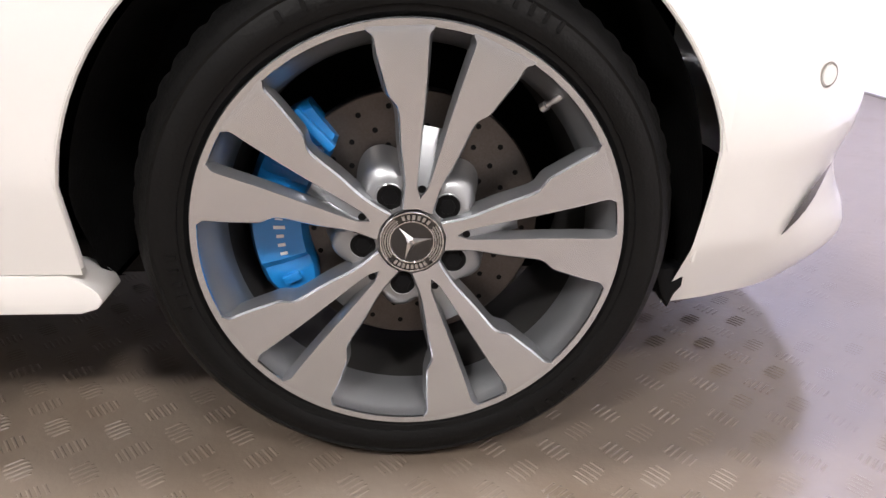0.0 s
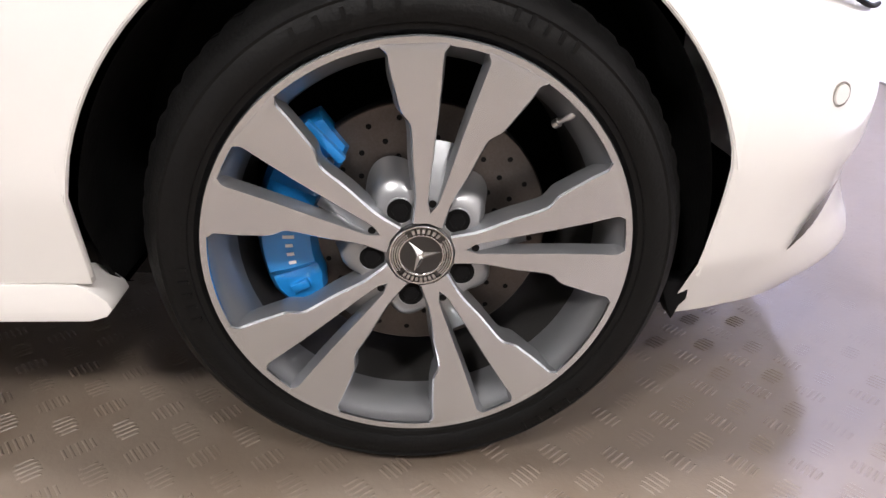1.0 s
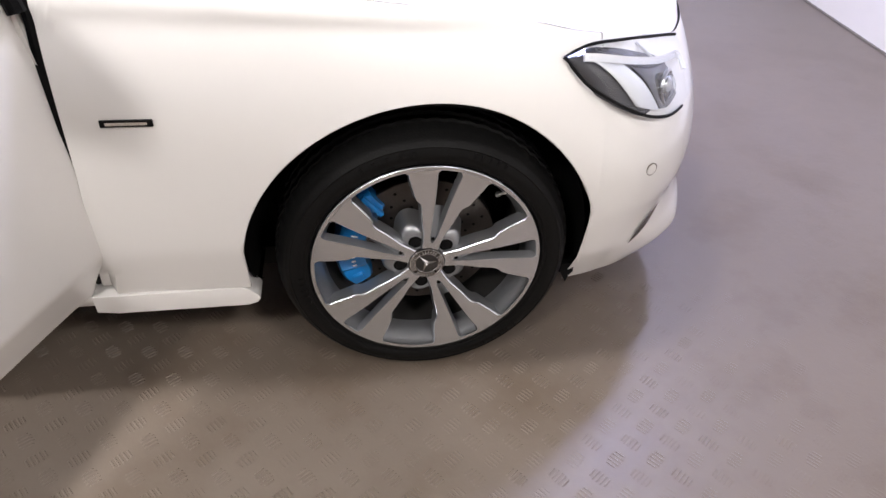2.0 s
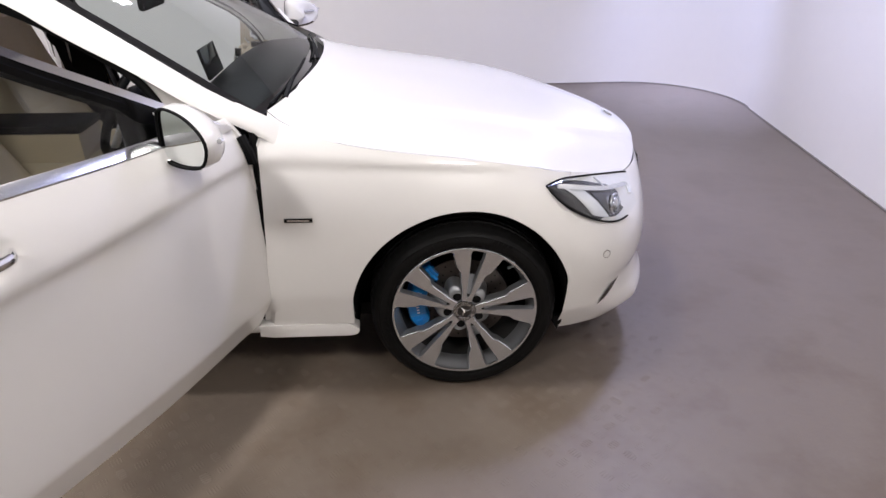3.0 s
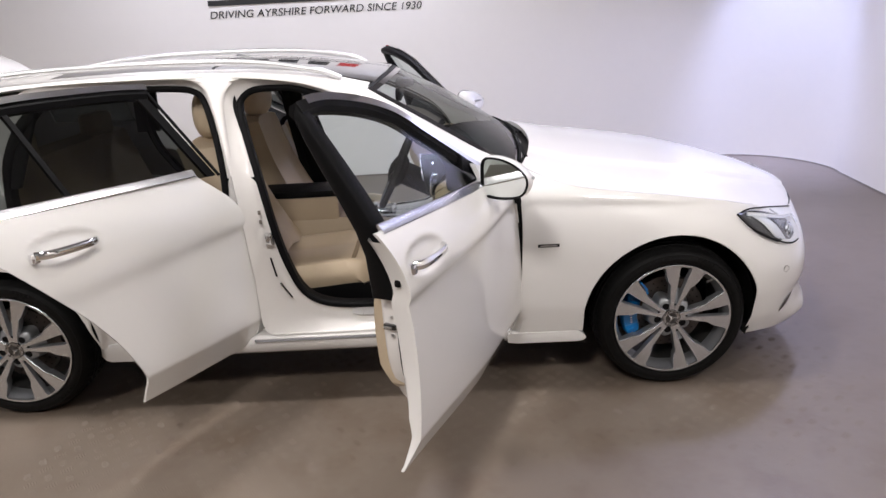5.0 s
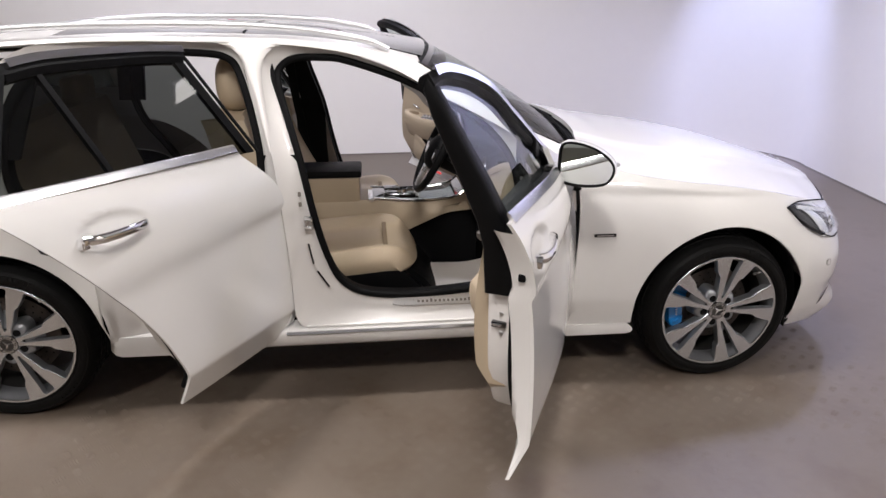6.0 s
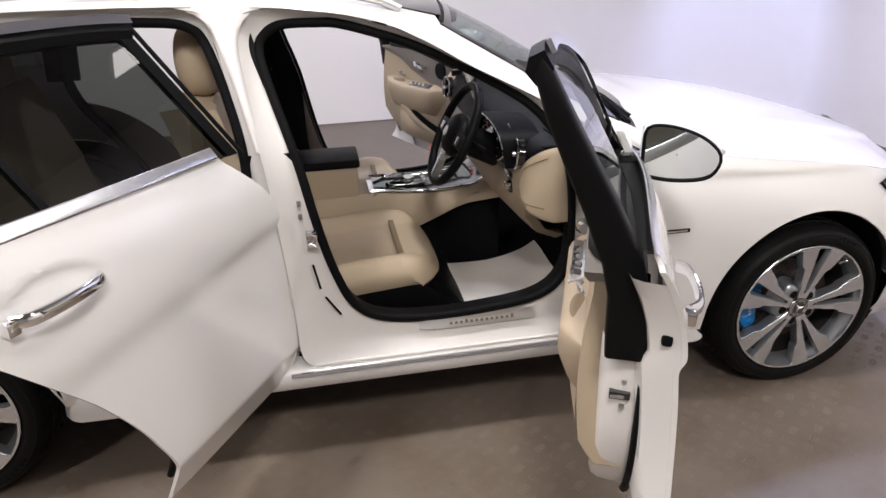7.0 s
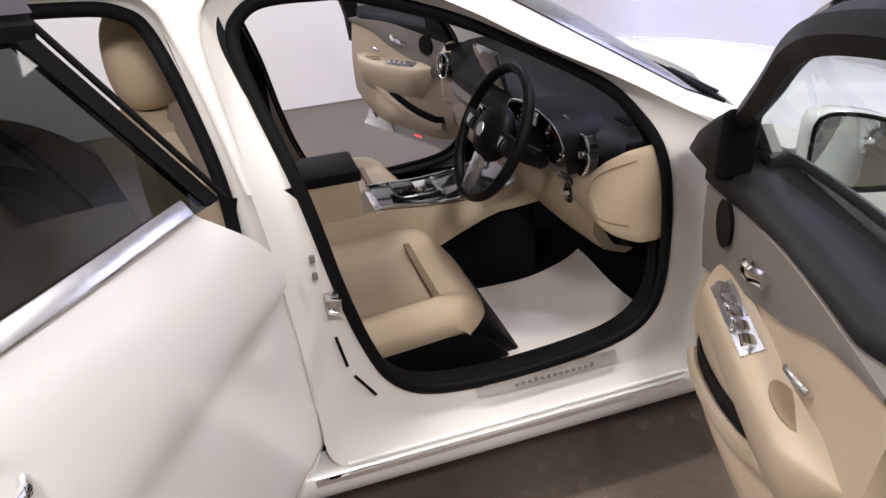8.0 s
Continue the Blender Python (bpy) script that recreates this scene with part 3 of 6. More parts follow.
def hood():
    edge = spline(HOODLINE + TOP[1:6], 48)
    mid = spline([(x, 0, z) for x, z in HOOD_MID], 48)
    rows = []
    for e, m in zip(edge, mid):
        row = []
        for v in np.linspace(-1, 1, 61):
            a = abs(v)
            ee = e - (0, 0.004, 0)
            x = ee[0] + (m[0] - ee[0]) * (1 - a**2.2)
            z = ee[2] + (m[2] - ee[2]) * (1 - a**2.6)
            z += 0.010 * 0.5 * (1 + math.tanh((0.62 - a) / 0.022)) - 0.005
            row.append((x, ee[1] * v, z))
        rows.append(row)
    sheet("hood", rows, PAINT, car, offset=(0, 0, -0.02))
    bm = bmesh.new()
    bmesh.ops.create_cone(bm, segments=28, radius1=0.028, radius2=0.026, depth=0.004, cap_ends=True)
    bmesh.ops.transform(bm, matrix=Matrix.Translation((0.69, 0, 0.768)) @ Euler((0, radians(28), 0)).to_matrix().to_4x4(), verts=bm.verts[:])
    part("hood_badge", bm, SATIN, car, "round metal badge")


def screen_pt(u, v):
    """Windscreen: u across from -1 to 1, v from the foot to the top."""
    lo = np.array([-0.640 + 0.085 * (1 - u * u), 0.733 * u, 0.968 + 0.017 * (1 - u * u)])
    hi = np.array([-1.245 + 0.075 * (1 - u * u), 0.595 * u, 1.318 + 0.038 * (1 - u * u)])
    p = lo + (hi - lo) * v
    return p + np.array([0.35, 0, 0.9]) * (0.022 * math.sin(math.pi * v) * (1 - u**4))


roof_mid = curve([-3.5, -3.2, -2.7, -2.2, -1.8, -1.5, -1.17], [1.350, 1.392, 1.435, 1.450, 1.440, 1.412, 1.352])
roof_edge_z = curve([-3.5, -3.2, -2.7, -2.2, -1.8, -1.5, -1.24], [1.315, 1.350, 1.395, 1.410, 1.404, 1.378, 1.318])
roof_edge_y = curve([-3.5, -2.7, -1.8, -1.5, -1.24], [0.53, 0.565, 0.578, 0.584, 0.595])
DOOR_TOP = [(-0.66, 0.825, 0.935), (-0.75, 0.80, 0.985), (-0.86, 0.775, 1.045), (-1.0, 0.742, 1.122), (-1.174, 0.704, 1.208), (-1.317, 0.672, 1.288), (-1.461, 0.648, 1.345), (-1.713, 0.630, 1.384), (-2.1, 0.622, 1.398), (-2.56, 0.616, 1.394), (-3.0, 0.610, 1.352), (-3.4, 0.60, 1.27)]


def roof_pt(x, u):
    return np.array([x + (0.0 if x < -1.4 else 0.0), roof_edge_y(x) * u, roof_edge_z(x) + (roof_mid(x) - roof_edge_z(x)) * (1 - abs(u) ** 2.4)])


def greenhouse():
    ws = sheet("windscreen", [[screen_pt(u, v) for v in np.linspace(0, 1, 16)] for u in np.linspace(-1, 1, 32)], GLASS_CLEAR, car, "large clear windscreen")
    ws.visible_shadow = False
    for us, vs in (((-1.0, -0.955), (0, 1)), ((0.955, 1.0), (0, 1)), ((-1, 1), (0.0, 0.045)), ((-1, 1), (0.955, 1.0))):
        rows = [[screen_pt(u, v) + (0.001, 0, 0.0025) for v in np.linspace(*vs, 12)] for u in np.linspace(*us, 24)]
        sheet("screen_border", rows, GLOSS, ws)
    # rear-view mirror foot behind the glass
    part("mirror_foot", block(-1.12, 0, 1.285, 0.09, 0.10, 0.045, 0.015), PLASTIC, ws)
    part("rear_view_mirror", block(-1.15, -0.0, 1.235, 0.03, 0.24, 0.065, 0.014), PLASTIC, ws)
    # cowl and wipers
    rows = []
    for u in np.linspace(-0.94, 0.94, 32):
        foot, rear = screen_pt(u, 0), -0.612 + 0.122 * (1 - u * u)
        rows.append([(foot[0] - 0.010, foot[1], foot[2] + 0.006), (foot[0] + 0.010, foot[1], foot[2] - 0.006), ((foot[0] + rear) / 2 + 0.01, foot[1] * 0.98, foot[2] - 0.014), (rear + 0.03, foot[1] * 0.95, foot[2] - 0.024)])
    cowl = sheet("cowl", rows, PLASTIC, car, "black plastic scuttle under the windscreen", offset=(0, 0, -0.02))
    for y0, y1 in ((-0.60, -0.05), (0.02, 0.58)):
        p = [screen_pt(y / 0.7, 0.014 + 0.035 * t) + (0.006, 0, 0.008) for y, t in zip(np.linspace(y0, y1, 12), np.linspace(0, 1, 12))]
        w = tube("wiper", p, 0.0065, RUBBER, car, "black windscreen wiper", n=6, sx=0.8)
        arm = [screen_pt(y0 / 0.7 * 0.9 + 0.02, 0.0) + (0.02, 0, 0.012), screen_pt((y0 + y1) / 1.4, 0.035) + (0.008, 0, 0.011)]
        tube("wiper_arm", spline(arm, 6), 0.006, RUBBER, w, n=6, sx=1.5)
    # roof: white outer strips, dark glass in the middle
    xs = np.linspace(-3.42, -1.245, 44)
    for sgn in (-1, 1):
        rows = [[roof_pt(x, u * sgn) for u in np.linspace(0.84, 1.0, 6)] for x in xs]
        sheet("roof_side", rows, PAINT, car, offset=(0, 0, -0.02))
    sheet("roof_rear", [[roof_pt(x, u) for u in np.linspace(-0.84, 0.84, 20)] for x in np.linspace(-3.42, -2.62, 16)], PAINT, car, offset=(0, 0, -0.02))
    g = sheet("glass_roof", [[roof_pt(x, u) + (0.06 * (1 - u * u) * max(0, (x + 1.5) / 0.26), 0, 0.001) for u in np.linspace(-0.84, 0.84, 24)] for x in np.linspace(-2.61, -1.243, 30)], GLOSS, car, "black glass panoramic roof", offset=(0, 0, -0.012))
    sheet("glass_gap", [[roof_pt(x, u) + (0, 0, 0.003) for u in np.linspace(-0.84, 0.84, 20)] for x in (-1.92, -1.91)], RUBBER, g)
    sheet("header_strip", [[screen_pt(u, v) + (0, 0, 0.004) for v in (0.988, 1.012)] for u in np.linspace(-0.97, 0.97, 24)], PLASTIC, g)
    for sgn in (-1, 1):
        path = [(-1.36, 0.55, roof_pt(-1.36, 0.93)[2] + 0.006), (-1.46, 0.548, roof_pt(-1.46, 0.93)[2] + 0.022), (-1.75, 0.545, 1.442), (-2.2, 0.542, 1.454), (-2.7, 0.535, 1.442), (-3.05, 0.525, 1.400), (-3.2, 0.52, 1.368)]
        r = tube("roof_rail", S(spline(path, 60), sgn), 0.014, RAIL, car, "satin aluminium roof rail", n=14, sx=1.15)
        # pillar and roof side above the doors
        d = spline(DOOR_TOP, 60)
        rows = []
        for p in d:
            if p[0] > -1.245:
                t = min(max((-0.62 - p[0]) / (1.245 - 0.62), 0), 1)
                q = screen_pt(1.0, t)
            else:
                q = np.array([p[0], roof_edge_y(p[0]), roof_edge_z(p[0])])
            out = np.array([0.12, 0.75, 0.6])
            rows.append([p + (q - p) * w + out * (0.016 * math.sin(math.pi * w)) for w in np.linspace(0, 1, 9)])
        rows = [r_ for r_ in rows if r_[0][0] < -0.755]
        # the pillar runs out flush into the wing's shoulder beside the hood
        foot = [(-0.575 + 0.012 * w, body_y(-0.575, z) - 0.007, z) for w, z in zip(np.linspace(0, 1, 9), np.linspace(0.895, hood_z(-0.575) - 0.010, 9))]
        rows = [[np.array(a) * (1 - t) + np.array(b) * t + (0, (0.016 * k - 0.006 * (1 - k)) * math.sin(math.pi * t), 0.004 * math.sin(math.pi * t)) for a, b, k in zip(foot, rows[0], np.linspace(0, 1, 9) ** 0.5)] for t in np.linspace(0, 0.94, 12)] + rows
        sheet("roof_frame", S(rows, sgn), PAINT, car)
        tube("screen_gap", S([r_[-1] + (0, 0.001, -0.001) for r_ in rows if -0.70 > r_[0][0] > -1.25], sgn), 0.004, RUBBER, car, n=6)


# ---- wheels ----
def spoke_half(r):
    """Half width of a twin spoke at radius r, and half width of the slot in it."""
    outer = curve([0.040, 0.060, 0.073, 0.114, 0.150, 0.158, 0.173, 0.184, 0.226, 0.245], [0.0165, 0.0182, 0.0200, 0.0315, 0.0400, 0.0430, 0.0555, 0.0605, 0.0780, 0.0840])
    slot = curve([0.060, 0.068, 0.120, 0.150, 0.190, 0.226, 0.245], [0.0048, 0.0064, 0.0120, 0.0148, 0.0192, 0.0240, 0.0265])
    r *= 1.0225
    return outer(r) / 1.0225, slot(r) / 1.0225


def build_wheel(sgn, mesh_cache):
    """One wheel about its own centre, its outer face towards -y when sgn is -1."""
    w = new("wheel")
    k = sgn
    face = lambda r: -0.0032 + 0.016 * (1 - min(r / 0.235, 1)) ** 1.2
    prof = [(0.226, 0.225), (0.238, 0.222), (0.262, 0.226), (0.290, 0.224), (0.312, 0.208), (0.320, 0.188)]
    prof += [(0.3245, 0.168), (0.3245, 0.163), (0.318, 0.161), (0.318, 0.153), (0.325, 0.151), (0.326, 0.124), (0.319, 0.122), (0.319, 0.112), (0.326, 0.110), (0.326, 0.085), (0.319, 0.083), (0.319, 0.073), (0.325, 0.071), (0.3245, 0.056), (0.318, 0.054), (0.318, 0.047), (0.3230, 0.045)]
    prof += [(0.3195, 0.032), (0.3135, 0.019), (0.3075, 0.0105), (0.3065, 0.0080), (0.300, 0.002), (0.292, -0.0055), (0.2885, -0.0045), (0.276, -0.0085), (0.264, -0.0085), (0.2565, -0.0050), (0.2555, -0.0025), (0.2495, -0.001), (0.2465, 0.004), (0.243, 0.012), (0.232, 0.018)]
    rows, n = [], 180
    for i in range(n):
        a = 2 * math.pi * i / n
        row = []
        for j, (r, y) in enumerate(prof):
            r += 0.006 * min(1, max(0, (0.3065 - r) / 0.05))
            # sipes across the shoulders
            if 0.025 < y < 0.20 and i % 3 == 0 and r > 0.3190:
                r -= 0.003
            x, z = r * math.cos(a), r * math.sin(a)
            row.append((x, k * -y, max(z, -HUBZ)))
        rows.append(row)
    v, f = grid(rows, True, True)
    tyre = link_mesh("tyre", v, f, TYRE, w, "worn black low-profile tyre", sharp=30)
    for a0, a1, rr in ((58, 72, 0.286), (96, 118, 0.281), (300, 318, 0.283), (182, 196, 0.271)):
        for j in range(5):
            a = radians(a0 + (a1 - a0) * j / 4)
            bar = [[((rr + dr) * math.cos(a + da), k * 0.0072, (rr + dr) * math.sin(a + da)) for dr in (-0.006, 0.006)] for da in (-0.008, 0.008)]
            sheet("raised_mark", bar, TYRE, tyre, offset=(0, k * 0.003, 0), smooth=False)
    # rim barrel and lip
    lip = [(0.2353, 0.0005), (0.2360, -0.0026), (0.2430, -0.0034), (0.2445, -0.0018), (0.2445, 0.010)]
    rim = lathe("rim", [(r, -k * y) for r, y in [(0.2445, 0.012), *lip[::-1]][1:]], RIMFACE, w, n=120, label="machined alloy rim")
    lathe("barrel", [(r, -k * y) for r, y in [(0.2354, 0.0004), (0.2345, 0.006), (0.231, 0.014), (0.222, 0.030), (0.2185, 0.046), (0.2165, 0.062)]], RIMPAINT, rim, n=96)
    # the barrel is darker from 62 mm inwards
    lathe("inner_barrel", [(r, -k * y) for r, y in [(0.2165, 0.062), (0.2135, 0.12), (0.215, 0.19), (0.222, 0.215)]], RIMDARK, rim, n=96, label="dark inside of the barrel")
    # spokes: each half of a twin spoke is a closed body, flat machined face, darker flanks
    for tw in range(5):
        ang = radians(79.5 + 72 * tw)
        cosA, sinA = math.cos(ang), math.sin(ang)

        def place(r, t, y):
            return (r * cosA - t * sinA, -k * y, r * sinA + t * cosA)

        for half in (-1, 1):
            rs = np.r_[np.linspace(0.040, 0.140, 9), np.linspace(0.147, 0.185, 9), np.linspace(0.194, 0.2385, 12)]
            top, flank = [], []
            for r in rs:
                o, i_ = spoke_half(r)
                if r < 0.058:
                    i_ = 0.0
                if r > 0.225:
                    o += 0.007 * min(1, (r - 0.225) / 0.0105) ** 2.5
                    i_ -= 0.006 * min(1, (r - 0.225) / 0.0105) ** 2.5
                rr_o = math.sqrt(max(r * r - o * o, 0))
                rr_i = math.sqrt(max(r * r - i_ * i_, 0))
                yf = face(r)
                top.append([place(rr_i + (rr_o - rr_i) * q, half * (i_ + (o - i_) * q), yf) for q in (0, 0.33, 0.67, 1)])
                deep = 0.034 + 0.012 * (1 - r / 0.24)
                flank.append(([place(rr_o, half * o, yf), place(rr_o, half * (o + 0.0022), yf + 0.0026), place(rr_o, half * (o + 0.006 * min(1, (0.245 - r) / 0.04)), yf + deep * 0.5), place(rr_o, half * (o + 0.002), yf + deep)],
                              [place(rr_i, half * i_, yf), place(rr_i, half * max(i_ - 0.001, 0), yf + 0.0018), place(rr_i, half * max(i_ - 0.004 * (r / 0.2), 0), yf + deep * 0.6)]))
            sp = sheet("spoke", top, RIMFACE, w, "machined twin spoke")
            sheet("spoke_edge", [a[:2] for a, b in flank], RIMFACE, sp)
            sheet("outer_flank", [a[1:] for a, b in flank], RIMPAINT, sp)
            sheet("inner_flank", [b for a, b in flank], RIMPAINT, sp)
            sheet("spoke_back", [[a[-1], b[-1]] for a, b in flank], RIMPAINT, sp)
        # floor of the slot near its root and the little hole
        rows = [[place(r, t * (spoke_half(r)[1] + 0.001), 0.012 + 0.030 * ((r - 0.058) / 0.07) ** 1.2 if r > 0.058 else 0.012) for t in (-1, 0, 1)] for r in np.linspace(0.057, 0.128, 10)]
        sheet("slot_floor", rows, RIMPAINT, rim)
        lathe("locating_hole", [(r, -k * y) for r, y in ((0.0046, 0.0004), (0.0043, 0.0), (0.0040, 0.0006), (0.0, 0.0008))], LINER, rim, centre=place(0.0635, 0, 0.0104), n=20)
    # hub shell with the bolt recesses between the twin spokes
    rows = []
    for i in range(150):
        a = 2 * math.pi * i / 150
        off = ((math.degrees(a) - 115.5) % 72) / 72
        near = min(off, 1 - off) * 2
        reach = 0.083 + 0.013 * math.cos(near * math.pi)
        rows.append([(r * math.cos(a), -k * y, r * math.sin(a)) for r, y in ((0.036, 0.0182), (0.050, 0.0182), (0.064, 0.0186), (0.076, 0.0205), (reach * 0.93, 0.027), (reach * 0.98, 0.034), (reach, 0.046), (reach + 0.008, 0.080))])
    v, f = grid(rows, True, False)
    hub = link_mesh("hub", v, f, RIMPAINT, w, "grey painted hub with bolt recesses")
    for b in range(5):
        a = radians(115.5 + 72 * b)
        c = (0.0565 * math.cos(a), 0, 0.0565 * math.sin(a))
        lathe("bolt_recess", [(r, -k * y) for r, y in ((0.0168, 0.0215), (0.0160, 0.0176), (0.0154, 0.0172), (0.0149, 0.0175), (0.0147, 0.0182), (0.0147, 0.0183))], RIMPAINT, hub, centre=c, n=32)
        lathe("bolt_well", [(r, -k * y) for r, y in ((0.0148, 0.0176), (0.0140, 0.0179), (0.0, 0.0179))], LINER, hub, centre=c, n=24)
        lathe("wheel_bolt", [(r, -k * y) for r, y in ((0.0100, 0.0180), (0.0095, 0.0172), (0.0, 0.0172))], PLASTIC, hub, centre=c, n=6)
    cap = lathe("centre_cap", [(r, -k * y) for r, y in ((0.0375, 0.020), (0.0375, 0.0100), (0.0362, 0.0085), (0.0350, 0.0085), (0.0345, 0.0095), (0.0265, 0.0085), (0.026, 0.0075), (0.0245, 0.0075), (0.0242, 0.0088), (0, 0.0085))], GLOSS, w, n=64, label="black centre cap with silver rings")
    for r0, rr in ((0.0358, 0.0011), (0.0253, 0.0011)):
        tube("cap_ring", [(r0 * math.cos(a), -k * 0.0078, r0 * math.sin(a)) for a in np.linspace(0, 2 * math.pi, 49)[:-1]], rr, CHROME, cap, closed=True, n=6, up=(0, 1, 0))
    for q in range(3):
        a = radians(10 + 120 * q)
        d, e = Vector((math.cos(a), 0, math.sin(a))), Vector((-math.sin(a), 0, math.cos(a)))
        bm = bmesh.new()
        pts = [d * 0.023, e * 0.0052 - d * 0.001, -e * 0.0052 - d * 0.001]
        base = [bm.verts.new(p + Vector((0, -k * 0.0085, 0))) for p in pts]
        tip = bm.verts.new(d * 0.004 + Vector((0, -k * 0.0050, 0)))
        for i in range(3):
            bm.faces.new((base[i], base[(i + 1) % 3], tip))
        part("emblem_ray", bm, CHROME, cap, smooth=False)
    for a0, a1, m in ((52, 108, 6), (232, 300, 8)):
        for j in range(m):
            a = radians(a0 + (a1 - a0) * j / (m - 1))
            bar = [[((0.0305 + dr) * math.cos(a + da), -k * 0.0075, (0.0305 + dr) * math.sin(a + da)) for dr in (-0.0026, 0.0026)] for da in (-0.05, 0.05)]
            sheet("print_bar", bar, SATIN, cap, offset=(0, k * 0.001, 0), smooth=False)
    for a0, a1 in ((122, 218), (-48, 38)):
        for dr in (-0.0028, 0.0, 0.0028):
            sheet("leaf_line", [[((0.0305 + dr + e) * math.cos(a), -k * (0.0077), (0.0305 + dr + e) * math.sin(a)) for e in (-0.0007, 0.0007)] for a in np.radians(np.linspace(a0 + 900 * abs(dr), a1 - 900 * abs(dr), 14))], SATIN, cap, smooth=False)
    vb = lathe("valve", [(0.0, -0.030), (0.0036, -0.030), (0.0045, -0.028), (0.0045, -0.018), (0.0032, -0.017), (0.0032, -0.008), (0.0055, -0.007), (0.0055, 0.0), (0, 0)], SATIN, w, n=16, label="small metal tyre valve")
    a = radians(45.5)
    vb.matrix_basis = Matrix.Translation((0.2125 * math.cos(a), -k * 0.035, 0.2125 * math.sin(a))) @ Euler((0, radians(90) - a, 0)).to_matrix().to_4x4() @ Euler((radians(-55) * -k, 0, 0)).to_matrix().to_4x4()
    # the alloy parts were drawn for a slightly smaller rim
    grow = Matrix.Diagonal((1.0225, 1, 1.0225, 1))
    for ob in w.children_recursive:
        if ob is not tyre and ob.parent is not tyre and ob is not vb:
            ob.data.transform(grow)
    return w


def brakes(cx, sgn, parent, front):
    """Disc with drilled holes and the caliper over it."""
    y = sgn * (WHEEL_Y - 0.088)
    o = Matrix.Translation((cx, y, HUBZ))
    d = lathe("brake_disc", [(0.060, -0.012), (0.075, -0.014), (0.085, -0.002), (0.163, -0.002), (0.165, 0.0), (0.165, 0.022), (0.163, 0.026), (0.06, 0.026)], DISC, parent, n=96, label="drilled iron brake disc")
    d.matrix_basis = o @ Matrix.Diagonal((1, -sgn, 1, 1))
    bm = bmesh.new()
    for i in range(24):
        for j, r in enumerate((0.100, 0.122, 0.146)):
            a = 2 * math.pi * (i + j * 0.33) / 24
            m = Matrix.Translation((r * math.cos(a), -0.0025, r * math.sin(a))) @ Euler((radians(90), 0, 0)).to_matrix().to_4x4()
            bmesh.ops.create_circle(bm, cap_ends=True, segments=8, radius=0.0036, matrix=m)
    tagged(part("drill_holes", bm, PLASTIC, d, smooth=False), kind="stuff")
    if not front:
        return
    rows = []
    for a in np.radians(np.linspace(128, 212, 30)):
        tip = min(1, min(math.degrees(a) - 126, 214 - math.degrees(a)) / 10)
        r0, r1 = 0.128 + 0.012 * (1 - tip), 0.200 - 0.010 * (1 - tip)
        step = 0.008 if 155 < math.degrees(a) < 197 else 0.0
        rows.append([(r * math.cos(a), yy, r * math.sin(a)) for r, yy in ((r0, 0.020), (r0, -0.010), (r0 + 0.006, -0.018 - step), (0.165, -0.022 - step), (r1 - 0.008, -0.020 - step), (r1, -0.010), (r1, 0.020))])
    v, f = grid(rows)
    k = len(rows[0])
    f += [tuple(range(k)), tuple((len(rows) - 1) * k + j for j in range(k - 1, -1, -1))]
    c = link_mesh("brake_caliper", v, f, BLUE, parent, "bright blue painted brake caliper")
    c.matrix_basis = o @ Matrix.Diagonal((1, -sgn, 1, 1))
    for aa, rr, sx, sz in ((140, 0.172, 0.030, 0.016), (146, 0.155, 0.016, 0.024), (205, 0.165, 0.024, 0.012)):
        a = radians(aa)
        part("caliper_rib", block(rr * math.cos(a), -0.022, rr * math.sin(a), sx, 0.012, sz, 0.003, Euler((0, -a, 0)).to_matrix().to_4x4()), BLUE, c)
    a = radians(133)
    part("caliper_ridge", block(0.164 * math.cos(a), -0.024, 0.164 * math.sin(a), 0.062, 0.014, 0.011, 0.003, Euler((0, -a, 0)).to_matrix().to_4x4()), BLUE, c)
    lathe("caliper_bolt", [(0.0, -0.034), (0.0050, -0.034), (0.0062, -0.032), (0.0062, -0.020)], SATIN, c, centre=(0.143 * math.cos(radians(139)), 0, 0.143 * math.sin(radians(139))), n=6)
    for j in range(8):
        a = radians(163 + 29 * j / 7)
        m = Matrix.Translation((0.160 * math.cos(a), -0.0305, 0.160 * math.sin(a))) @ Euler((0, -a, 0)).to_matrix().to_4x4()
        part("print_bar", block(0, 0, 0, 0.009 if j not in (0, 4) else 0.014, 0.001, 0.004, 0, m), WHITE, c, smooth=False)


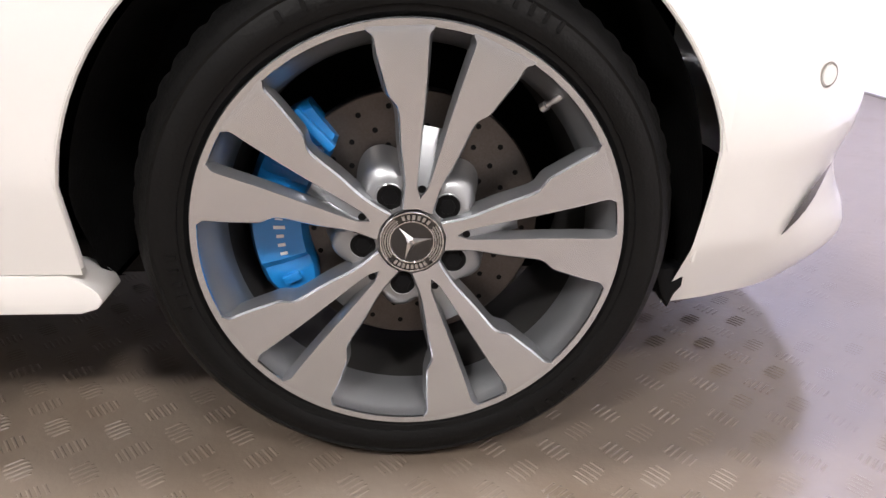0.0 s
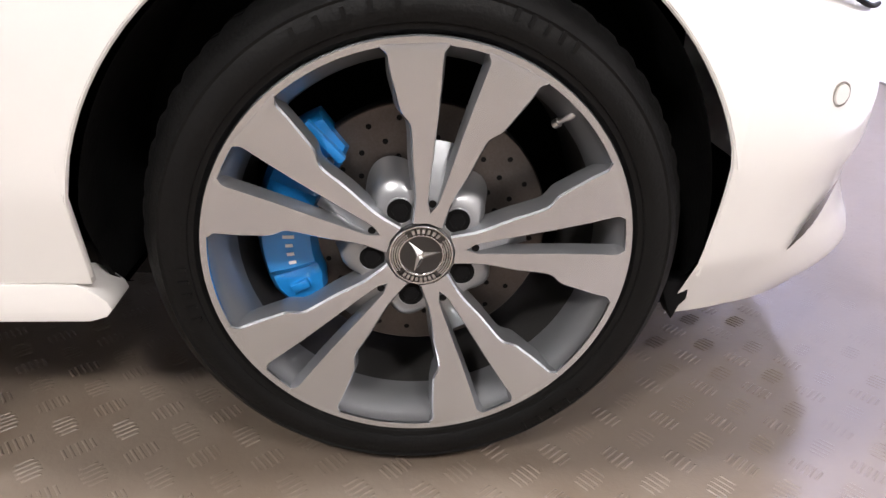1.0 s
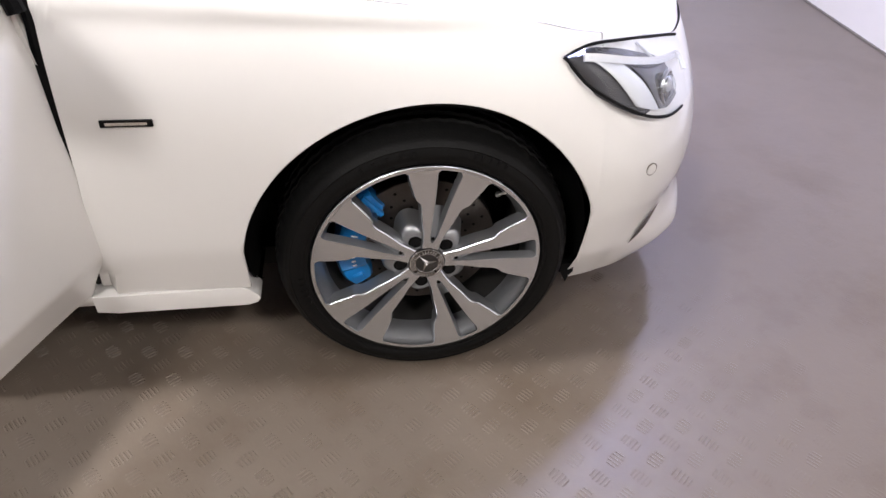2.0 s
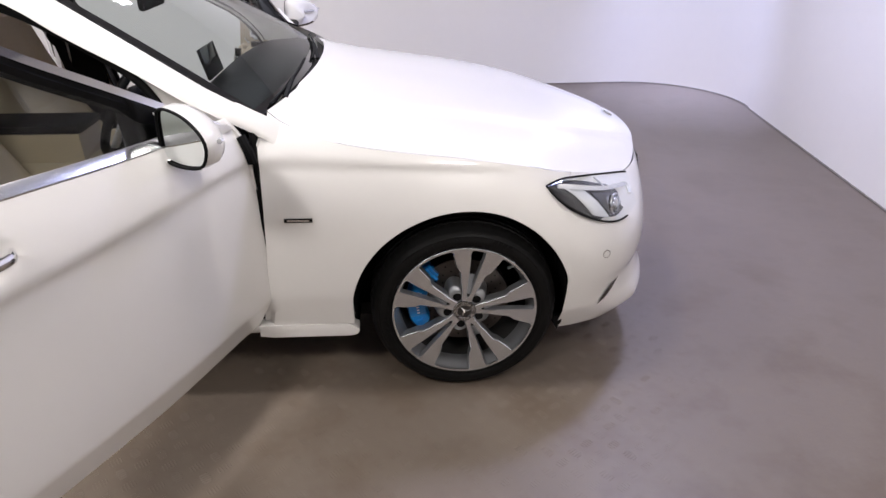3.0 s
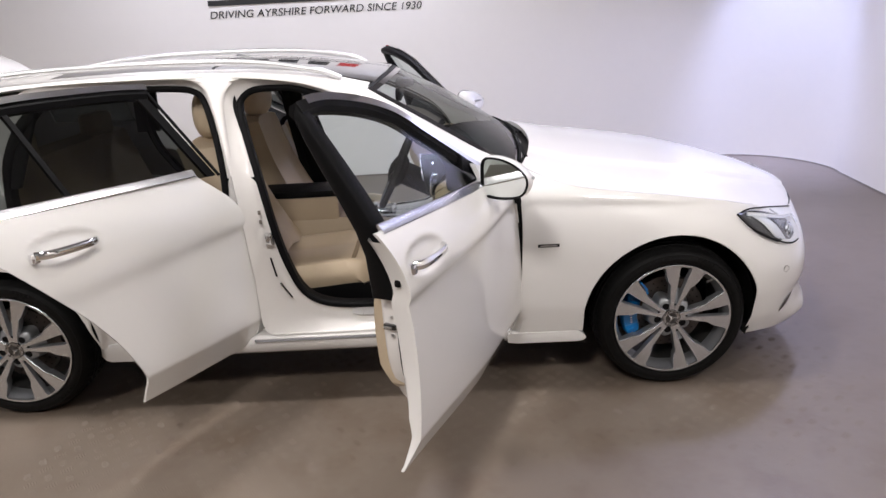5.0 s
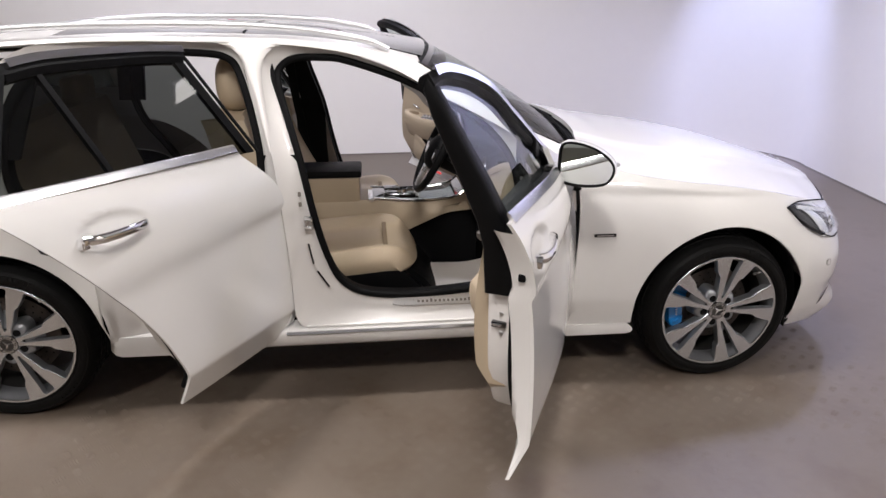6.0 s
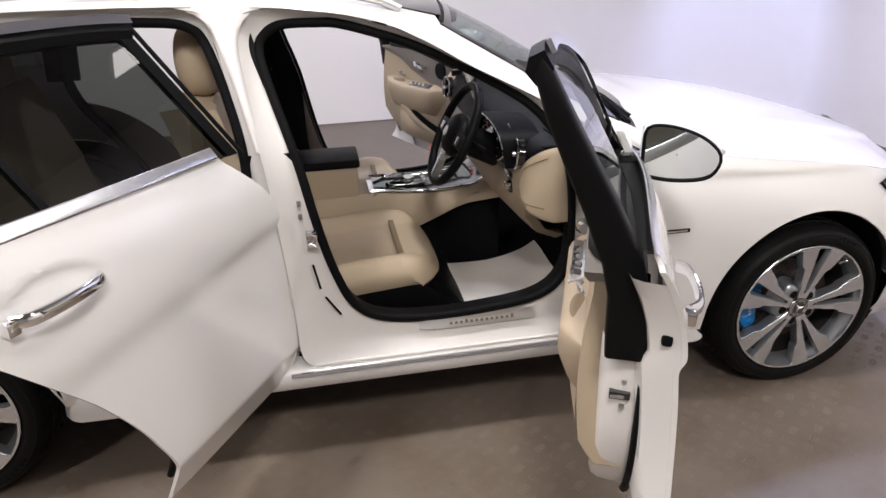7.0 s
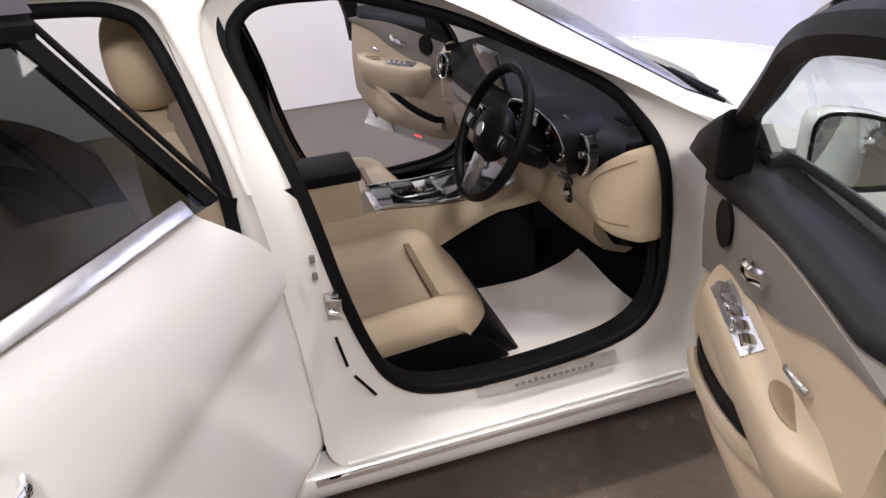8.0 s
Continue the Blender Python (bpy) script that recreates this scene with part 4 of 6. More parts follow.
def wheels():
    for sgn in (-1, 1):
        w = build_wheel(sgn, None)
        w.parent = car
        w.matrix_basis = Matrix.Translation((0, sgn * WHEEL_Y, HUBZ))
        r = copy_thing(w, Matrix.Translation((BASE, sgn * WHEEL_Y, HUBZ)) @ Euler((0, radians(-4), 0)).to_matrix().to_4x4())
        for cx in (0.0, BASE):
            brakes(cx, sgn, car, True)
            # dark wheel well
            prof = [(0.3, -0.30), (0.370, -0.30), (0.372, -0.05), (0.366, -0.018)]
            rows = [[(cx + r_ * math.cos(a) * (1.037 if math.cos(a) < 0 and cx == 0 else 1), sgn * (min(body_y(cx + 0.37 * math.cos(a), ARCHZ + 0.3) + y_, 0.78 + 0.09 * min(1, max(0, 0.5 + math.sin(a) * 2))) if cx == 0 else body_y(cx + 0.37 * math.cos(a), ARCHZ + 0.3) + y_), max(ARCHZ + r_ * math.sin(a), 0.245)) for r_, y_ in prof] for a in np.linspace(-0.32, math.pi + 0.32, 50)]
            sheet("wheel_well", rows, LINER, car, offset=(0, -sgn * 0.002, 0))
            back = [[(cx + r_ * math.cos(a), sgn * 0.60, max(ARCHZ + r_ * math.sin(a), 0.2)) for r_ in (0.0, 0.2, 0.385)] for a in np.linspace(-0.4, math.pi + 0.4, 40)]
            sheet("wheel_well_back", back, LINER, car)


# ---- doors ----
def swing(hx, hy, angle, sgn, lift=0.0, rise=0.0):
    """Pose that opens a door built closed: hinge on plan, angle, slight upward lean of its free end."""
    h = Matrix.Translation((hx, sgn * hy, 0.3))
    return h @ Euler((0, 0, radians(angle) * -sgn)).to_matrix().to_4x4() @ Euler((0, radians(rise), 0)).to_matrix().to_4x4() @ h.inverted() @ Matrix.Translation((0, 0, lift))


front_shut = curve([0.28, 0.39, 0.57, 0.76, 0.90, 1.02], [-0.698, -0.672, -0.650, -0.644, -0.650, -0.665])
F_TOP = [(-0.70, 0.965), (-0.78, 1.012), (-0.88, 1.062), (-1.0, 1.124), (-1.174, 1.212), (-1.317, 1.286), (-1.461, 1.330), (-1.62, 1.354), (-1.71, 1.356), (-1.770, 1.349)]
R_TOP = [(-1.995, 1.384), (-2.12, 1.388), (-2.3, 1.385), (-2.5, 1.376), (-2.62, 1.358)]


def door_shell(name, skin_rows, sgn, label, hole, top_z, fit, seal_end=-9.0):
    """Outer skin, and behind it the white inner structure, cut to the opening's outline, with its seal."""
    rows = np.array(skin_rows)
    d = sheet(name, S(rows, sgn), PAINT, car, label, offset=(0, -sgn * 0.010, 0))
    line = np.array([i for i, o in hole])
    c = line.mean(0)
    line = spline(line, 96, True)
    line = c + (line - c) * (1.005, 1.02)
    line[:, 1] = np.minimum(line[:, 1], top_z)
    line = np.array([fit(*p) for p in line])
    rings = []
    for k, y in ((0.2, 0.806), (1.0, 0.806), (1.0, 0.780), (0.985, 0.768), (0.965, 0.742), (0.955, 0.715), (0.2, 0.715)):
        rings.append([(c[0] + (p[0] - c[0]) * k, min(y, body_y(p[0], min(p[1], 0.95)) - 0.016), c[1] + (p[1] - c[1]) * k) for p in line])
    v, f = grid(S(rings, sgn), False, True)
    ob = link_mesh("inner_structure", v, f, PAINT_IN, d)
    bm = bmesh.new()
    bm.from_mesh(ob.data)
    bmesh.ops.recalc_face_normals(bm, faces=bm.faces[:])
    bm.to_mesh(ob.data)
    bm.free()
    edge = [(c[0] + (p[0] - c[0]) * 1.012, min(0.800, body_y(p[0], min(p[1], 0.95)) - 0.030), c[1] + (p[1] - c[1]) * 1.012) for p in line if p[1] < top_z - 0.004 and p[0] > seal_end]
    k = max(range(len(edge)), key=lambda n: math.dist(edge[n][::2], edge[n - 1][::2]))
    edge = edge[k:] + edge[:k]
    tube("door_seal", S(edge, sgn), 0.011, RUBBER, d, "black rubber door seal", n=8, up=(0, 1, 0))
    return d, line


def frame_and_glass(d, sgn, top, foot_front, foot_rear, pane, privacy=False, post=True, w_in=0.034, side=glass_y, slim=1.0):
    """Window frame along the top line and both feet, chrome strip outside, seal inside, the pane."""
    P = lambda x, z, o=0.0: (x, side(z) + o - inset(x), z)
    path = [P(*foot_front)] + [P(x, z - 0.018) for x, z in top] + [P(*foot_rear)]
    t = spline([P(x, z - 0.012) for x, z in top], 40)
    w0, w1 = np.array(P(*foot_front)), np.array(P(*foot_rear))
    prof = [(-w_in, -0.030), (-0.004, -0.036), (0.012, -0.022), (0.012, 0.002), (-0.018, 0.004), (-w_in, -0.008)]
    rear = np.linspace(t[-1] + (0, 0, 0.008), w1, 10)
    for name, pth in (("top_frame", t), *((("rear_post", rear),) if post else ()), ("front_post", np.linspace(w0, t[0], 6))):
        k = slim if name == "front_post" else 1.0
        v, f = sweep(S(pth, sgn), [(-x * k * sgn * (-1 if name == "rear_post" else 1), y * k) for x, y in prof], up=(0, sgn, 0.5))
        link_mesh(name, v, f, PLASTIC, d, "black window frame")
    v, f = sweep(S(t[:-1] + (0, 0.006, 0.010), sgn), [(-0.011, -0.004), (0.011, -0.004), (0.011, 0.004), (-0.011, 0.004)], up=(0, sgn, 0.5))
    link_mesh("chrome_trim", v, f, CHROME, d, "bright chrome window strip")
    g = sheet("window", S(pane, sgn), GLASS_DARK if privacy else GLASS_CLEAR, d, "dark privacy glass" if privacy else "clear side window glass")
    g.visible_shadow = False
    return g


def dished(x, z, xm, zm):
    """Half width of a door's skin with the shallow cup pressed in behind its handle."""
    k = 1 - ((x - xm) / 0.120) ** 2 - ((z - zm) / 0.046) ** 2
    return body_y(x, min(z, belt_z(x))) - (0.013 * min(1, k * 1.6) ** 0.8 if k > 0 else 0)


def handle(d, x0, x1, z, sgn):
    """Chrome grip that bridges the cup in the door's skin."""
    xm = (x0 + x1) / 2
    path = [(x0, body_y(x0, z) + 0.006, z), (x0 - 0.02, body_y(x0, z) + 0.024, z), (xm, body_y(xm, z) + 0.034, z), (x1 + 0.03, body_y(x1, z) + 0.030, z), (x1, body_y(x1, z) + 0.010, z)]
    v, f = sweep(S(spline(path, 24), sgn), ring(0.011, 10, 0.75, 1.25), up=(0, 0, 1))
    h = link_mesh("door_handle", v, f, CHROME, d, "chrome pull handle")
    part("lock_cover", block(x1 - 0.004, sgn * (body_y(x1, z) + 0.012), z - 0.006, 0.026, 0.022, 0.030, 0.006), CHROME, h)


def belt_strip(d, xs, height, sgn):
    """Flat bright moulding along the window sill, leaning in a little towards the glass."""
    shape = ((-0.016, 0.018), (-0.0165, 0.0225), (-0.0130, 0.0240), (-0.0085, 0.0215), (0.0060, 0.002), (0.0050, -0.0025), (-0.006, -0.004))
    rows = [[(x, body_y(x, belt_z(x)) + dy, height(x) - 0.006 + dz) for dy, dz in shape] for x in xs]
    v, f = grid(S(rows, sgn), False, True)
    k = len(shape)
    f += [tuple(range(k)), tuple((len(rows) - 1) * k + j for j in range(k - 1, -1, -1))]
    link_mesh("belt_trim", v, f, BRIGHT, d, "polished metal strip along the window sill", sharp=30)


def wing_mirror(d, sgn):
    hs = []
    # rounded shell: rings from the glass rim forward to a blunt nose
    rim = spline([(0.810, 1.085), (0.86, 1.095), (0.93, 1.080), (0.982, 1.046), (0.993, 1.010), (0.968, 0.968), (0.90, 0.951), (0.835, 0.951), (0.808, 0.966), (0.803, 1.03)], 36, True)
    c = rim.mean(0)
    for dx, k in ((-0.995, 0.97), (-0.988, 1.0), (-0.968, 1.03), (-0.942, 1.02), (-0.918, 0.93), (-0.902, 0.74), (-0.894, 0.40), (-0.892, 0.02)):
        hs.append([(dx - 0.26 * (p[0] - 0.80), c[0] + (p[0] - c[0]) * k, c[1] + (p[1] - c[1]) * k) for p in rim])
    v, f = grid(S(hs, sgn), False, True)
    height = lambda face: sum(v[i][2] for i in face) / len(face)
    m = link_mesh("wing_mirror", v, [q for q in f if height(q) >= 0.975], PAINT, d, "white door mirror with black lower shell")
    link_mesh("lower_shell", v, [q for q in f if height(q) < 0.975], GLOSS, m, "black lower mirror shell")
    inner = [[(-0.988 - 0.26 * (c[0] + (p[0] - c[0]) * k - 0.80), c[0] + (p[0] - c[0]) * k, c[1] + (p[1] - c[1]) * k) for p in rim] for k in (0.94, 0.6, 0.02)]
    v, f = grid(S(inner, sgn), False, True)
    link_mesh("mirror_glass", v, f, MIRROR, m, "mirror glass")
    tube("mirror_rim", S([(-0.993 - 0.26 * (p[0] - 0.80), c[0] + (p[0] - c[0]) * 0.965, c[1] + (p[1] - c[1]) * 0.965) for p in rim], sgn), 0.0042, RUBBER, m, closed=True, n=8, up=(1, 0, 0))
    tube("turn_lamp", S(spline([(-1.005, 1.000, 1.03), (-0.980, 0.985, 1.03), (-0.944, 0.94, 1.032), (-0.922, 0.89, 1.034)], 14), sgn), 0.007, DRL, m, n=6)
    part("mirror_foot", block(-0.93, sgn * 0.80, 0.985, 0.065, 0.10, 0.034, 0.012), GLOSS, m)
    tri = [(-0.715, 0.945), (-0.80, 1.015), (-0.90, 1.066), (-0.985, 1.105), (-0.965, 0.955)]
    part("mirror_triangle", prism(tri, sgn * 0.652, sgn * 0.722, 0.016, 4), PLASTIC, m)
    rows = [[(x, 0.792 - 0.50 * max(0, z - 0.985), z) for z in np.linspace(0.96, zt, 5)] for x, zt in zip(np.linspace(-0.69, -0.93, 8), np.linspace(0.972, 1.058, 8))]
    sheet("sail_panel", S(rows, sgn), PAINT, d, offset=(0, -sgn * 0.02, 0))


def front_door(sgn):
    rear = curve([0.29, 0.37, 0.50, 0.60, 0.72, 0.86, 0.95, 1.03], [-1.738, -1.708, -1.692, -1.686, -1.690, -1.706, -1.733, -1.768])
    rows = []
    for u in np.linspace(0, 1, 84):
        row = []
        for v in np.linspace(0, 1, 76):
            z = 0.296 + (belt_z(-0.66 - 1.08 * u) - 0.296) * v
            x = front_shut(z) + (rear(z) - front_shut(z)) * u
            row.append((x, dished(x, z, -1.572, 0.912), z))
        rows.append(row)
    def slim(x, z):
        x = max(x if x > -1.3 else -1.3 + (x + 1.3) * 0.84, max(-1.585, -1.40 - 0.9 * max(0, z - 0.39)))
        return x, min(z, max(0.785, 0.90 - 1.2 * max(0, -1.46 - x)))

    d, line = door_shell("front_door", rows, sgn, "open white front door with a beige lining", FRONT_HOLE, 0.90, slim, -1.52)
    pane = [[(x := (-0.80 - 0.86 * u) - 0.090 * u * v, 0, 0)[0:1] + (lambda zz: (front_y(zz) - 0.012 - inset(x), zz))(belt_z(x) - 0.02 + (curve(*zip(*sorted(F_TOP)))(x) - 0.02 - belt_z(x) + 0.02) * v) for v in np.linspace(0, 1, 10)] for u in np.linspace(0, 1, 24)]
    frame_and_glass(d, sgn, F_TOP, (-0.70, 0.955), (-1.69, 0.995), pane, post=False, w_in=0.030, side=front_y)
    # rear post: slim at the top, broad where it runs down over the lock
    rows = []
    for z, xf, xr, yo, yi in ((1.340, -1.742, -1.770, 0.603, 0.590), (1.31, -1.722, -1.774, 0.618, 0.588), (1.25, -1.700, -1.764, 0.648, 0.606), (1.18, -1.680, -1.748, 0.685, 0.634), (1.10, -1.660, -1.732, 0.728, 0.668), (1.00, -1.636, -1.710, 0.776, 0.706), (0.93, -1.616, -1.696, 0.794, 0.722), (0.802, -1.600, -1.676, 0.797, 0.726)):
        e = 0.006
        rows.append([(xf, yi + e, z), (xf - e, yi, z), (xr + e, yi, z), (xr, yi + e, z), (xr, yo - e, z), (xr + e, yo, z), (xf - e, yo, z), (xf, yo - e, z)])
    v, f = grid(S(rows, sgn), False, True)
    f += [tuple(range(8)), tuple(56 + q for q in range(7, -1, -1))]
    link_mesh("rear_post", v, f, PLASTIC, d, "broad black inner window post", sharp=60)
    # folded rear edge of the shell, from the skin in to the seal
    lock_x = curve([0.30, 0.36, 0.39, 0.43, 0.462, 0.52, 0.60, 0.70, 0.86, 0.99], [-1.44, -1.49, -1.520, -1.553, -1.574, -1.606, -1.630, -1.642, -1.658, -1.690])
    rows = []
    for z in np.linspace(0.302, 0.99, 48):
        x0, y0, g = rear(z), body_y(rear(z), min(z, belt_z(-1.73))), min(1, 0.10 + (z - 0.302) / 0.16)
        reach = lock_x(z) - 0.004 - x0
        rows.append([(x0 + 0.0005, y0 - 0.006, z), (x0 + 0.003, y0 - 0.006 - 0.016 * g, z), (x0 + 0.008, y0 - 0.006 - 0.038 * g, z), (x0 + 0.35 * reach, y0 - 0.006 - 0.056 * g, z), (x0 + reach, y0 - 0.006 - 0.066 * g, z)])
    sheet("rear_flange", S(rows, sgn), PAINT, d, "white folded door edge")
    # lock face between that edge and the lining, and the seal that runs down it
    rows = [[(lock_x(z) + dx, y, z) for dx, y in ((0.0, 0.800), (0.001, 0.780), (0.004, 0.760), (0.008, 0.742), (0.020, 0.728), (0.050, 0.722))] for z in np.linspace(0.392, 0.820, 30)]
    sheet("lock_face", S(rows, sgn), PAINT_IN, d, "white lock face of the door")
    run_ = [(lock_x(z) - 0.015, 0.801 - 0.02 * max(0, z - 0.9) / 0.05, z) for z in np.linspace(0.385, 0.955, 40)]
    tube("edge_seal", S(run_, sgn), 0.0095, RUBBER, d, "black rubber edge seal", n=8, up=(0, 1, 0))
    belt_strip(d, np.linspace(-0.82, -1.73, 24), belt_z, sgn)
    handle(d, -1.475, -1.675, 0.910, sgn)
    wing_mirror(d, sgn)
    door_card(d, sgn)
    # latch, end plug
    latch = part("latch", block(-1.640, sgn * 0.762, 0.706, 0.020, 0.040, 0.016, 0.003), GLOSS, d)
    part("latch_mouth", block(-1.652, sgn * 0.757, 0.706, 0.004, 0.026, 0.006, 0.001), SATIN, latch)
    for z in (0.735, 0.678):
        part("latch_bolt", block(-1.641, sgn * 0.768, z, 0.010, 0.011, 0.011, 0.004), SATIN, latch)
    part("end_plug", block(-1.700, sgn * 0.826, 0.866, 0.018, 0.020, 0.022, 0.007), RUBBER, d)
    d.matrix_basis = swing(-0.66, 0.84, 66 if sgn < 0 else 64, sgn, 0.0, 2.6)
    return d


def rear_door(sgn):
    front = curve([0.27, 0.45, 0.76, 0.88, 0.93, 0.99, 1.055], [-1.742, -1.746, -1.775, -1.798, -1.828, -1.890, -1.966])
    back = curve([0.27, 0.357, 0.495, 0.662, 0.79, 0.924, 1.06], [-2.347, -2.347, -2.398, -2.502, -2.612, -2.733, -2.866])
    rows = []
    for u in np.linspace(0, 1, 84):
        rows.append([(x := front(z) + (back(z) - front(z)) * u, dished(x, z, -2.533, 0.933), z) for z in np.linspace(0.276, 1.05, 80)])

    def clear(x, z):
        z = max(z, 0.33)
        return min(max(x, back(min(z, 1.06)) + 0.055), front(min(z, 1.055)) - 0.05), z

    low = lambda x: max(0.318, float(np.interp(-x, [2.347, 2.398, 2.502, 2.612, 2.733, 2.866], [0.318, 0.495, 0.662, 0.79, 0.924, 1.06])))
    d, line = door_shell("rear_door", rows, sgn, "open white rear door with dark glass", REAR_HOLE, 1.0, clear)
    topf = curve(*zip(*sorted(R_TOP)))
    pane = []
    for u in np.linspace(0, 1, 20):
        row = []
        for v in np.linspace(0, 1, 10):
            x = (-1.86 - 0.97 * u) + (-0.20 + 0.32 * u) * v
            z = 1.03 + (topf(x) - 0.02 - 1.03) * v
            row.append((x, glass_y(z) - 0.012, z))
        pane.append(row)
    g = frame_and_glass(d, sgn, R_TOP, (-1.835, 1.03), (-2.80, 1.03), pane, True, slim=0.22)
    # wide black post cover at the front of the window and the divider towards the small pane
    for xb, xt, w in ((-1.868, -2.030, 0.020), (-2.43, -2.530, 0.009)):
        rows = [[(xb + (xt - xb) * v + dx, glass_y(1.03 + 0.34 * v) - 0.009, 1.03 + 0.34 * v) for dx in (-w, w)] for v in np.linspace(0, 1, 8)]
        sheet("post_cover", S(rows, sgn), PLASTIC, d, offset=(0, -sgn * 0.02, 0))
    belt_strip(d, np.linspace(-1.962, -2.85, 24), lambda x: 1.054, sgn)
    handle(d, -2.435, -2.637, 0.931, sgn)
    rows = [[(x, 0.74 + 0.02 * math.sin(3 * z), z) for z in np.linspace(min(max(0.46, low(x) + 0.19), 0.97), 0.99, 12)] for x in np.linspace(-1.86, -2.66, 24)]
    c = sheet("lining", S(rows, sgn), LEATHER2, d, "beige door lining", offset=(0, sgn * 0.03, 0))
    rows = [[(x, 0.735 - 0.05 * math.sin(math.pi * t), z) for t, z in zip(np.linspace(0, 1, 8), np.linspace(0.88, 1.03, 8))] for x in np.linspace(-1.94, -2.66, 20)]
    sheet("lining_top", S(rows, sgn), PLASTIC, c, offset=(0, sgn * 0.04, 0))
    tube("edge_seal", S([(back(z) + 0.022, body_y(back(z), min(z, 1.0)) - 0.034, z) for z in np.linspace(0.33, 1.0, 40)], sgn), 0.0095, RUBBER, d, "black rubber edge seal", n=8, up=(0, 1, 0))
    d.matrix_basis = swing(-1.819, 0.84, 60, sgn, 0.0, 2.6)
    return d


def door_card(d, sgn):
    """Inner lining of a front door: black top pad, grey trim, beige arm rest with switches, pocket, loudspeaker."""
    N = 44
    black = curve([-1.66, -1.5, -1.3, -1.1, -0.95, -0.80], [0.925, 0.938, 0.945, 0.928, 0.908, 0.890])
    grey = curve([-1.66, -1.57, -1.42, -1.295, -1.105, -0.95, -0.80], [0.922, 0.912, 0.888, 0.838, 0.785, 0.735, 0.690])
    low = curve([-1.66, -1.60, -1.5, -1.3, -1.0, -0.88, -0.82], [0.60, 0.50, 0.43, 0.405, 0.405, 0.43, 0.50])
    xs = np.linspace(-0.82, -1.595, N)

    def strip(lo, hi, yf, n):
        return [[(x, yf(x, t), lo(x) + (hi(x) - lo(x)) * t) for t in np.linspace(0, 1, n)] for x in xs]

    back = (0, sgn * 0.05, 0)
    c = sheet("lining", S(strip(low, lambda x: grey(x) + 0.003, lambda x, t: 0.700 - 0.018 * math.sin(math.pi * min(1, t * 1.05)) + 0.03 * max(0, 0.12 - t) / 0.12, 16), sgn), LEATHER2, d, "beige moulded door lining", offset=back)
    sheet("trim_panel", S(strip(grey, lambda x: black(x) + 0.003, lambda x, t: 0.690 - 0.010 * t - 0.004 * math.sin(math.pi * t), 8), sgn), TRIMGREY, c, "grey open-pore trim panel", offset=back)
    blend = lambda y, x: y + max(0, 0.738 - y) * min(1, max(0, (-1.50 - x) / 0.09)) ** 1.5
    rows = [[(x, y, z) for y, z in ((blend(0.690, x), black(x)), (blend(0.683, x), black(x) + 0.008), (blend(0.683, x), 0.952), (blend(0.690, x), 0.966), (blend(0.72, x), 0.976), (0.80, 0.982), (0.812, 0.965))] for x in np.linspace(-0.785, -1.600, N)]
    sheet("lining_top", S(rows, sgn), SOFTBLACK, c, "black soft upper lining", sharp=60)
    # arm rest: a ledge that carries the switches in front and falls away to the rear
    rows = []
    for u in np.linspace(0, 1, 34):
        x = -0.965 - 0.60 * u
        zc = 0.772 - 0.030 * min(1, u / 0.6) + 0.03 * max(0, u - 0.6)
        e = min(1, ((u + 0.02) * 7) ** 0.6) * min(1, (1.02 - u) * 6)
        rows.append([(x, 0.697 - 0.062 * e * q, zc + dz * e) for q, dz in ((0, 0.030), (0.25, 0.022), (0.6, 0.012), (0.9, 0.004), (1.0, -0.010), (1.02, -0.035), (0.95, -0.07), (0.6, -0.125), (0.2, -0.16), (0, -0.17))])
    arm = sheet("arm_rest", S(rows, sgn), LEATHER2, c, "padded beige arm rest", sharp=70)
    ramp = lambda x: 0.772 - 0.030 * min(1, (-0.965 - x) / 0.36)
    rows = [[(x, 0.697 - 0.062 * q, ramp(x) + dz + 0.004) for q, dz in ((0.28, 0.021), (0.55, 0.0135), (0.86, 0.005))] for x in np.linspace(-1.055, -1.265, 8)]
    plate = sheet("switch_plate", S(rows, sgn), SATIN, arm, "satin metal switch plate", offset=(0, 0, -0.006))
    for i in range(5):
        x = -1.078 - 0.040 * i
        part("window_switch", block(x, sgn * 0.661, ramp(x) + 0.020, 0.028, 0.026, 0.014, 0.005, Euler((radians(-14 * sgn), radians(-12), 0)).to_matrix().to_4x4()), CHROME if i else TRIMGREY, plate)
    tube("pull_loop", S(spline([(-1.352, 0.678, 0.800), (-1.375, 0.670, 0.810), (-1.402, 0.670, 0.814), (-1.428, 0.680, 0.808)], 16), sgn), 0.0045, SATIN, arm, "slim metal grip trim", n=8, sy=1.3)
    # flat patch on the arm rest, the grip hollow's shade put into its colour
    rows = [[(-1.400 + 0.062 * r * math.cos(a), 0.697 - 0.056 * t, 0.772 - 0.016 * t) for r, t in ((r, 0.46 + 0.32 * r * math.sin(a)) for r in (0.05, 0.6, 1.0))] for a in np.linspace(0, 2 * math.pi, 25)]
    sheet("grip_hollow_shade", S(rows, sgn), SEAM_SHADE, arm, "flat dark patch for the shaded hollow in the arm rest", offset=(0, 0, -0.003))
    # map pocket: dark slot with a proud lip below
    sl = spline([(-0.885, 0.686, 0.535), (-0.95, 0.678, 0.525), (-1.10, 0.676, 0.545), (-1.25, 0.678, 0.590), (-1.37, 0.684, 0.645)], 24)
    v, f = sweep(S(sl, sgn), [(-0.004, -0.020), (0.004, -0.022), (0.004, 0.020), (-0.004, 0.018)])
    pk = link_mesh("pocket", v, f, RUBBER, c, "dark open map pocket")
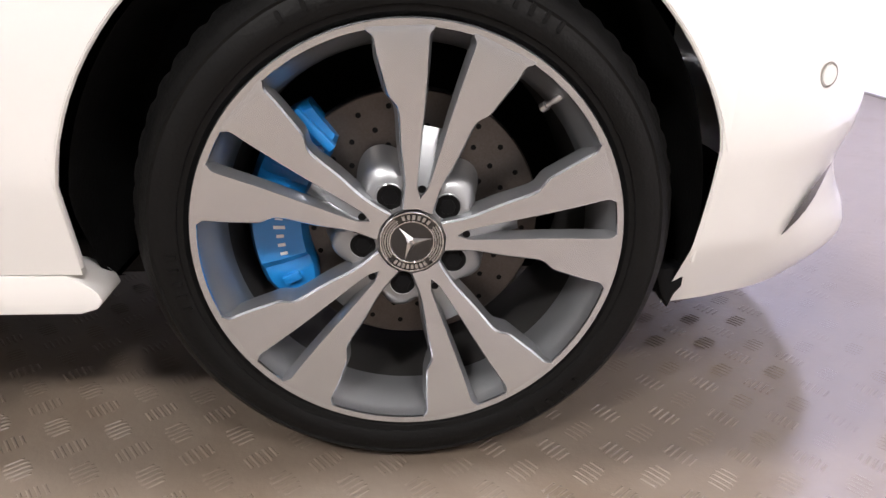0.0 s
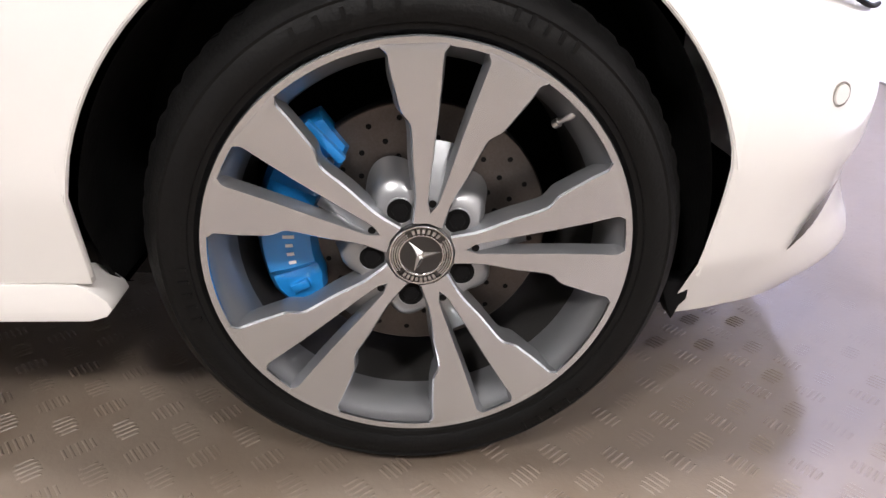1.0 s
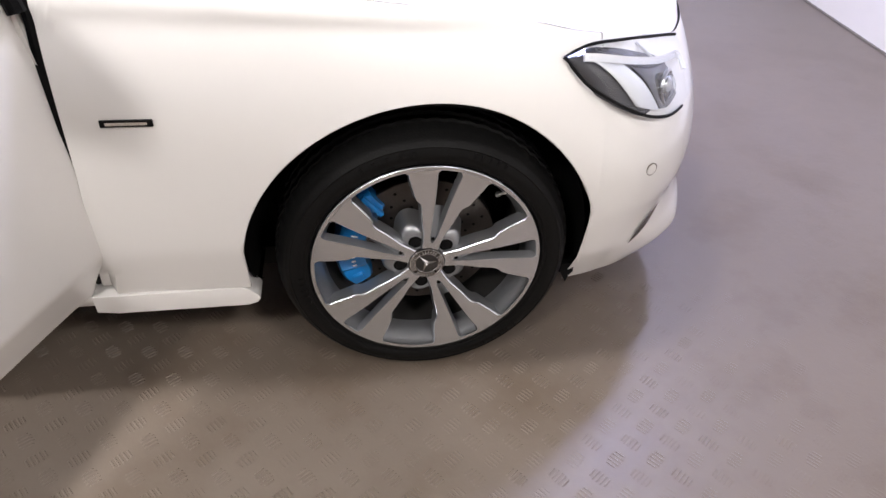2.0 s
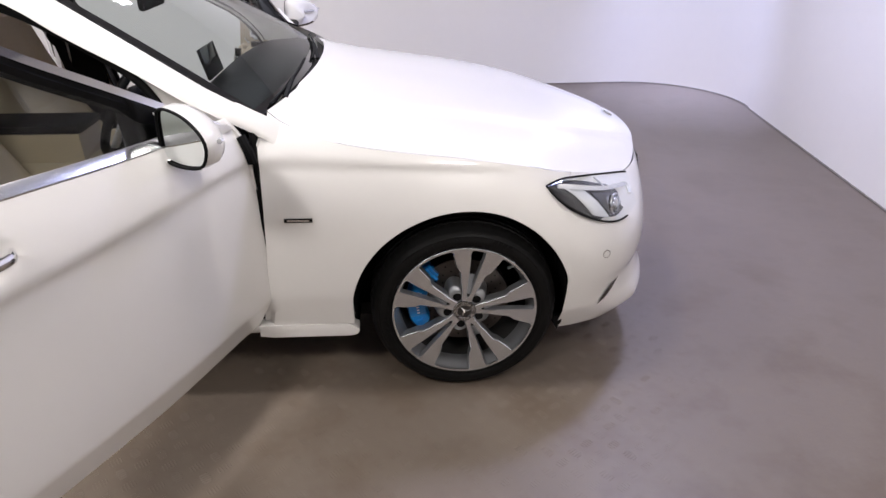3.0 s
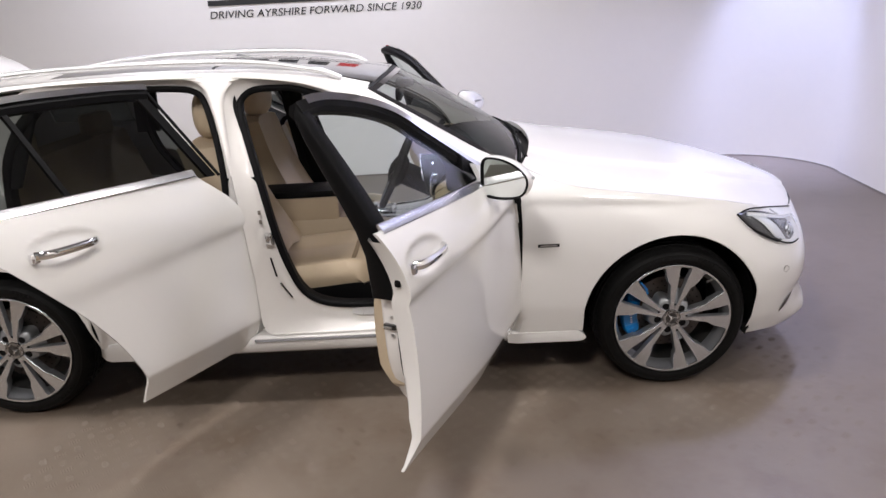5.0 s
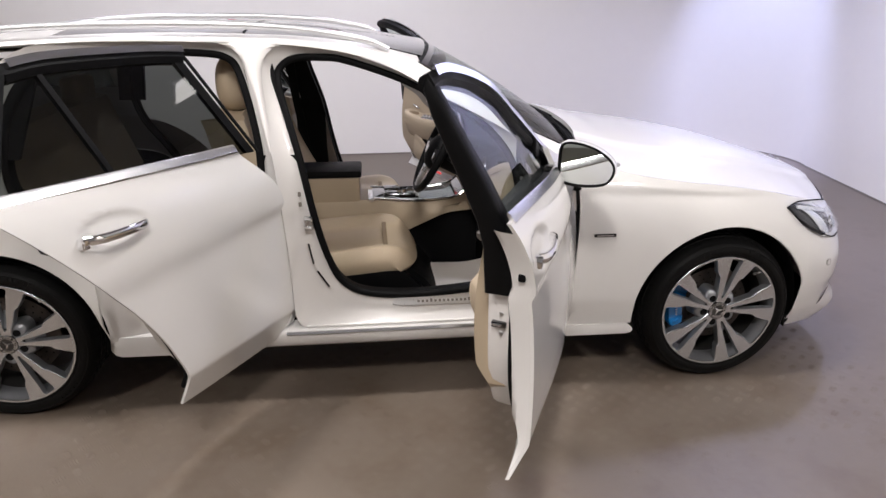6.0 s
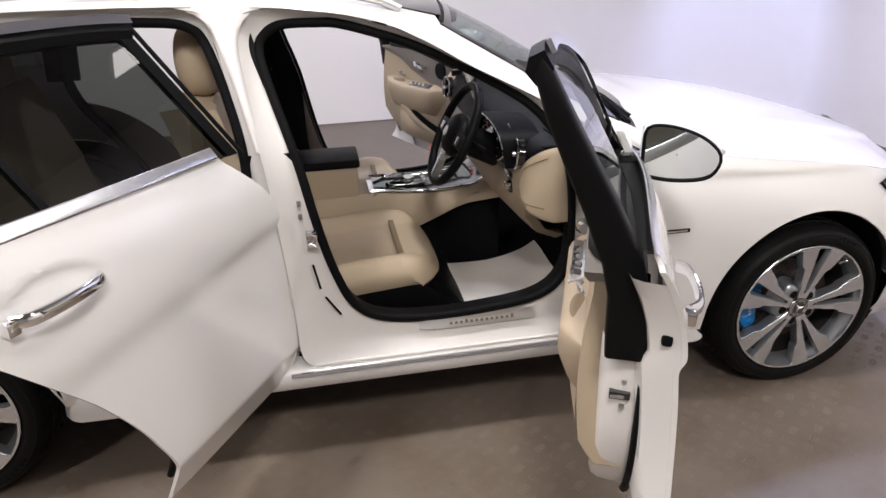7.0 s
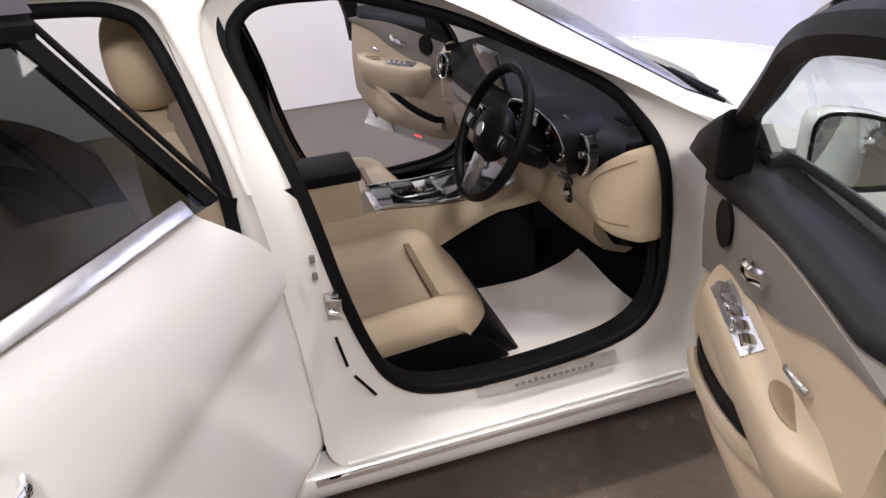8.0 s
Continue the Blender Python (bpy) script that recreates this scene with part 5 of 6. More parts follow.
    tube("pocket_lip", S(sl + (0, -0.012, -0.030), sgn), 0.013, LEATHER2, pk, n=8, sy=1.5)
    rows = [[(x, 0.690 - 0.030 * math.sin(math.pi * min(1, t)) * math.sin(math.pi * u) ** 0.5, low(x) + 0.02 + (0.50 + 0.10 * u - low(x) - 0.02) * t) for t in np.linspace(0, 1, 8)] for u, x in zip(np.linspace(0.02, 0.98, 24), np.linspace(-0.87, -1.42, 24))]
    sheet("pocket_front", S(rows, sgn), LEATHER2, pk)
    # loudspeaker and inner handle
    bm = bmesh.new()
    bmesh.ops.create_cone(bm, segments=28, radius1=0.048, radius2=0.044, depth=0.010, cap_ends=True, matrix=Matrix.Translation((-0.990, sgn * 0.676, 0.878)) @ Euler((radians(90), 0, 0)).to_matrix().to_4x4())
    part("loudspeaker", bm, PLASTIC, c, "round black loudspeaker grille")
    rows = [[(-1.165 - 0.075 * r * math.cos(a), 0.684, 0.872 + 0.028 * r * math.sin(a)) for r in (0.1, 0.6, 1.0)] for a in np.linspace(0, 2 * math.pi, 25)]
    sheet("handle_cup", S(rows, sgn), SATIN, c, offset=(0, sgn * 0.002, 0))
    tube("inner_handle", S(spline([(-1.135, 0.682, 0.868), (-1.165, 0.664, 0.872), (-1.20, 0.660, 0.878), (-1.235, 0.672, 0.884)], 14), sgn), 0.010, CHROME, c, "chrome door release", n=8, sy=1.5)
    part("door_lamp", block(-1.12, sgn * 0.712, 0.392, 0.05, 0.010, 0.010, 0.003), REDLAMP, c, "small red door marker lamp")


# ---- openings in the body side, sill, pillars ----
FRONT_HOLE = [((-1.787, 1.276), (-1.853, 0.675, 1.285)), ((-1.768, 1.318), (-1.838, 0.640, 1.362)), ((-1.719, 1.343), (-1.74, 0.632, 1.384)), ((-1.62, 1.345), (-1.62, 0.635, 1.372)), ((-1.535, 1.336), (-1.52, 0.643, 1.358)), ((-1.351, 1.279), (-1.33, 0.670, 1.294)),
              ((-1.213, 1.218), (-1.18, 0.703, 1.210)), ((-1.019, 1.11), (-0.98, 0.746, 1.112)), ((-0.933, 1.029), (-0.86, 0.775, 1.045)), ((-0.885, 0.94), (-0.695, 0.815, 0.955)), ((-0.860, 0.80), (-0.652, 0.835, 0.80)), ((-0.855, 0.60), (-0.655, 0.83, 0.60)),
              ((-0.885, 0.50), (-0.675, 0.82, 0.42)), ((-0.96, 0.445), (-0.72, 0.815, 0.316)), ((-1.10, 0.420), (-1.05, 0.82, 0.312)), ((-1.315, 0.410), (-1.315, 0.82, 0.312)), ((-1.49, 0.430), (-1.55, 0.82, 0.312)), ((-1.58, 0.49), (-1.74, 0.82, 0.32)),
              ((-1.63, 0.60), (-1.765, 0.82, 0.50)), ((-1.671, 0.76), (-1.775, 0.82, 0.72)), ((-1.715, 0.989), (-1.80, 0.80, 0.99)), ((-1.77, 1.184), (-1.84, 0.715, 1.20))]
REAR_HOLE = [((-1.920, 1.300), (-1.866, 0.675, 1.285)), ((-1.960, 1.345), (-1.890, 0.638, 1.366)), ((-2.05, 1.362), (-2.04, 0.626, 1.396)), ((-2.30, 1.366), (-2.30, 0.62, 1.398)), ((-2.55, 1.345), (-2.62, 0.615, 1.39)), ((-2.68, 1.25), (-2.80, 0.66, 1.28)), ((-2.75, 1.10), (-2.88, 0.76, 1.12)),
             ((-2.74, 0.90), (-2.80, 0.83, 0.95)), ((-2.62, 0.72), (-2.70, 0.84, 0.76)), ((-2.52, 0.55), (-2.53, 0.84, 0.56)), ((-2.46, 0.44), (-2.45, 0.83, 0.40)), ((-2.36, 0.41), (-2.44, 0.82, 0.315)), ((-2.15, 0.40), (-2.15, 0.82, 0.312)), ((-1.98, 0.41), (-1.95, 0.82, 0.312)),
             ((-1.90, 0.47), (-1.80, 0.82, 0.32)), ((-1.865, 0.60), (-1.765, 0.82, 0.50)), ((-1.852, 0.80), (-1.775, 0.82, 0.72)), ((-1.848, 1.0), (-1.80, 0.80, 0.99)), ((-1.88, 1.17), (-1.84, 0.715, 1.20))]


def jamb(name, pairs, sgn, label):
    ay = lambda z: 0.77 - 0.42 * max(0, z - 0.92)
    # match each inner point with the outer one on the same share of its own span
    fine_i, fine_o = [], []
    k = len(pairs)
    I = [np.array((i[0], ay(i[1]), i[1])) for i, o in pairs]
    O = [np.array(o) for i, o in pairs]
    for a in range(k):
        for s in range(6):
            t = s / 6
            cat = lambda P: 0.5 * (2 * P[a] + (P[(a + 1) % k] - P[a - 1]) * t + (2 * P[a - 1] - 5 * P[a] + 4 * P[(a + 1) % k] - P[(a + 2) % k]) * t * t + (3 * P[a] - P[a - 1] - 3 * P[(a + 1) % k] + P[(a + 2) % k]) * t**3)
            fine_i.append(cat(I))
            fine_o.append(cat(O))
    rows = []
    for i, o in zip(fine_i, fine_o):
        row = [i - (0, 0.05, 0), i]
        for w in (0.12, 0.35, 0.6, 0.82, 0.94, 1.0):
            p = i + (o - i) * w
            p[1] = i[1] + (o[1] - i[1]) * (w**1.8)
            row.append(p)
        rows.append(row)
    v, f = grid(S(rows, sgn), True, False)
    j = link_mesh(name, v, f, PAINT_IN, car, label, sharp=50)
    bm = bmesh.new()
    bm.from_mesh(j.data)
    bmesh.ops.recalc_face_normals(bm, faces=bm.faces[:])
    bm.to_mesh(j.data)
    bm.free()
    seal = np.array(fine_i) + (0, 0.006, 0)
    cen = seal.mean(0)
    seal = cen + (seal - cen) * (0.985, 1, 0.985)
    base = np.array(fine_i)
    v, f = grid(S([[cen + (p - cen) * (k, 1, k) - (0, 0.006 + dy, 0) for dy, k in ((0, 0.990), (0.03, 0.982), (0.058, 0.984), (0.060, 1.0))] for p in base], sgn), True, False)
    link_mesh("inner_edge_trim", v, f, PLASTIC, j, "black trim inside the opening")
    tube("opening_seal", S(seal, sgn), 0.0125, RUBBER, j, "black rubber opening seal", closed=True, n=10, sx=1.1, sy=0.85, up=(0, 1, 0))
    tube("seal_lip", S(cen + (seal - cen) * (1.013, 1, 1.013) + (0, 0.003, 0), sgn), 0.0055, RUBBER, j, closed=True, n=8, up=(0, 1, 0))
    return j


def body_side(sgn):
    j = jamb("front_opening", FRONT_HOLE, sgn, "white painted door opening and pillar")
    jamb("rear_opening", REAR_HOLE, sgn, "white painted rear door opening")
    # pillar face between the two openings
    oy = curve([1.00, 1.20, 1.30, 1.375, 1.395], [0.795, 0.717, 0.674, 0.636, 0.624])
    cx = curve([1.00, 1.20, 1.30, 1.395], [-1.802, -1.841, -1.860, -1.864])
    hw = curve([1.00, 1.20, 1.28, 1.34, 1.375, 1.395], [0.010, 0.016, 0.024, 0.040, 0.075, 0.13])
    rows = [[(cx(z) + hw(z) * q, oy(z) + 0.004 - 0.012 * q * q, z) for q in np.linspace(-1, 1, 9)] for z in np.linspace(1.02, 1.395, 20)]
    sheet("pillar_face", S(rows, sgn), PAINT_IN, j, offset=(0, -sgn * 0.02, 0), sharp=70)
    # striker, tyre label bars and bolts on the centre pillar
    st = part("striker", block(-1.69, sgn * 0.790, 0.742, 0.030, 0.020, 0.055, 0.003), SATIN, j, "metal door striker")
    tube("striker_loop", S([(-1.70, 0.80, 0.765), (-1.675, 0.815, 0.765), (-1.675, 0.815, 0.73), (-1.70, 0.80, 0.73)], sgn), 0.005, CHROME, st, n=8)
    for (xa, za), (xb, zb) in (((-1.695, 0.66), (-1.68, 0.575)), ((-1.668, 0.545), (-1.625, 0.475))):
        v, f = sweep(S([(xa, 0.792, za), (xb, 0.792, zb)], sgn), [(-0.0035, -0.001), (0.0035, -0.001), (0.0035, 0.001), (-0.0035, 0.001)], up=(0, 1, 0))
        link_mesh("data_label", v, f, PLASTIC, j, "dark sticker with unreadable print")
    for z in (0.86, 0.82):
        part("pillar_plug", block(-1.715, sgn * 0.792, z, 0.012, 0.006, 0.018, 0.002), TRIMGREY, j)
    # rocker under the doors with a chrome strip
    prof = [(0.72, 0.225), (0.815, 0.228), (0.835, 0.245), (0.842, 0.275), (0.838, 0.300), (0.826, 0.312), (0.76, 0.318)]
    rows = [[(x, y, z) for y, z in prof] for x in np.linspace(-0.705, -2.462, 30)]
    r = sheet("rocker", S(rows, sgn), PAINT, car, "white sill panel")
    tip = [(-0.705, 0.232), (-0.66, 0.226), (-0.392, 0.224), (-0.372, 0.230), (-0.364, 0.240), (-0.368, 0.251), (-0.384, 0.266), (-0.400, 0.2745), (-0.705, 0.2745)]
    part("rocker_nose", prism(tip, sgn * 0.785, sgn * (body_y(-0.50, 0.280) + 0.003), 0.003, 2), PAINT, r)
    part("splash_flap", prism([(0.312, 0.262), (0.352, 0.262), (0.352, 0.236), (0.344, 0.226), (0.337, 0.205), (0.326, 0.226)], sgn * 0.79, sgn * 0.822, 0.002), RUBBER, r, "small black splash flap behind the bumper corner")
    v = S([(-0.705, y, z) for y, z in prof], sgn)
    link_mesh("rocker_end", v, [tuple(range(len(prof)))], PAINT, r)
    v, f = sweep(S([(x, 0.8415, 0.3) for x in np.linspace(-0.80, -1.80, 12)], sgn), [(-0.007, -0.004), (0.007, -0.004), (0.006, 0.005), (-0.004, 0.006)])
    link_mesh("sill_strip", v, f, CHROME, r, "chrome sill strip")
    # entry plate
    rows = [[(x, y, z) for y, z in ((0.7725 + 0.004 * k, 0.4085 - 0.014 * k), (0.7762, 0.396), (0.7802, 0.385), (0.7855 - 0.003 * k, 0.3715 + 0.008 * k))] for x, k in zip(np.linspace(-0.985, -1.375, 24), [0.0] * 20 + [0.05, 0.2, 0.5, 0.9])]
    p = sheet("entry_plate", S(rows, sgn), PLATE, j, "brushed metal entry plate with engraved bars", offset=(0, sgn * 0.009, 0.007))
    for i in range(13):
        x = -1.06 - 0.0175 * i
        hgt = 0.009 if i not in (0, 9) else 0.013
        rows = [[(x + dx, 0.7925 - 0.33 * dz, 0.3875 + dz) for dz in (0.001, hgt)] for dx in (-0.0045, 0.0045)]
        sheet("print_bar", S(rows, sgn), TRIMGREY, p, offset=(0, sgn * 0.002, 0.002), smooth=False)
    tube("sill_bead", S([(x, 0.8215 + 0.002, 0.3175) for x in np.linspace(-0.80, -1.72, 12)], sgn), 0.0055, PAINT_IN, j, n=8)


def quarter(sgn):
    """Rear flank behind the doors, rear corner, rear side window."""
    front = lambda z: -2.45 - 0.0 * z if z < 0.42 else -2.45 - 0.33 * min(1, (z - 0.42) / 0.55) ** 0.8
    xs = np.r_[np.linspace(-2.468, -3.212, 44)]
    rows = [[(x, body_y(x, z), z) for z in np.linspace(arch(x, 0.375, BASE), max(arch(x, 0.480, BASE) - 0.004, arch(x, 0.375, BASE) + 0.06) if x > -2.79 else belt_z(x), 26)] for x in xs]
    q = sheet("rear_wing", S(rows, sgn), PAINT, car, "white rear wing", offset=(0, -sgn * 0.012, 0))
    rows = [[(x, body_y(x, z), z) for z in np.linspace(0.23, belt_z(x), 26)] for x in np.linspace(-3.21, -3.93, 24)]
    sheet("rear_corner", S(rows, sgn), PAINT, q, offset=(0, -sgn * 0.012, 0))
    lip = [(BASE + 0.375 * math.cos(a), body_y(BASE + 0.375 * math.cos(a), ARCHZ + 0.375 * math.sin(a)) - 0.004, ARCHZ + 0.375 * math.sin(a)) for a in np.linspace(math.pi + 0.1, -0.12, 40)]
    tube("arch_lip", S(lip, sgn), 0.0032, PAINT, q, n=6, up=(0, 1, 0))
    tail_ = [(-2.476, 0.262), (-2.462, 0.240), (-2.44, 0.230), (-2.15, 0.226), (-2.15, 0.3165), (-2.44, 0.3165), (-2.470, 0.308)]
    part("rocker_tail", prism(tail_, sgn * 0.745, sgn * 0.842, 0.004, 2), PAINT, q)
    # inner face behind the wing's front edge, where the open door bares it
    rows = [[(BASE + r * math.cos(a), y, max(ARCHZ + r * math.sin(a), 0.30)) for r, y in ((0.374, 0.848), (0.42, 0.838), (0.47, 0.826), (0.53, 0.806), (0.58, 0.775))] for a in np.linspace(-0.06, 1.65, 30)]
    sheet("wing_return", S(rows, sgn), PAINT_IN, q, "white inner edge of the wing")
    rows = [[(x, glass_y(z), z) for z in np.linspace(belt_z(x), 1.355 - 0.35 * max(0, -2.95 - x), 10)] for x in np.linspace(-2.83, -3.38, 14)]
    sheet("rear_side_window", S(rows, sgn), GLASS_DARK, q, "dark rear side window")
    rows = [[(x, glass_y(z) + 0.002, z) for z in np.linspace(belt_z(x), 1.34 - 0.42 * max(0, -3.0 - x), 8)] for x in np.linspace(-3.36, -3.62, 8)]
    sheet("rear_pillar", S(rows, sgn), PAINT, q, offset=(0, -sgn * 0.02, 0))


def tail():
    rows = [[(-3.90 + 0.05 * (z - 0.6) ** 2 - 0.03 * math.cos(y * 1.9), y, z) for y in np.linspace(-0.68, 0.68, 14)] for z in np.linspace(0.25, 0.95, 12)]
    sheet("rear_bumper", rows, PAINT, car, "white rear bumper", offset=(0.02, 0, 0))
    # raised tailgate
    t = []
    for v in np.linspace(0, 1, 16):
        x, z = -3.30 - 0.62 * v - 0.16 * v * v, 1.37 + 0.36 * v ** 0.7 - 0.06 * v
        t.append([(x + 0.02 * (1 - u * u), 0.60 * u * (1 - 0.06 * v), z + 0.05 * (1 - u * u)) for u in np.linspace(-1, 1, 20)])
    g = sheet("tailgate", t, PAINT, car, "raised white tailgate", offset=(0.01, 0, -0.03))
    sheet("tailgate_window", np.array(t)[4:11, 3:17] + (0.0, 0, 0.006), GLOSS, g)


# ---- cabin ----
def cushion(name, cx, cy, w, x0, x1, z0, z1, mat, parent, label="", side=0.05, round_front=0.075, low=0.098):
    """Seat cushion from x0 (front) to x1 (rear), z0 and z1 the heights there; bolsters stand up at the sides."""
    rows = []
    for u in np.linspace(0, 1, 22):
        x = x0 + (x1 - x0) * u
        z = z0 + (z1 - z0) * u - 0.035 * max(0, (0.10 - u) / 0.10) ** 2
        xe = x - round_front * (1 - u) ** 3
        foot = z0 + (z1 - z0) * u - low
        waist = (foot + z - side * (0.5 - min(1, u * 3 + 0.35)) - 0.045) / 2
        row = [(xe, cy - w / 2 + 0.014, foot), (xe, cy - w / 2 - 0.003, waist)]
        for s in np.linspace(-1, 1, 25):
            b = side * (0.5 * (1 + math.tanh((abs(s) - 0.70) / 0.07))) * min(1, u * 3 + 0.35) - 0.045 * max(0, (abs(s) - 0.86) / 0.14) ** 2
            row.append((x - round_front * abs(s) ** 4 * (1 - u) ** 3, cy + s * w / 2, z - side * 0.5 + b))
        row += [(xe, cy + w / 2 + 0.003, waist), (xe, cy + w / 2 - 0.014, foot)]
        rows.append(row)
    rows = np.array(rows)
    front = rows[0].copy()
    f1, f2 = front.copy(), front.copy()
    # the front edge rolls over and comes down to the level of the sides
    drop = (front[:, 2] - front[:, 2].min()) / (front[:, 2].max() - front[:, 2].min())
    f1[:, 0] += 0.018 * drop
    f1[:, 2] = front[:, 2] - 0.036 * drop
    f2[:, 0] += 0.004 * drop
    f2[:, 2] = front[:, 2].min()
    return sheet(name, np.concatenate([[f2, f1], rows]), mat, parent, label)


def seat(cy, label):
    s = cushion("seat", 0, cy, 0.52, -1.262, -1.80, 0.555, 0.515, LEATHER, car, label)
    for a in (-0.165, 0.165):
        tube("seat_seam", [(x, cy + a, 0.5315 - 0.07 * (-1.24 - x)) for x in np.linspace(-1.42, -1.75, 10)], 0.0022, LEATHER, s, n=6)
    # gap behind the sliding thigh support
    rows = [[(-1.392 + dx, cy + 0.175 * v, 0.5335 + 0.004 * abs(v)) for v in np.linspace(-1, 1, 10)] for dx in (-0.010, 0.010)]
    sheet("thigh_gap", rows, SEAM_SHADE, s, "dark gap behind the thigh support", offset=(0, 0, -0.004))
    base = [(-1.80, 0.297), (-1.80, 0.475), (-1.36, 0.480), (-1.295, 0.462), (-1.225, 0.40), (-1.165, 0.322), (-1.150, 0.297)]
    part("seat_base", prism(base, cy - 0.205, cy + 0.235, 0.012, 2), PLASTIC, s, "black seat base sloping forward to the floor")
    skirt = [(-1.80, 0.345), (-1.80, 0.466), (-1.40, 0.474), (-1.325, 0.462), (-1.265, 0.405), (-1.215, 0.345)]
    part("seat_skirt", prism(skirt, cy - 0.250, cy - 0.212, 0.010, 2), PLASTIC, s)
    rows = []
    for v in np.linspace(0, 1, 22):
        x, z = -1.735 - 0.215 * v - 0.03 * math.sin(math.pi * v), 0.53 + 0.585 * v
        w = 0.52 - 0.10 * v**2
        rows.append([(x + 0.045 * (0.5 * (1 + math.tanh((abs(q) - 0.70) / 0.08))) * (1 - 0.6 * v) - 0.06 * max(0, (abs(q) - 0.9) / 0.1) ** 2, cy + q * w / 2, z - 0.02 * max(0, v - 0.9) / 0.1 * abs(q) ** 3) for q in np.linspace(-1, 1, 25)])
    sheet("backrest", rows, LEATHER, s, "beige leather backrest", offset=(-0.10, 0, 0.01))
    hr = []
    for v in np.linspace(0, math.pi, 14):
        r, z = math.sin(v) ** 0.55, 1.222 + 0.108 * math.cos(v) * -1
        hr.append([(-1.985 + 0.085 * r * math.cos(a) * (1.0 if math.cos(a) > 0 else 0.85), cy + 0.135 * r * (1 if abs(math.sin(a)) < 0 else math.copysign(abs(math.sin(a)) ** 0.75, math.sin(a))), z) for a in np.linspace(0, 2 * math.pi, 33)[:-1]])
    v_, f_ = grid(hr, False, True)
    h = link_mesh("headrest", v_, f_, LEATHER, s, "beige leather headrest")
    for e in (-0.05, 0.05):
        tube("headrest_post", [(-1.965, cy + e, 1.05), (-1.972, cy + e, 1.14)], 0.007, CHROME, h, n=8)


def cabin():
    f = part("cabin_floor", block(-1.7, 0, 0.275, 2.3, 1.50, 0.04, 0.01), CARPET, car, "black carpet")
    rows = [[(x, y, z) for x, z in ((-1.02, 0.297), (-0.86, 0.31), (-0.70, 0.40), (-0.60, 0.60), (-0.58, 0.92))] for y in np.linspace(-0.76, 0.76, 8)]
    sheet("bulkhead", rows, CARPET, f, offset=(0.03, 0, -0.02))
    for sgn in (-1, 1):
        rows = [[(x, sgn * y, z) for y, z in ((0.64, 0.295), (0.70, 0.33), (0.735, 0.40))] for x in np.linspace(-0.85, -2.5, 10)]
        sheet("inner_sill", rows, CARPET, f, offset=(0, sgn * 0.03, -0.02))
        rows = [[(x, sgn * y, z) for y, z in ((0.72, 0.34), (0.735, 0.62), (0.70, 0.80))] for x in np.linspace(-0.60, -0.87, 5)]
        sheet("kick_panel", rows, CARPET, f, offset=(0, sgn * 0.02, 0))
        # pillar linings
        for nm, foot, head, w in (("pillar_lining", (-1.76, 0.74, 0.98), (-1.85, 0.60, 1.35), 0.045), ("pillar_lining", (-2.76, 0.74, 1.0), (-2.68, 0.60, 1.34), 0.06)):
            a, b = np.array(foot), np.array(head)
            rows = [[a + (b - a) * t + (dx, -0.02, 0) for dx in (-w - 0.02, w * 0.2, w)] for t in np.linspace(0, 1, 8)]
            sheet(nm, S(rows, sgn), PLASTIC, f, offset=(0, sgn * 0.02, 0))
        rows = [[(-1.74 + dx, 0.725, z) for dx in (-0.11, 0.04 + 0.05 * max(0, 0.7 - z))] for z in np.linspace(0.32, 1.0, 8)]
        sheet("pillar_foot", S(rows, sgn), PLASTIC, f, offset=(0, sgn * 0.02, 0))
        # seat belt
        b = spline([(-1.86, 0.58, 1.28), (-1.86, 0.60, 1.12), (-1.82, 0.64, 0.80), (-1.78, 0.65, 0.50)], 20)
        v, fc = sweep(S(b, sgn), [(-0.022, -0.001), (0.022, -0.001), (0.022, 0.001), (-0.022, 0.001)], up=(0, 1, 0))
        link_mesh("seat_belt", v, fc, PLASTIC, f, "black seat belt")
    # roof lining
    rows = [[roof_pt(x, u) - (0, 0, 0.035) for u in np.linspace(-0.98, 0.98, 12)] for x in np.linspace(-3.3, -1.27, 16)]
    sheet("headlining", rows, LINING, car, "pale grey-beige roof lining")
    # load floor and rear bench
    part("load_floor", block(-3.3, 0, 0.60, 1.0, 1.1, 0.05, 0.01), CARPET, car)
    b = cushion("rear_bench", 0, 0, 1.22, -2.20, -2.72, 0.56, 0.52, LEATHER, car, "beige leather rear bench", 0.03)
    rows = [[(-2.66 - 0.20 * v, q * 0.60, 0.50 + 0.55 * v) for q in np.linspace(-1, 1, 16)] for v in np.linspace(0, 1, 10)]
    sheet("bench_back", rows, LEATHER, b, offset=(-0.11, 0, 0.02))
    for y in (-0.38, 0.38):
        part("bench_headrest", block(-2.91, y, 1.10, 0.09, 0.24, 0.15, 0.035, segments=3), LEATHER, b)
    for y in (-0.37, 0.37):
        seat(y, "beige leather front seat with adjustable thigh support")
    dashboard()
    console()
    steering()


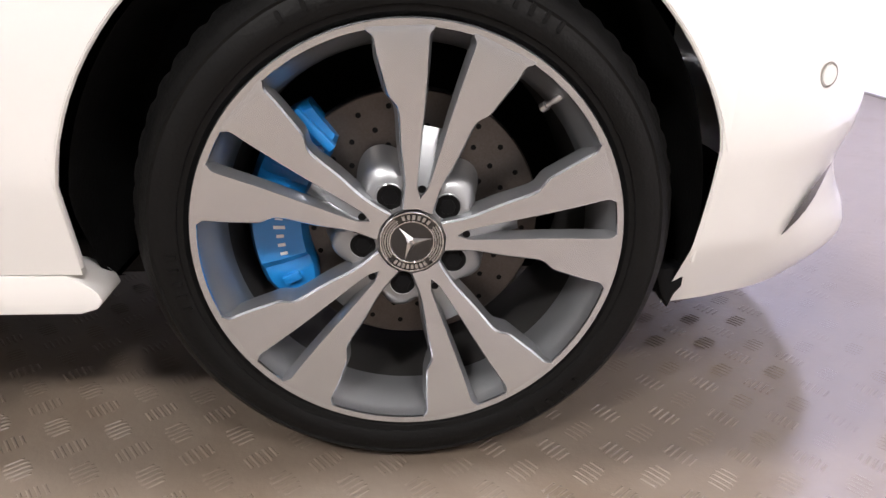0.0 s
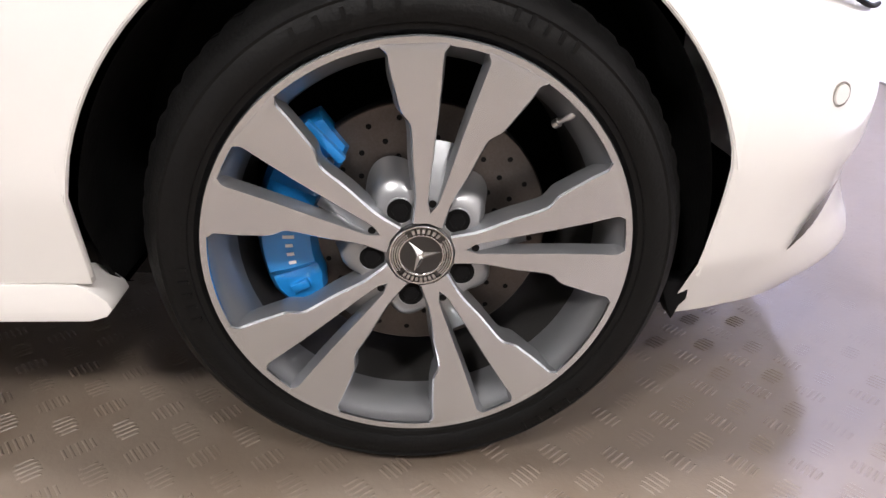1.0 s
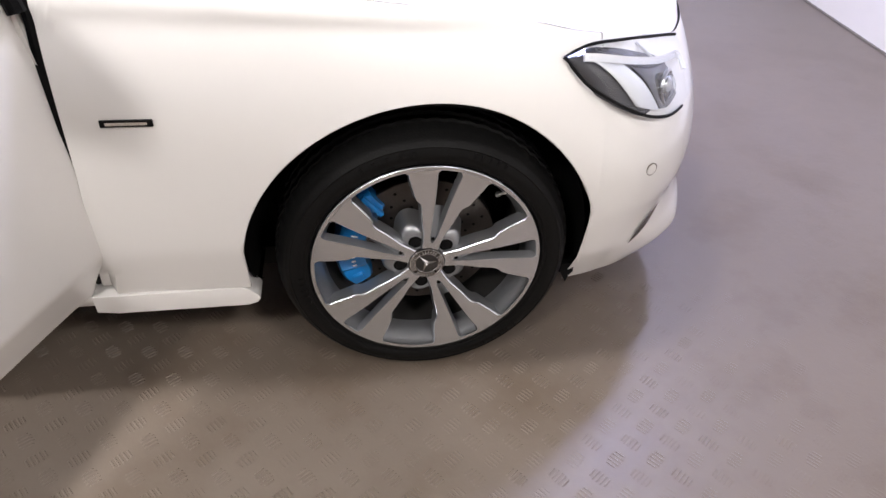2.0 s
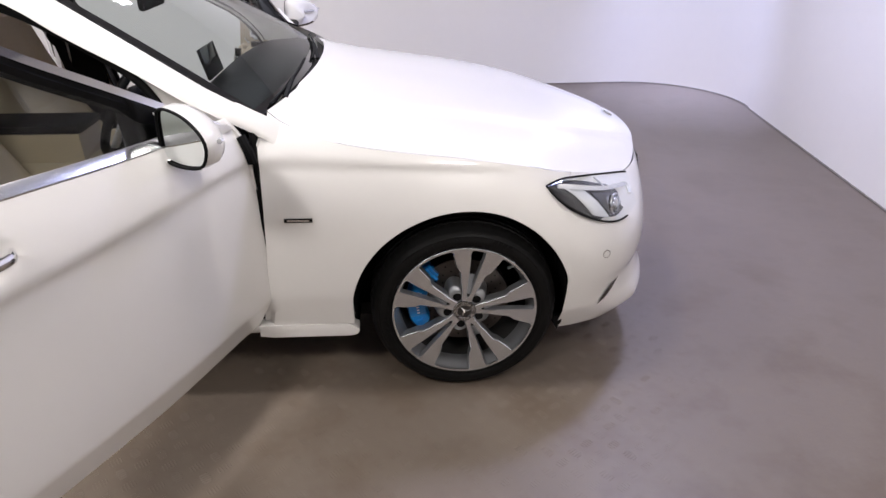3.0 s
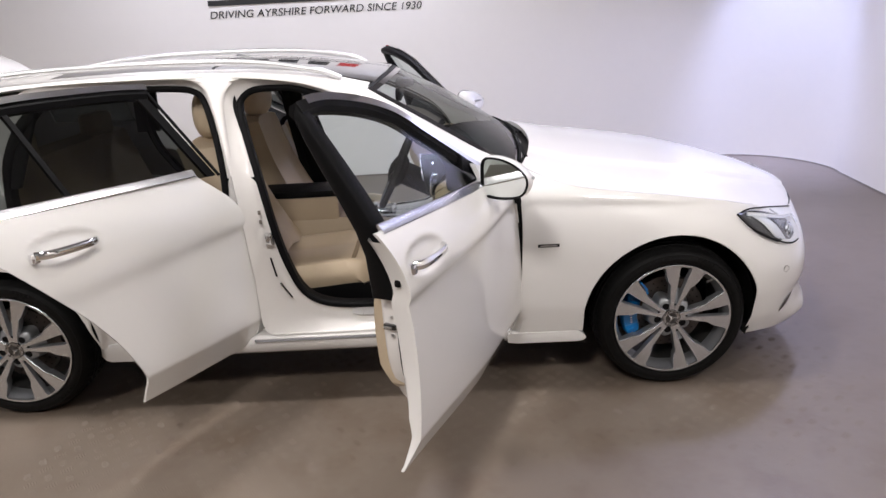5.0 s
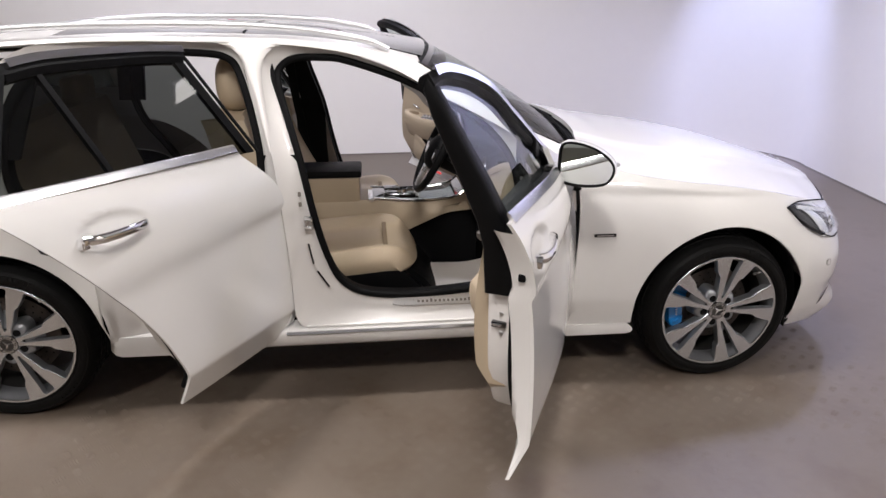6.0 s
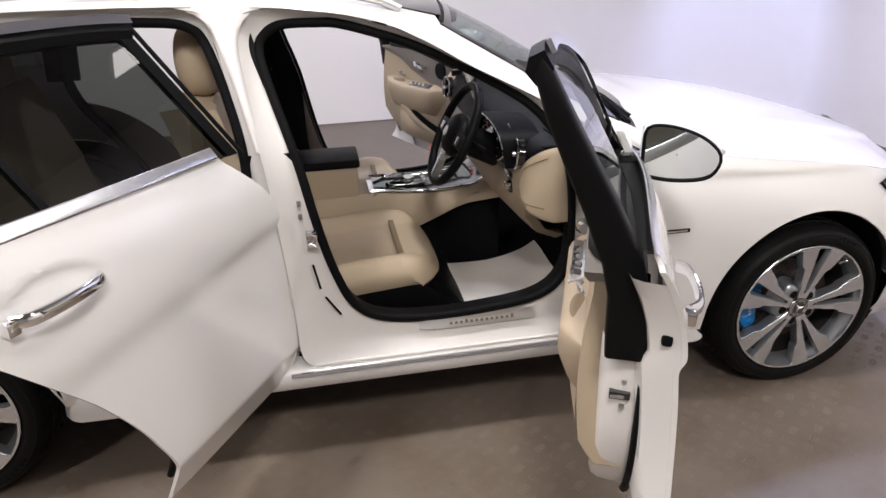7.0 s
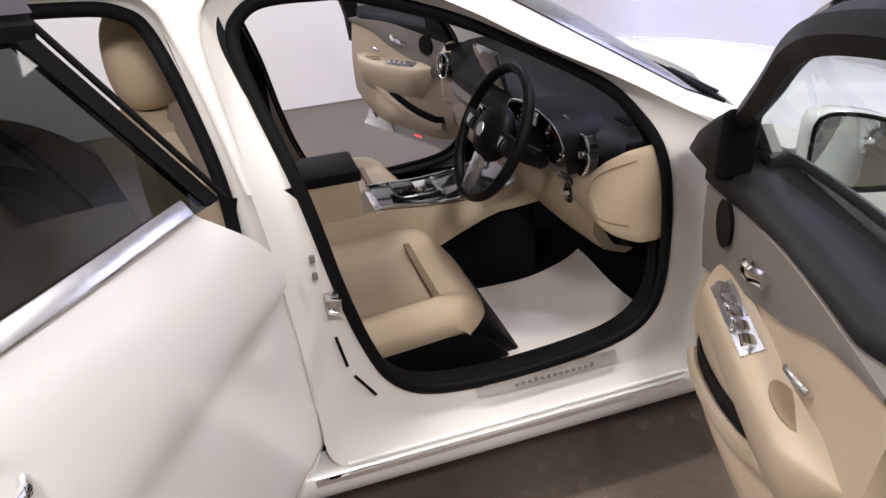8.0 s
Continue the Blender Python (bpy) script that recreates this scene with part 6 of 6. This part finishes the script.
def dashboard():
    # main moulding: black upper, beige lower, as lengthwise strips across the car
    ys = np.linspace(-0.715, 0.715, 40)

    def bulge(y):
        return 0.05 * (1 - (y / 0.72) ** 4)

    up = [[(-0.60, y, 0.955), (-0.72, y, 0.965 + 0.01 * (1 - (y / 0.72) ** 2)), (-0.84 - bulge(y) * 0.4, y, 0.958), (-0.915 - bulge(y) * 0.8, y, 0.930), (-0.945 - bulge(y), y, 0.890), (-0.945 - bulge(y), y, 0.845)] for y in ys]
    d = sheet("dashboard", up, PLASTIC, car, "black soft dashboard over a beige lower panel", offset=(0.03, 0, -0.03))
    mid = [[(-0.938 - bulge(y), y, 0.846), (-0.955 - bulge(y), y, 0.815), (-0.945 - bulge(y), y, 0.785)] for y in ys]
    sheet("dash_trim", mid, TRIMGREY, d, "grey trim strip", offset=(0.03, 0, 0))
    low = [[(-0.945 - bulge(y), y * 0.87, 0.787), (-0.965 - bulge(y) * 0.9, y * 0.85, 0.74), (-0.955 - bulge(y) * 0.8, y * 0.82, 0.66), (-0.90 - bulge(y) * 0.5, y * 0.78, 0.585), (-0.82, y * 0.75, 0.545)] for y in ys]
    sheet("lower_dash", low, LEATHER2, d, "beige lower dashboard", offset=(0.03, 0, 0.01))
    knee_x = lambda y, z: -0.990 + 0.070 * min(1, max(0, (y - 0.66) / 0.10)) ** 1.6 + 0.16 * max(0, 0.78 - z) ** 1.3
    for sgn in (-1, 1):
        # end caps and beige side panels
        rows = [[(-0.60 - 0.345 * u, sgn * 0.722, 0.80 + 0.15 * t) for t in np.linspace(0, 1, 5)] for u in np.linspace(0.25, 1, 6)]
        sheet("dash_end", rows, PLASTIC, d, offset=(0, -sgn * 0.02, 0))
        out = [(0.757, 0.945), (0.760, 0.83), (0.757, 0.712), (0.72, 0.702), (0.65, 0.718), (0.56, 0.734), (0.47, 0.738), (0.41, 0.748), (0.388, 0.772), (0.40, 0.798), (0.48, 0.816), (0.555, 0.832), (0.62, 0.862), (0.69, 0.915), (0.73, 0.945)]
        rim = spline(out, 60, True)
        mid = rim.mean(0)
        rows = []
        for k, push in ((0.02, 0.0), (0.5, 0.001), (0.80, 0.002), (0.93, 0.005), (0.985, 0.010), (1.0, 0.022), (1.0, 0.06)):
            rows.append([(knee_x(y, z) + push, sgn * y, z) for y, z in (mid + (p - mid) * k for p in rim)])
        v, fc = grid(rows, False, True)
        knee = link_mesh("knee_panel", v, fc, LEATHER2, d, "beige side panel")
        seam = spline([(0.740, 0.918), (0.690, 0.885), (0.644, 0.850), (0.610, 0.805), (0.611, 0.768), (0.650, 0.748), (0.735, 0.746)], 30)
        tube("cover_seam", [(knee_x(y, z) + 0.0012, sgn * y, z) for y, z in seam], 0.0020, SEAM_SHADE, knee, n=6)
        c = (-0.992, sgn * 0.588, 0.893)
        vent(d, c, (-0.93, -sgn * 0.12, 0.08))
    for y in (-0.13, 0.0, 0.13):
        vent(d, (-1.005, y, 0.80), (-0.97, 0, 0.15), 0.042)
    # instrument hood and dials
    for y0, r in ((-0.475, 0.062), (-0.285, 0.062)):
        q = Matrix.Translation((-1.012, y0, 0.905)) @ Vector((-0.93, 0.0, 0.30)).to_track_quat("Z", "Y").to_matrix().to_4x4()
        tube("dial_ring", [q @ Vector((r * math.cos(a), r * math.sin(a), 0)) for a in np.linspace(0, 2 * math.pi, 37)[:-1]], 0.005, CHROME, d, closed=True, n=6)
        bm = bmesh.new()
        bmesh.ops.create_cone(bm, segments=36, radius1=r, radius2=r, depth=0.006, cap_ends=True, matrix=q @ Matrix.Translation((0, 0, -0.006)))
        dial = part("dial", bm, GLOSS, d, "black round dial with white marks")
        for i in range(20):
            a = radians(-40 + 260 * i / 19)
            part("dial_mark", block(0, 0, 0, 0.008, 0.0022, 0.001, 0, q @ Matrix.Translation((0.050 * math.cos(a), 0.050 * math.sin(a), -0.001)) @ Euler((0, 0, a)).to_matrix().to_4x4()), WHITE, dial, smooth=False)
        a = radians(160)
        part("needle", block(0, 0, 0, 0.042, 0.003, 0.002, 0, q @ Matrix.Translation((0.024 * math.cos(a), 0.024 * math.sin(a), 0.001)) @ Euler((0, 0, a)).to_matrix().to_4x4()), RED, dial, smooth=False)
    rows = []
    for a in np.linspace(0, math.pi, 40):
        up_ = max(math.sin(a), 0) ** 0.55
        y, z = -0.380 - 0.190 * math.copysign(abs(math.cos(a)) ** 0.75, math.cos(a)), 0.846 + 0.132 * up_
        rows.append([(-0.90 - 0.128 * t - 0.022 * t * up_, y, z - 0.010 * (1 - t) * up_) for t in np.linspace(0, 1, 6)])
    hood_ = sheet("instrument_hood", rows, PLASTIC, d, "black arched hood over the dials", offset=(0, 0, -0.008))
    tube("hood_trim", [r[-1] for r in rows[3:-3]], 0.0022, SATIN, hood_, n=6)
    # free-standing screen
    part("screen", block(-0.985, 0.085, 0.985, 0.016, 0.215, 0.125, 0.006, Euler((0, radians(-14), 0)).to_matrix().to_4x4()), GLOSS, d, "free-standing glossy screen")
    # air vent slots on the dash top corner
    for i in range(9):
        part("demist_slat", block(-0.80 - 0.012 * i, -0.60, 0.968, 0.004, 0.07, 0.006, 0.001), RUBBER, d, smooth=False)
    # light switch and ignition group
    part("switch_block", block(-0.989, -0.487, 0.795, 0.014, 0.085, 0.020, 0.005), GLOSS, d)
    part("switch_surround", block(-0.986, -0.503, 0.755, 0.012, 0.040, 0.052, 0.012), GLOSS, d)
    bm = bmesh.new()
    bmesh.ops.create_cone(bm, segments=24, radius1=0.016, radius2=0.014, depth=0.02, cap_ends=True, matrix=Matrix.Translation((-0.998, -0.503, 0.757)) @ Euler((0, radians(-90), 0)).to_matrix().to_4x4())
    part("light_switch", bm, CHROME, d)


def vent(parent, c, aim, r=0.05):
    q = Matrix.Translation(c) @ Vector(aim).to_track_quat("Z", "Y").to_matrix().to_4x4()
    t = tube("air_vent", [q @ Vector((r * math.cos(a), r * math.sin(a), 0.008)) for a in np.linspace(0, 2 * math.pi, 37)[:-1]], 0.0038, CHROME, parent, "round chrome-ringed air vent", closed=True, n=8, up=tuple(aim))
    bm = bmesh.new()
    bmesh.ops.create_cone(bm, segments=36, radius1=r, radius2=r * 0.95, depth=0.02, cap_ends=True, matrix=q @ Matrix.Translation((0, 0, -0.008)))
    part("vent_cup", bm, GLOSS, t)
    for a in (0, 90):
        part("vent_blade", block(0, 0, 0, r * 1.8, 0.004, 0.008, 0.001, q @ Matrix.Translation((0, 0, 0.006)) @ Euler((0, 0, radians(a))).to_matrix().to_4x4()), PLASTIC, t)
    bm = bmesh.new()
    bmesh.ops.create_cone(bm, segments=20, radius1=0.011, radius2=0.009, depth=0.016, cap_ends=True, matrix=q @ Matrix.Translation((0, 0, 0.010)))
    part("vent_knob", bm, CHROME, t)


def console():
    half = curve([-1.95, -1.50, -1.2, -0.95], [0.105, 0.105, 0.125, 0.16])
    topz = curve([-1.95, -1.45, -1.25, -1.05, -0.95], [0.625, 0.625, 0.615, 0.63, 0.70])
    rows = []
    for x in np.linspace(-1.95, -0.93, 24):
        h, z = half(x), topz(x)
        cut = 0.43 + 0.137 * min(1, max(0, (x + 1.36) / 0.28)) + 0.03 * max(0, (x + 1.08) / 0.2)
        rows.append([(x, -h - 0.022, cut), (x, -h - 0.018, cut + 0.03), (x, -h - 0.004, z - 0.03), (x, -h + 0.006, z - 0.004), (x, 0, z), (x, h - 0.006, z - 0.004), (x, h + 0.004, z - 0.03), (x, h + 0.018, cut + 0.03), (x, h + 0.022, cut)])
    c = sheet("centre_console", rows, LEATHER2, car, "beige centre console with black gloss top")
    rows = [[(x, e * (half(x) - 0.008), z) for z in (0.28, 0.45, 0.60)] for e in (-1,) for x in np.linspace(-1.95, -0.93, 12)]
    sheet("tunnel_carpet", rows, CARPET, c)
    sheet("tunnel_carpet", [[(x, -y, z) for x, y, z in r] for r in rows], CARPET, c)
    rows = [[(x, half(x) * v * 0.93, topz(x) + 0.005 + 0.004 * (1 - v * v)) for v in np.linspace(-1, 1, 8)] for x in np.linspace(-1.44, -0.95, 16)]
    sheet("console_top", rows, GLOSS, c, offset=(0, 0, -0.004))
    for e in (-1, 1):
        tube("console_trim", [(x, e * half(x) * 0.95, topz(x) + 0.006) for x in np.linspace(-1.45, -0.95, 16)], 0.005, CHROME, c, n=6)
    part("console_end", block(-1.448, -0.03, 0.622, 0.030, 0.17, 0.018, 0.004), BRIGHT, c)
    # touch pad, wheel controller
    part("controller_plate", block(-1.30, 0, 0.628, 0.15, 0.12, 0.010, 0.004), GLOSS, c)
    tube("controller_rim", [(-1.30 + 0.072 * math.copysign(abs(math.cos(a)) ** 0.5, math.cos(a)), 0.058 * math.copysign(abs(math.sin(a)) ** 0.5, math.sin(a)), 0.634) for a in np.linspace(0, 2 * math.pi, 49)[:-1]], 0.0025, SATIN, c, closed=True, n=6)
    bm = bmesh.new()
    bmesh.ops.create_cone(bm, segments=28, radius1=0.029, radius2=0.026, depth=0.016, cap_ends=True, matrix=Matrix.Translation((-1.29, 0, 0.640)))
    part("controller_wheel", bm, CHROME, c)
    part("touch_pad", block(-1.345, 0, 0.652, 0.075, 0.066, 0.014, 0.006), GLOSS, c)
    for i in range(4):
        part("console_switch", block(-1.22, -0.06 + 0.04 * i, 0.634, 0.016, 0.028, 0.010, 0.003), SATIN, c)
    part("arm_rest_box", block(-1.70, 0, 0.672, 0.40, 0.205, 0.13, 0.012), LEATHER2, c, "beige arm rest box")
    part("arm_rest_lid", block(-1.70, 0.0, 0.752, 0.42, 0.215, 0.035, 0.012), PLASTIC, c, "black arm rest lid")


def steering():
    q = Matrix.Translation((-1.165, -0.385, 0.922)) @ Vector((-0.90, 0, 0.44)).to_track_quat("Z", "Y").to_matrix().to_4x4()
    R = 0.180
    s = tube("steering_wheel", [q @ Vector((R * math.cos(a), R * math.sin(a), 0.0)) for a in np.linspace(0, 2 * math.pi, 65)[:-1]], 0.0155, PLASTIC, car, "black leather multi-function steering wheel", closed=True, n=12, up=tuple(q.to_3x3() @ Vector((0, 0, 1))))
    bm = bmesh.new()
    bmesh.ops.create_uvsphere(bm, u_segments=28, v_segments=14, radius=1)
    bmesh.ops.transform(bm, matrix=q @ Matrix.Translation((0, 0, -0.01)) @ Matrix.Diagonal((0.090, 0.080, 0.045, 1)), verts=bm.verts[:])
    b = part("airbag_cover", bm, PLASTIC, s)
    bm = bmesh.new()
    bmesh.ops.create_cone(bm, segments=28, radius1=0.020, radius2=0.018, depth=0.004, cap_ends=True, matrix=q @ Matrix.Translation((0, 0, 0.035)))
    part("emblem", bm, SATIN, b)
    # the wheel's own up direction decides where the spokes go
    upv = q.to_3x3().inverted() @ Vector((0, 0, 1))
    a0 = math.atan2(upv.y, upv.x)
    for da, w, mat in ((90, 0.052, PLASTIC), (-90, 0.052, PLASTIC), (180, 0.050, SATIN)):
        a = a0 + radians(da)
        m = q @ Euler((0, 0, a)).to_matrix().to_4x4() @ Matrix.Translation((0.118, 0, 0.004))
        part("wheel_spoke", block(0, 0, 0, 0.115, w, 0.020, 0.007, m), mat, s, "satin metal lower spoke" if mat is SATIN else "")
        if mat is PLASTIC:
            part("spoke_buttons", block(0, 0, 0, 0.045, 0.030, 0.010, 0.004, m @ Matrix.Translation((0, 0, 0.010))), GLOSS, s)
    tube("column", [q @ Vector((0, 0, -0.02)), q @ Vector((0, 0, -0.18))], 0.055, PLASTIC, s, n=16)
    for e in (-1, 1):
        tube("stalk", [q @ Vector((0.0, 0, -0.05)), Vector((-1.09, -0.385 + e * 0.16, 0.90))], 0.008, PLASTIC, s, n=8)


def paper_mat():
    ground = curve([-1.30, -1.02, -0.86, -0.70], [0.297, 0.300, 0.322, 0.410])
    rows = []
    for u in np.linspace(0, 1, 22):
        x = -1.235 + 0.45 * u
        rows.append([(x, -0.665 + 0.45 * v + 0.02 * u, ground(x) + 0.022 + 0.006 * math.sin(5 * u + 2 * v) + 0.004 * math.sin(9 * v)) for v in np.linspace(0, 1, 14)])
    tagged(sheet("floor_mat", rows, PAPER, None, offset=(0, 0, -0.0025)), "creased white paper mat on black carpet", "floor mat")


# ---- sign on the wall ----
def sign():
    s = thing("wall_sign", "black lettered slogan under a dark logo on a white wall", "sign")
    wall = lambda x: 3.66 + 0.035 * x - 0.004
    ang = math.atan(0.035)
    s.matrix_basis = Matrix.Translation((-2.14, wall(-2.14), 1.70)) @ Euler((0, 0, ang)).to_matrix().to_4x4()
    cu = bpy.data.curves.new("slogan", "FONT")
    cu.body, cu.size, cu.align_x, cu.extrude, cu.shear = "DRIVING AYRSHIRE FORWARD SINCE 1930", 0.098, "CENTER", 0.003, 0.2
    t = new("slogan", cu)
    dg = bpy.context.evaluated_depsgraph_get()
    me = bpy.data.meshes.new_from_object(t.evaluated_get(dg))
    bpy.data.objects.remove(t)
    wide = max(v.co.x for v in me.vertices) - min(v.co.x for v in me.vertices)
    me.materials.clear()
    me.materials.append(BLACKSIGN)
    o = new("slogan", me)
    o.parent = s
    k = 2.11 / wide
    o.matrix_basis = Matrix.Translation((0, -0.003, -0.02)) @ Euler((radians(90), 0, 0)).to_matrix().to_4x4() @ Matrix.Diagonal((k, 1.02, 1, 1))
    part("logo_bar", block(-0.26, -0.006, 0.125, 1.58, 0.012, 0.05, 0.002), BLACKSIGN, s, "dark logo bar", smooth=False)
    for i, (w, m) in enumerate(((0.20, RED), (0.22, BLACKSIGN), (0.22, BLACKSIGN), (0.22, BLACKSIGN), (0.22, RED))):
        part("logo_block", block(-0.92 + 0.33 * i, -0.006, 0.36, w, 0.012, 0.30, 0.004), m, s, smooth=False)


# ---- tread plate relief on the floor ----
def tread_plate():
    """Raised bars in groups of five that turn by a right angle from group to group, low and painted over."""
    rng = np.random.default_rng(3)
    verts, faces = [], []
    pitch = 0.062
    u0 = np.array([math.cos(radians(38)), math.sin(radians(38))])
    v0 = np.array([-u0[1], u0[0]])
    base = np.array([[-0.5, -0.5, 0], [0.5, -0.5, 0], [0.5, 0.5, 0], [-0.5, 0.5, 0], [-0.34, -0.2, 1], [0.34, -0.2, 1], [0.34, 0.2, 1], [-0.34, 0.2, 1]])
    fc = [(4, 5, 6, 7), (0, 1, 5, 4), (1, 2, 6, 5), (2, 3, 7, 6), (3, 0, 4, 7)]
    for a in range(-75, 76):
        for b in range(-75, 76):
            c = np.array([0.0, -1.0]) + (u0 * a + v0 * b) * pitch
            if not (-2.6 < c[0] < 2.45 and -3.0 < c[1] < 1.2):
                continue
            along, across = (u0, v0) if (a + b) % 2 == 0 else (v0, u0)
            # trodden flat and painted over where people walk, sharp close to the car
            worn = min(1, max(0.05, (c[1] + 1.55) / 0.36)) * min(1, max(0.10, (1.05 - c[0]) / 0.5))
            h = 0.0015 * worn * rng.uniform(0.35, 1.15)
            for j in range(-2, 3):
                m = c + across * j * 0.0092
                n = len(verts)
                L = 0.031 if abs(j) < 2 else 0.024
                for x, y, z in base:
                    p = m + along * x * L + across * y * 0.0046
                    verts.append((p[0], p[1], 0.0002 + z * h))
                faces += [tuple(n + i for i in q) for q in fc]
    t = link_mesh("tread_bars", verts, faces, FLOOR, bpy.data.objects["floor"], smooth=False)
    tagged(t, kind="stuff")


for sgn in (-1, 1):
    fenders(sgn)
    headlight(sgn)
    body_side(sgn)
    front_door(sgn)
    rear_door(sgn)
    quarter(sgn)
bumper()
hood()
greenhouse()
tail()
wheels()
part("underbody", block(-1.5, 0, 0.225, 4.0, 1.35, 0.06, 0.02), PLASTIC, car)
part("engine_bay", block(-0.10, 0, 0.55, 1.05, 1.05, 0.45, 0.02), LINER, car)
cabin()
paper_mat()
sign()
tread_plate()
